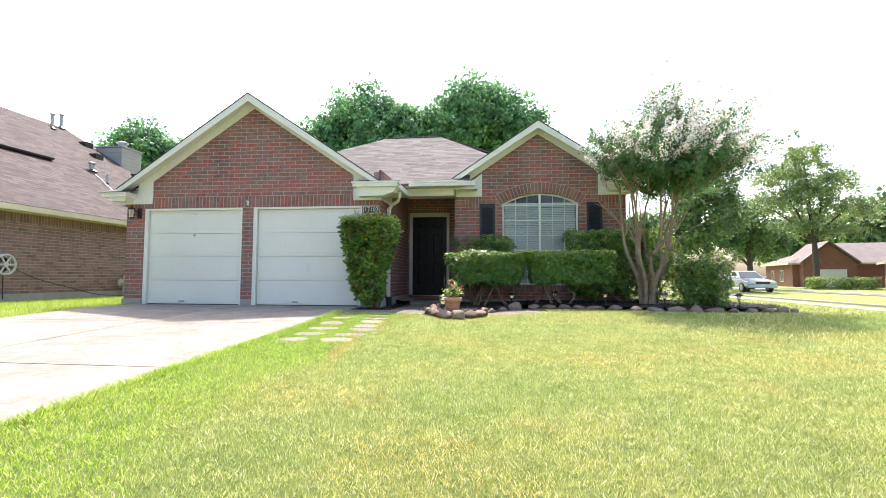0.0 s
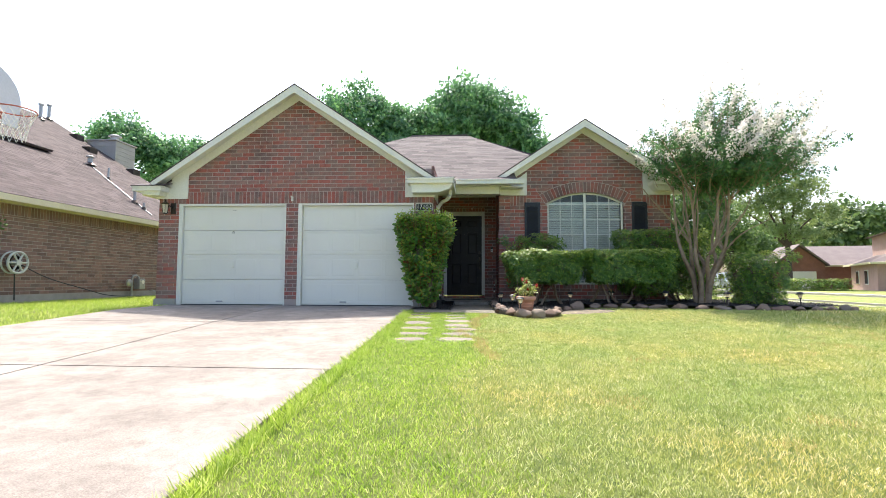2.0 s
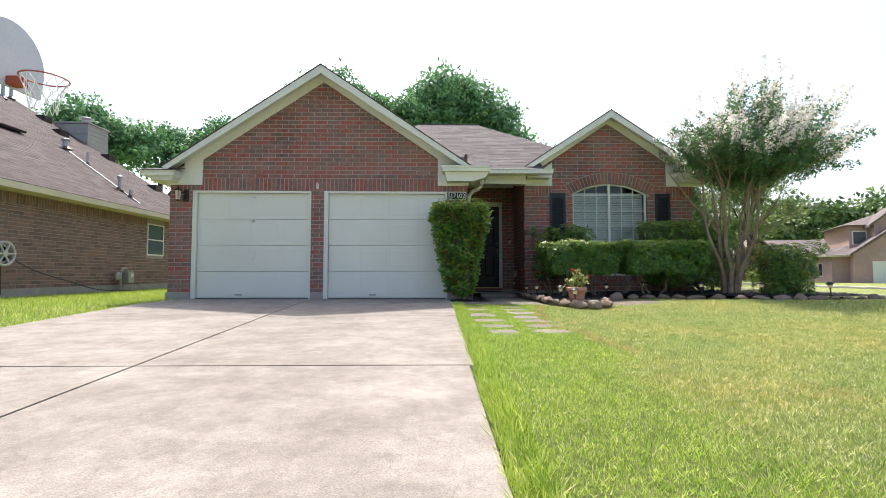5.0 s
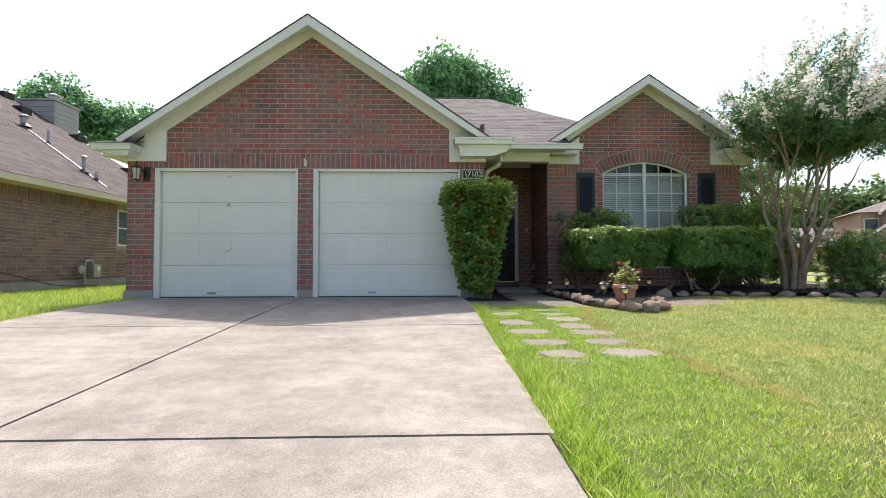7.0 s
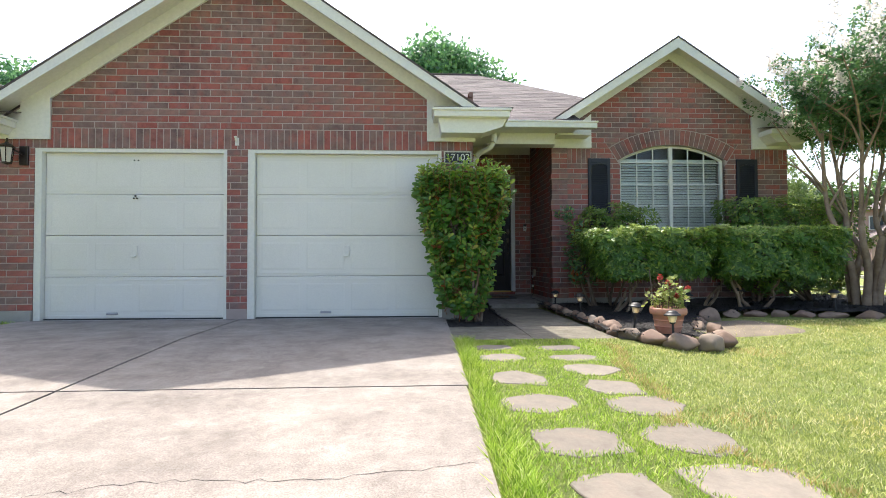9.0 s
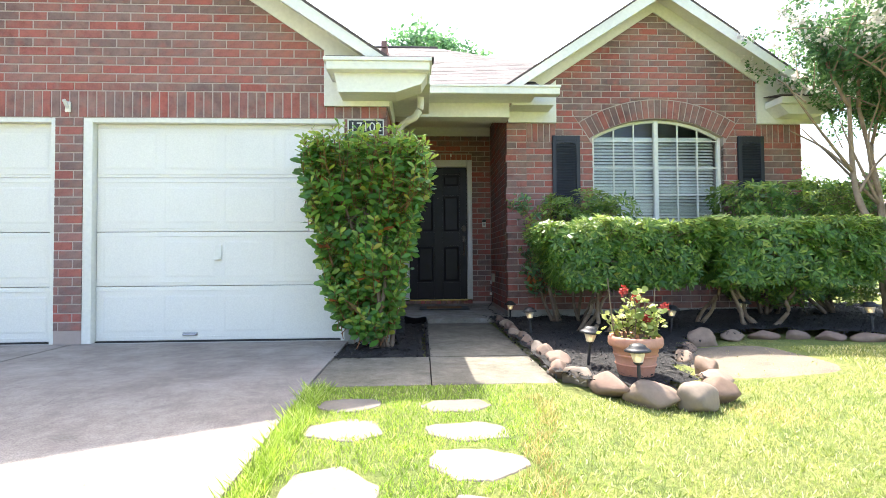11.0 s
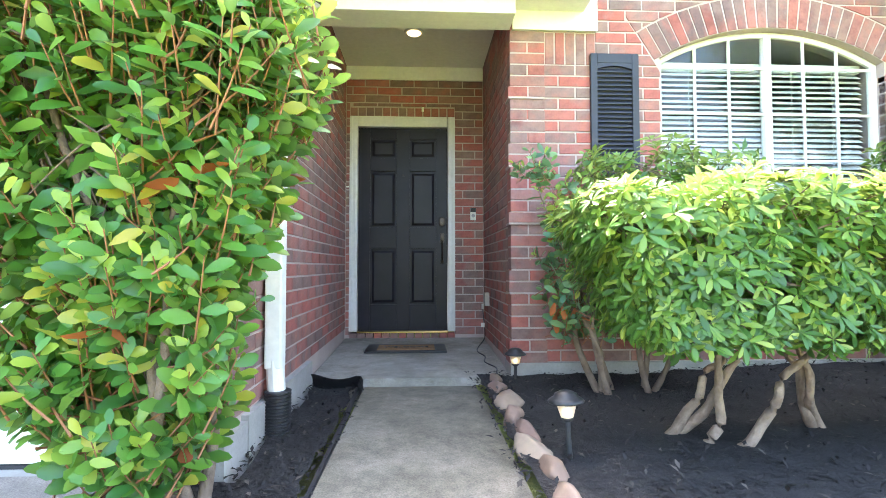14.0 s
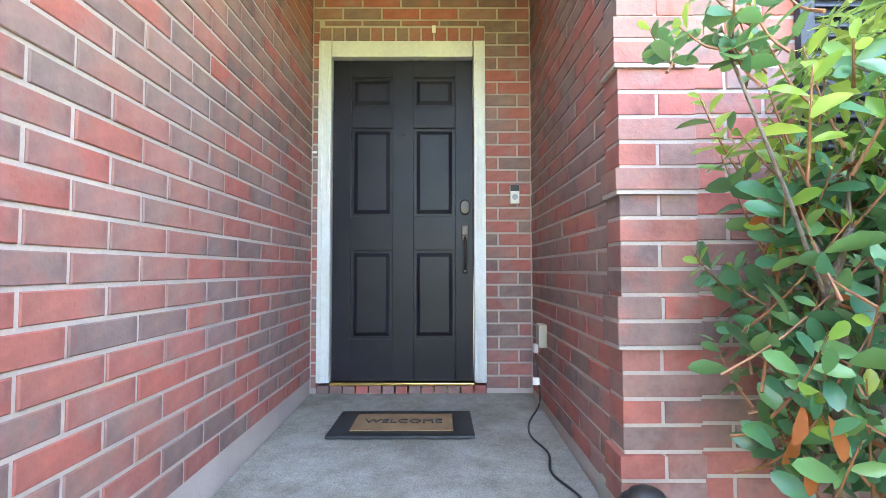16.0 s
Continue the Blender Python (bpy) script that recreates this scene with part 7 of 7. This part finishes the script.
# ---- the side street and what stands across it ----
STREET_X = (13.2, 20.0)
road_m = plain("street concrete", (0.34, 0.32, 0.29), (0.42, 0.40, 0.36), 0.9, 0.4, 30.0, 0.3)
st = drape("road", STREET_X, (-60, 120), -0.06, 0.12, road_m, "pale concrete side street", "road", step=1.5)
for x0, x1 in ((STREET_X[0] - 0.18, STREET_X[0] - 0.001), (STREET_X[1] + 0.001, STREET_X[1] + 0.18)):
    drape("kerb", (x0, x1), (-60, 120), 0.03, 0.2, road_m, "pale concrete kerb along the street", "kerb", step=1.5)
drape("pavement", (10.6, 11.8), (-60, 120), 0.0, 0.1, road_m, "pale concrete pavement through the lawn", "pavement", step=1.5)
drape("pavement", (22.0, 23.2), (-60, 120), 0.0, 0.1, road_m, "pale concrete pavement through the lawn", "pavement", step=1.5)


def car():
    g = empty("car", "silver grey saloon car parked at the kerb", "car")
    x, y = 17.7, 24.4
    z = float(ground_z(x, y)) - 0.02
    paint = plain("silver car paint", (0.46, 0.51, 0.56), (0.50, 0.55, 0.60), 0.25, 2.0, 90.0, 0.02, 0.2)
    side = [(-2.25, 0.32), (-2.28, 0.55), (-2.15, 0.72), (-1.1, 0.88), (-0.95, 0.90), (1.55, 0.96), (2.2, 0.92), (2.25, 0.6), (2.2, 0.32)]
    body = prism([(y + p, z + q) for p, q in side], "x", x - 0.86, x + 0.86)
    bmesh.ops.bevel(body, geom=[e for e in body.edges if abs(e.verts[0].co.x - e.verts[1].co.x) < 0.01], offset=0.08, segments=3, affect="EDGES")
    bd = part("body", body, paint, g, smooth=False)
    cab = bmesh.new()
    lowr = [(-0.98, 0.86), (1.55, 0.9)]
    q = [((x - 0.78, y - 1.0, z + 0.88), (x + 0.78, y - 1.0, z + 0.88), (x + 0.58, y - 0.2, z + 1.40), (x - 0.58, y - 0.2, z + 1.40)), ((x - 0.78, y + 1.55, z + 0.95), (x + 0.78, y + 1.55, z + 0.95), (x + 0.58, y + 0.85, z + 1.40), (x - 0.58, y + 0.85, z + 1.40))]
    a = [cab.verts.new(p) for p in q[0]]
    b = [cab.verts.new(p) for p in q[1]]
    for f in ((a[0], a[1], a[2], a[3]), (b[1], b[0], b[3], b[2]), (a[3], a[2], b[2], b[3]), (a[0], a[3], b[3], b[0]), (a[2], a[1], b[1], b[2])):
        cab.faces.new(f)
    bmesh.ops.recalc_face_normals(cab, faces=cab.faces[:])
    cabin = part("cabin", cab, paint, g)
    gl, n, l, bb = mat("car glass", 0.05)
    bb.inputs["Base Color"].default_value = (0.05, 0.06, 0.065, 1)
    part("windscreen", prism([(x - 0.70, 0), (x + 0.70, 0), (x + 0.53, 1), (x - 0.53, 1)], "y", 0, 0.01), gl, g)
    ws = bpy.data.objects[g.children[-1].name]
    for v in ws.data.vertices:
        t = v.co.z
        v.co = Vector((v.co.x, y - 0.955 + t * 0.68 - 0.03 + v.co.y, z + 0.93 + t * 0.42))
    for s in (-1, 1):
        for w0, w1 in ((-0.55, 0.28), (0.36, 1.15)):
            part("side_window", prism([(y + w0, z + 0.97), (y + w1, z + 0.99), (y + w1 - 0.12, z + 1.32), (y + w0 + 0.28, z + 1.32)], "x", x + s * 0.70 - 0.012, x + s * 0.70 + 0.012), gl, g)
        part("headlight", box(x + s * 0.62 - 0.17, y - 2.275, z + 0.56, x + s * 0.62 + 0.17, y - 2.1, z + 0.70, 0.03), DOOR_WHITE, g, "clear headlight")
        part("mirror", box(x + s * 0.93 - 0.07, y - 0.78, z + 0.92, x + s * 0.93 + 0.07, y - 0.66, z + 1.03, 0.02), paint, g)
        for wy in (-1.42, 1.35):
            wheel = part("tyre", lathe([(0.20, -0.1), (0.30, -0.1), (0.32, -0.06), (0.32, 0.06), (0.30, 0.1), (0.20, 0.1)], 24), BLACK, g)
            wheel.matrix_basis = pose(x + s * 0.80, y + wy, z + 0.32, 0, 90)
            part("rim", lathe([(0.20, -0.105), (0.18, -0.11), (0.03, -0.112), (0.03, 0.112), (0.18, 0.11), (0.20, 0.105)], 18), STEEL, wheel)
    part("grille", box(x - 0.40, y - 2.29, z + 0.56, x + 0.40, y - 2.2, z + 0.68, 0.02), BLACK, g, "black grille")
    part("number_plate", box(x - 0.18, y - 2.295, z + 0.42, x + 0.18, y - 2.25, z + 0.50, 0.004), DOOR_WHITE, g)
    part("bumper", box(x - 0.84, y - 2.31, z + 0.30, x + 0.84, y - 2.2, z + 0.47, 0.04), paint, g)


car()

FAR_BRICK = plain("far red brick", (0.22, 0.10, 0.075), (0.28, 0.13, 0.095), 0.9, 2.0, 14.0, 0.3)
PINK_BRICK = plain("far pinkish brick", (0.42, 0.28, 0.25), (0.48, 0.33, 0.30), 0.9, 2.0, 14.0, 0.3)
DARK_PANE, _n, _l, _b = mat("dark far pane", 0.1)
_b.inputs["Base Color"].default_value = (0.06, 0.08, 0.09, 1)


FAR_SHINGLE = plain("far mauve brown shingles", (0.15, 0.12, 0.12), (0.20, 0.165, 0.16), 0.95, 1.0, 12.0, 0.4)


def far_house(label, m, wide, deep, eave, ridge, wall_m, garage, gable_x, gable_w, gable_h, storey=None, group=""):
    """A house with its front towards -y of its own axes: hip roof, a gabled wing, garage door, windows."""
    g = empty("house", label, "house", m)
    part("wall", box(0, 0, -0.5, wide, deep, eave), wall_m, g)
    e = 0.5
    part("roof", _hip(-e, -e, wide + e, deep + e, eave, ridge), FAR_SHINGLE, g)
    part("fascia", box(-e, -e - 0.02, eave - 0.18, wide + e, -e + 0.02, eave, 0.01), CREAM, g)
    part("fascia", box(-e - 0.02, -e, eave - 0.18, -e + 0.02, deep + e, eave, 0.01), CREAM, g)
    part("gable_wall", prism([(gable_x, -0.5), (gable_x + gable_w, -0.5), (gable_x + gable_w, eave), (gable_x + gable_w / 2, gable_h), (gable_x, eave)], "y", -1.2, 0.6), wall_m, g)
    for s in (0, 1):
        a, b = (gable_x - 0.3, gable_x + gable_w / 2) if s == 0 else (gable_x + gable_w + 0.3, gable_x + gable_w / 2)
        part("gable_roof", prism([(a, eave - 0.15), (b, gable_h + 0.12), (b, gable_h + 0.3), (a, eave + 0.03)], "y", -1.5, deep / 2), FAR_SHINGLE, g)
    part("garage_door", box(garage, -1.26 if gable_x <= garage < gable_x + gable_w else -0.06, -0.3, garage + 2.6, -1.19 if gable_x <= garage < gable_x + gable_w else 0.01, 2.0, 0.02), DOOR_WHITE, g, "pale garage door")
    for wx in (wide * 0.55, wide * 0.78):
        win = part("window", box(wx, -0.05, 0.7, wx + 1.2, 0.01, 2.0, 0.02), DOOR_WHITE, g)
        part("pane", box(wx + 0.08, -0.07, 0.78, wx + 1.12, -0.051, 1.92), DARK_PANE, win)
    for wy in (deep * 0.3, deep * 0.65):
        win = part("window", box(-0.05, wy, 0.7, 0.01, wy + 1.2, 2.0, 0.02), DOOR_WHITE, g)
        part("pane", box(-0.07, wy + 0.08, 0.78, -0.051, wy + 1.12, 1.92), DARK_PANE, win)
    if storey:
        x0, x1, h = storey
        part("upper_wall", box(x0, 1.0, eave, x1, deep - 1, h), wall_m, g)
        part("upper_roof", _hip(x0 - e, 1 - e, x1 + e, deep - 1 + e, h, h + 1.7), FAR_SHINGLE, g)
        part("upper_gable", prism([(x0 + 1.4, eave - 0.2), (x0 + 4.4, eave - 0.2), (x0 + 4.4, h), (x0 + 2.9, h + 1.3), (x0 + 1.4, h)], "y", -0.2, 1.6), wall_m, g)
        for s in (-1, 1):
            part("upper_gable_roof", prism([(x0 + 2.9 + s * 1.9, h - 0.3), (x0 + 2.9, h + 1.36), (x0 + 2.9, h + 1.55), (x0 + 2.9 + s * 1.9, h - 0.1)], "y", -0.5, 3.0), FAR_SHINGLE, g)
        part("arch_window", prism([(x0 + 2.2, h - 1.5), (x0 + 3.6, h - 1.5), (x0 + 3.6, h - 0.3)] + [(x0 + 2.9 + 0.7 * math.cos(a), h - 0.3 + 0.7 * math.sin(a)) for a in np.linspace(0.2, math.pi - 0.2, 9)] + [(x0 + 2.2, h - 0.3)], "y", -0.24, -0.201), FAR_BRICK, g)
        win = part("window", box(x0 + 0.2, 0.95, h - 1.7, x0 + 1.2, 1.01, h - 0.5, 0.02), DOOR_WHITE, g)
        part("pane", box(x0 + 0.28, 0.93, h - 1.62, x0 + 1.12, 0.949, h - 0.58), DARK_PANE, win)
    return g


def _hip(x0, y0, x1, y1, z, top):
    bm = bmesh.new()
    k = min(x1 - x0, y1 - y0) / 2
    if x1 - x0 >= y1 - y0:
        r = [(x0 + k, (y0 + y1) / 2, top), (x1 - k + 0.01, (y0 + y1) / 2, top)]
    else:
        r = [((x0 + x1) / 2, y0 + k, top), ((x0 + x1) / 2, y1 - k + 0.01, top)]
    b = [bm.verts.new(p) for p in ((x0, y0, z), (x1, y0, z), (x1, y1, z), (x0, y1, z))]
    t = [bm.verts.new(p) for p in r]
    if x1 - x0 >= y1 - y0:
        fs = [(b[0], b[1], t[1], t[0]), (b[1], b[2], t[1]), (b[2], b[3], t[0], t[1]), (b[3], b[0], t[0])]
    else:
        fs = [(b[0], b[1], t[0]), (b[1], b[2], t[1], t[0]), (b[2], b[3], t[1]), (b[3], b[0], t[0], t[1])]
    for f in fs + [tuple(b[::-1])]:
        bm.faces.new(f)
    bmesh.ops.recalc_face_normals(bm, faces=bm.faces[:])
    return bm


far_house("single storey red brick house with a white garage door", pose(31.8, 44, -0.45, 0, 0, -14), 19, 10, 2.7, 5.0, FAR_BRICK, 1.6, 0.6, 4.4, 4.6)
far_house("two storey pinkish brick house with a wide garage", pose(33.0, 31.2, -0.45, 0, 0, -28), 15, 10, 2.6, 4.9, PINK_BRICK, 2.4, 1.2, 5.2, 4.6, (1.5, 9.5, 5.2))
for k, (hx, hy) in enumerate(((26.2, 31.5), (27.6, 30.9), (29.0, 30.4))):
    clipped_shrub("low round clipped hedge beside the far house", (hx, hy, -0.4), (hx + 1.5, hy + 1.3, 0.65), 160, 0.2, [(hx + 0.7, hy + 0.6, -0.5)], 2, 0.1, 60 + k, 4, 0.3, wob=0.08)


# ---- grass blades ----
def blades_mat(name, stops, patch):
    m, n, l, b = mat(name, 0.55)
    col = ramp(n, l, n.new("ShaderNodeNewGeometry").outputs["Random Per Island"], stops)
    wide = ramp(n, l, noise_tex(n, l, 0.5, 5.0), patch)
    col = mix(n, l, col, wide, 0.8, "MULTIPLY")
    tuft = ramp(n, l, noise_tex(n, l, 7.0, 5.0, rough=0.7), [(0.32, (0.62, 0.70, 0.55)), (0.48, (1.08, 1.08, 1.05)), (0.66, (1.4, 1.32, 1.4))])
    col = mix(n, l, col, tuft, 0.85, "MULTIPLY")
    l.new(col, b.inputs["Base Color"])
    tr = n.new("ShaderNodeBsdfTranslucent")
    l.new(col, tr.inputs["Color"])
    ms = n.new("ShaderNodeMixShader")
    ms.inputs[0].default_value = 0.35
    l.new(b.outputs[0], ms.inputs[1])
    l.new(tr.outputs[0], ms.inputs[2])
    l.new(ms.outputs[0], n["Material Output"].inputs[0])
    return m


BLADE = blades_mat("grass blades", [(0.0, (0.18, 0.235, 0.05)), (0.3, (0.34, 0.395, 0.10)), (0.75, (0.56, 0.585, 0.23)), (1.0, (0.86, 0.81, 0.56))], [(0.3, (0.62, 0.82, 0.6)), (0.5, (1.0, 1.0, 0.9)), (0.68, (1.3, 1.05, 0.95))])
STRAW = blades_mat("dry straw blades", [(0.0, (0.36, 0.27, 0.09)), (0.6, (0.56, 0.46, 0.18)), (1.0, (0.74, 0.65, 0.34))], [(0.3, (0.8, 0.8, 0.8)), (0.7, (1.1, 1.1, 1.1))])
BLADE_RICH = blades_mat("rich green grass blades", [(0.0, (0.14, 0.22, 0.022)), (0.4, (0.34, 0.47, 0.055)), (0.8, (0.54, 0.63, 0.13)), (1.0, (0.80, 0.75, 0.42))], [(0.3, (0.8, 0.95, 0.8)), (0.7, (1.1, 1.05, 0.95))])


def grass(name, x0, x1, y0, y1, per, tall, wide, material, label, seed, avoid=None, lift=0.0):
    rng = np.random.default_rng(seed)
    n = int((x1 - x0) * (y1 - y0) * per)
    x, y = rng.uniform(x0, x1, n), rng.uniform(y0, y1, n)
    if avoid is not None:
        keep = ~avoid(x, y)
        x, y = x[keep], y[keep]
        n = len(x)
    z = ground_z(x, y) + lift
    a = rng.uniform(0, 2 * math.pi, n)
    h = tall * rng.uniform(0.5, 1.2, n)
    lean = h * rng.uniform(0.1, 1.1, n)
    b = rng.uniform(0, 2 * math.pi, n)
    w = wide * rng.uniform(0.6, 1.2, n)
    base = np.stack([x, y, z], 1)
    s = np.stack([np.cos(a), np.sin(a), 0 * a], 1) * w[:, None] / 2
    l = np.stack([np.cos(b) * lean, np.sin(b) * lean, h], 1)
    v = np.stack([base - s, base + s, base + l * 0.55 + s * 0.7 + np.array([0, 0, 0.004]), base + l], 1).reshape(-1, 3)
    o = (np.arange(n) * 4)[:, None]
    f = np.concatenate([o + [[0, 1, 2]], o + [[0, 2, 3]]], 1).reshape(-1, 3)
    me = bpy.data.meshes.new(name)
    me.vertices.add(len(v))
    me.vertices.foreach_set("co", v.ravel())
    me.loops.add(f.size)
    me.loops.foreach_set("vertex_index", f.ravel().astype(np.int32))
    me.polygons.add(len(f))
    me.polygons.foreach_set("loop_start", np.arange(0, f.size, 3, dtype=np.int32))
    me.update(calc_edges=True)
    me.materials.append(material)
    return tagged(new(name, me), label, "grass", kind="stuff")


STONES = [(-1.27, -1.98), (-1.24, -2.33), (-1.20, -2.85), (-1.175, -3.32), (-1.14, -3.88), (-1.13, -4.38), (-0.66, -2.02), (-0.655, -2.36), (-0.62, -2.68), (-0.635, -3.05), (-0.56, -3.40), (-0.59, -3.88), (-0.60, -4.36)]


def on_hard(x, y):
    bad = (y > -1.68) & (x < 0.12)
    for sx, sy in STONES:
        rag = 1 + 0.28 * np.sin(x * 23 + sy * 9) * np.sin(y * 27 + sx * 5)
        bad |= ((x - sx) / 0.20) ** 2 + ((y - sy) / (0.10 if sy > -2.4 else 0.145)) ** 2 < rag
    bad |= (y > -2.02 + 0.2 * np.abs(x - 0.55)) & (x > -0.02) & (x < 1.08)
    bad |= (y > -0.50 - 0.16 * np.clip(x - 2.2, 0, 3)) & (x >= 1.15)
    bad |= (((x - 1.58) / 0.58) ** 4 + ((y + 1.05) / 0.60) ** 4 < 1) & (np.random.default_rng(4).uniform(0, 1, len(x)) < 0.96)
    return bad


def edge_x(y):
    """The wavering line between the rich strip by the driveway and the paler lawn."""
    return -0.42 + 0.13 * np.sin(y * 2.1) + 0.07 * np.sin(y * 5.3)


def pale_zone(x, y):
    soft = np.random.default_rng(8).normal(0, 0.14, len(x))
    return on_hard(x, y) | (x + soft < edge_x(y))


def rich_zone(x, y):
    soft = np.random.default_rng(9).normal(0, 0.14, len(x))
    return on_hard(x, y) | (x + soft > edge_x(y)) | (x < drive_edge(y) + 0.01)


for k, (x0, x1, y0, y1, per, tall, wide) in enumerate(((-1.0, 3.8, -10.0, -6.2, 8800, 0.022, 0.0043), (3.8, 8.0, -9.5, -6.2, 4000, 0.024, 0.0052), (-0.9, 4.5, -6.2, -3.8, 8000, 0.021, 0.0044), (4.5, 8.0, -6.2, -3.8, 3400, 0.024, 0.0058), (-0.9, 8.0, -3.8, -0.8, 4000, 0.022, 0.0056))):
    grass("grass", x0, x1, y0, y1, per, tall, wide, BLADE, "short mown grass, green and straw coloured", 10 + k, pale_zone)
grass("grass", -1.645, 0.2, -10.0, -1.64, 7500, 0.024, 0.0046, BLADE_RICH, "richer green grass round the stepping stones", 4, rich_zone)
grass("grass", -1.645, -1.42, -10.0, -1.7, 9000, 0.074, 0.0052, BLADE_RICH, "unclipped grass along the driveway", 5, lambda x, y: (x < drive_edge(y) + 0.008) | (x > drive_edge(y) + 0.17))
grass("grass", -10.85, -6.80, -6.0, 7.0, 850, 0.06, 0.009, BLADE_RICH, "bright green grass beside the neighbouring wall", 6, lambda x, y: (y > -0.05) & (x > -7.2))
grass("grass", 4.4, 12.0, -4.0, 8.0, 350, 0.05, 0.014, BLADE, "short mown grass, green and straw coloured", 7, lambda x, y: ((x < 6.9) & (y > -1.3)) | ((x > 10.55) & (x < 11.85)))


def straw_gap(x, y):
    rng = np.random.default_rng(15)
    off = np.abs(x - edge_x(y) - 0.03 - rng.normal(0, 0.025, len(x)))
    worn = 0.5 + 0.5 * np.sin(y * 4.3 + 1.0) * np.sin(y * 1.7)
    return on_hard(x, y) | (off > 0.035 + 0.035 * worn)


grass("grass", -0.75, -0.1, -5.6, -1.9, 5500, 0.034, 0.005, STRAW, "dry straw along the edge of the stones", 21, straw_gap, 0.006)
rng_patch = np.random.default_rng(33)
PATCHES = rng_patch.uniform((-0.3, -9.2), (6.5, -2.0), (26, 2))


def straw_patch(x, y):
    near = np.full(len(x), 9.0)
    for i, (px, py) in enumerate(PATCHES):
        near = np.minimum(near, np.hypot(x - px, (y - py) * 1.3) / (0.10 + 0.012 * (i % 13)))
    return near + np.random.default_rng(16).normal(0, 0.35, len(x)) > 1.0


grass("grass", -0.5, 6.8, -9.5, -1.7, 3200, 0.026, 0.005, STRAW, "dry straw patches in the mown lawn", 22, lambda x, y: straw_patch(x, y) | on_hard(x, y), 0.002)
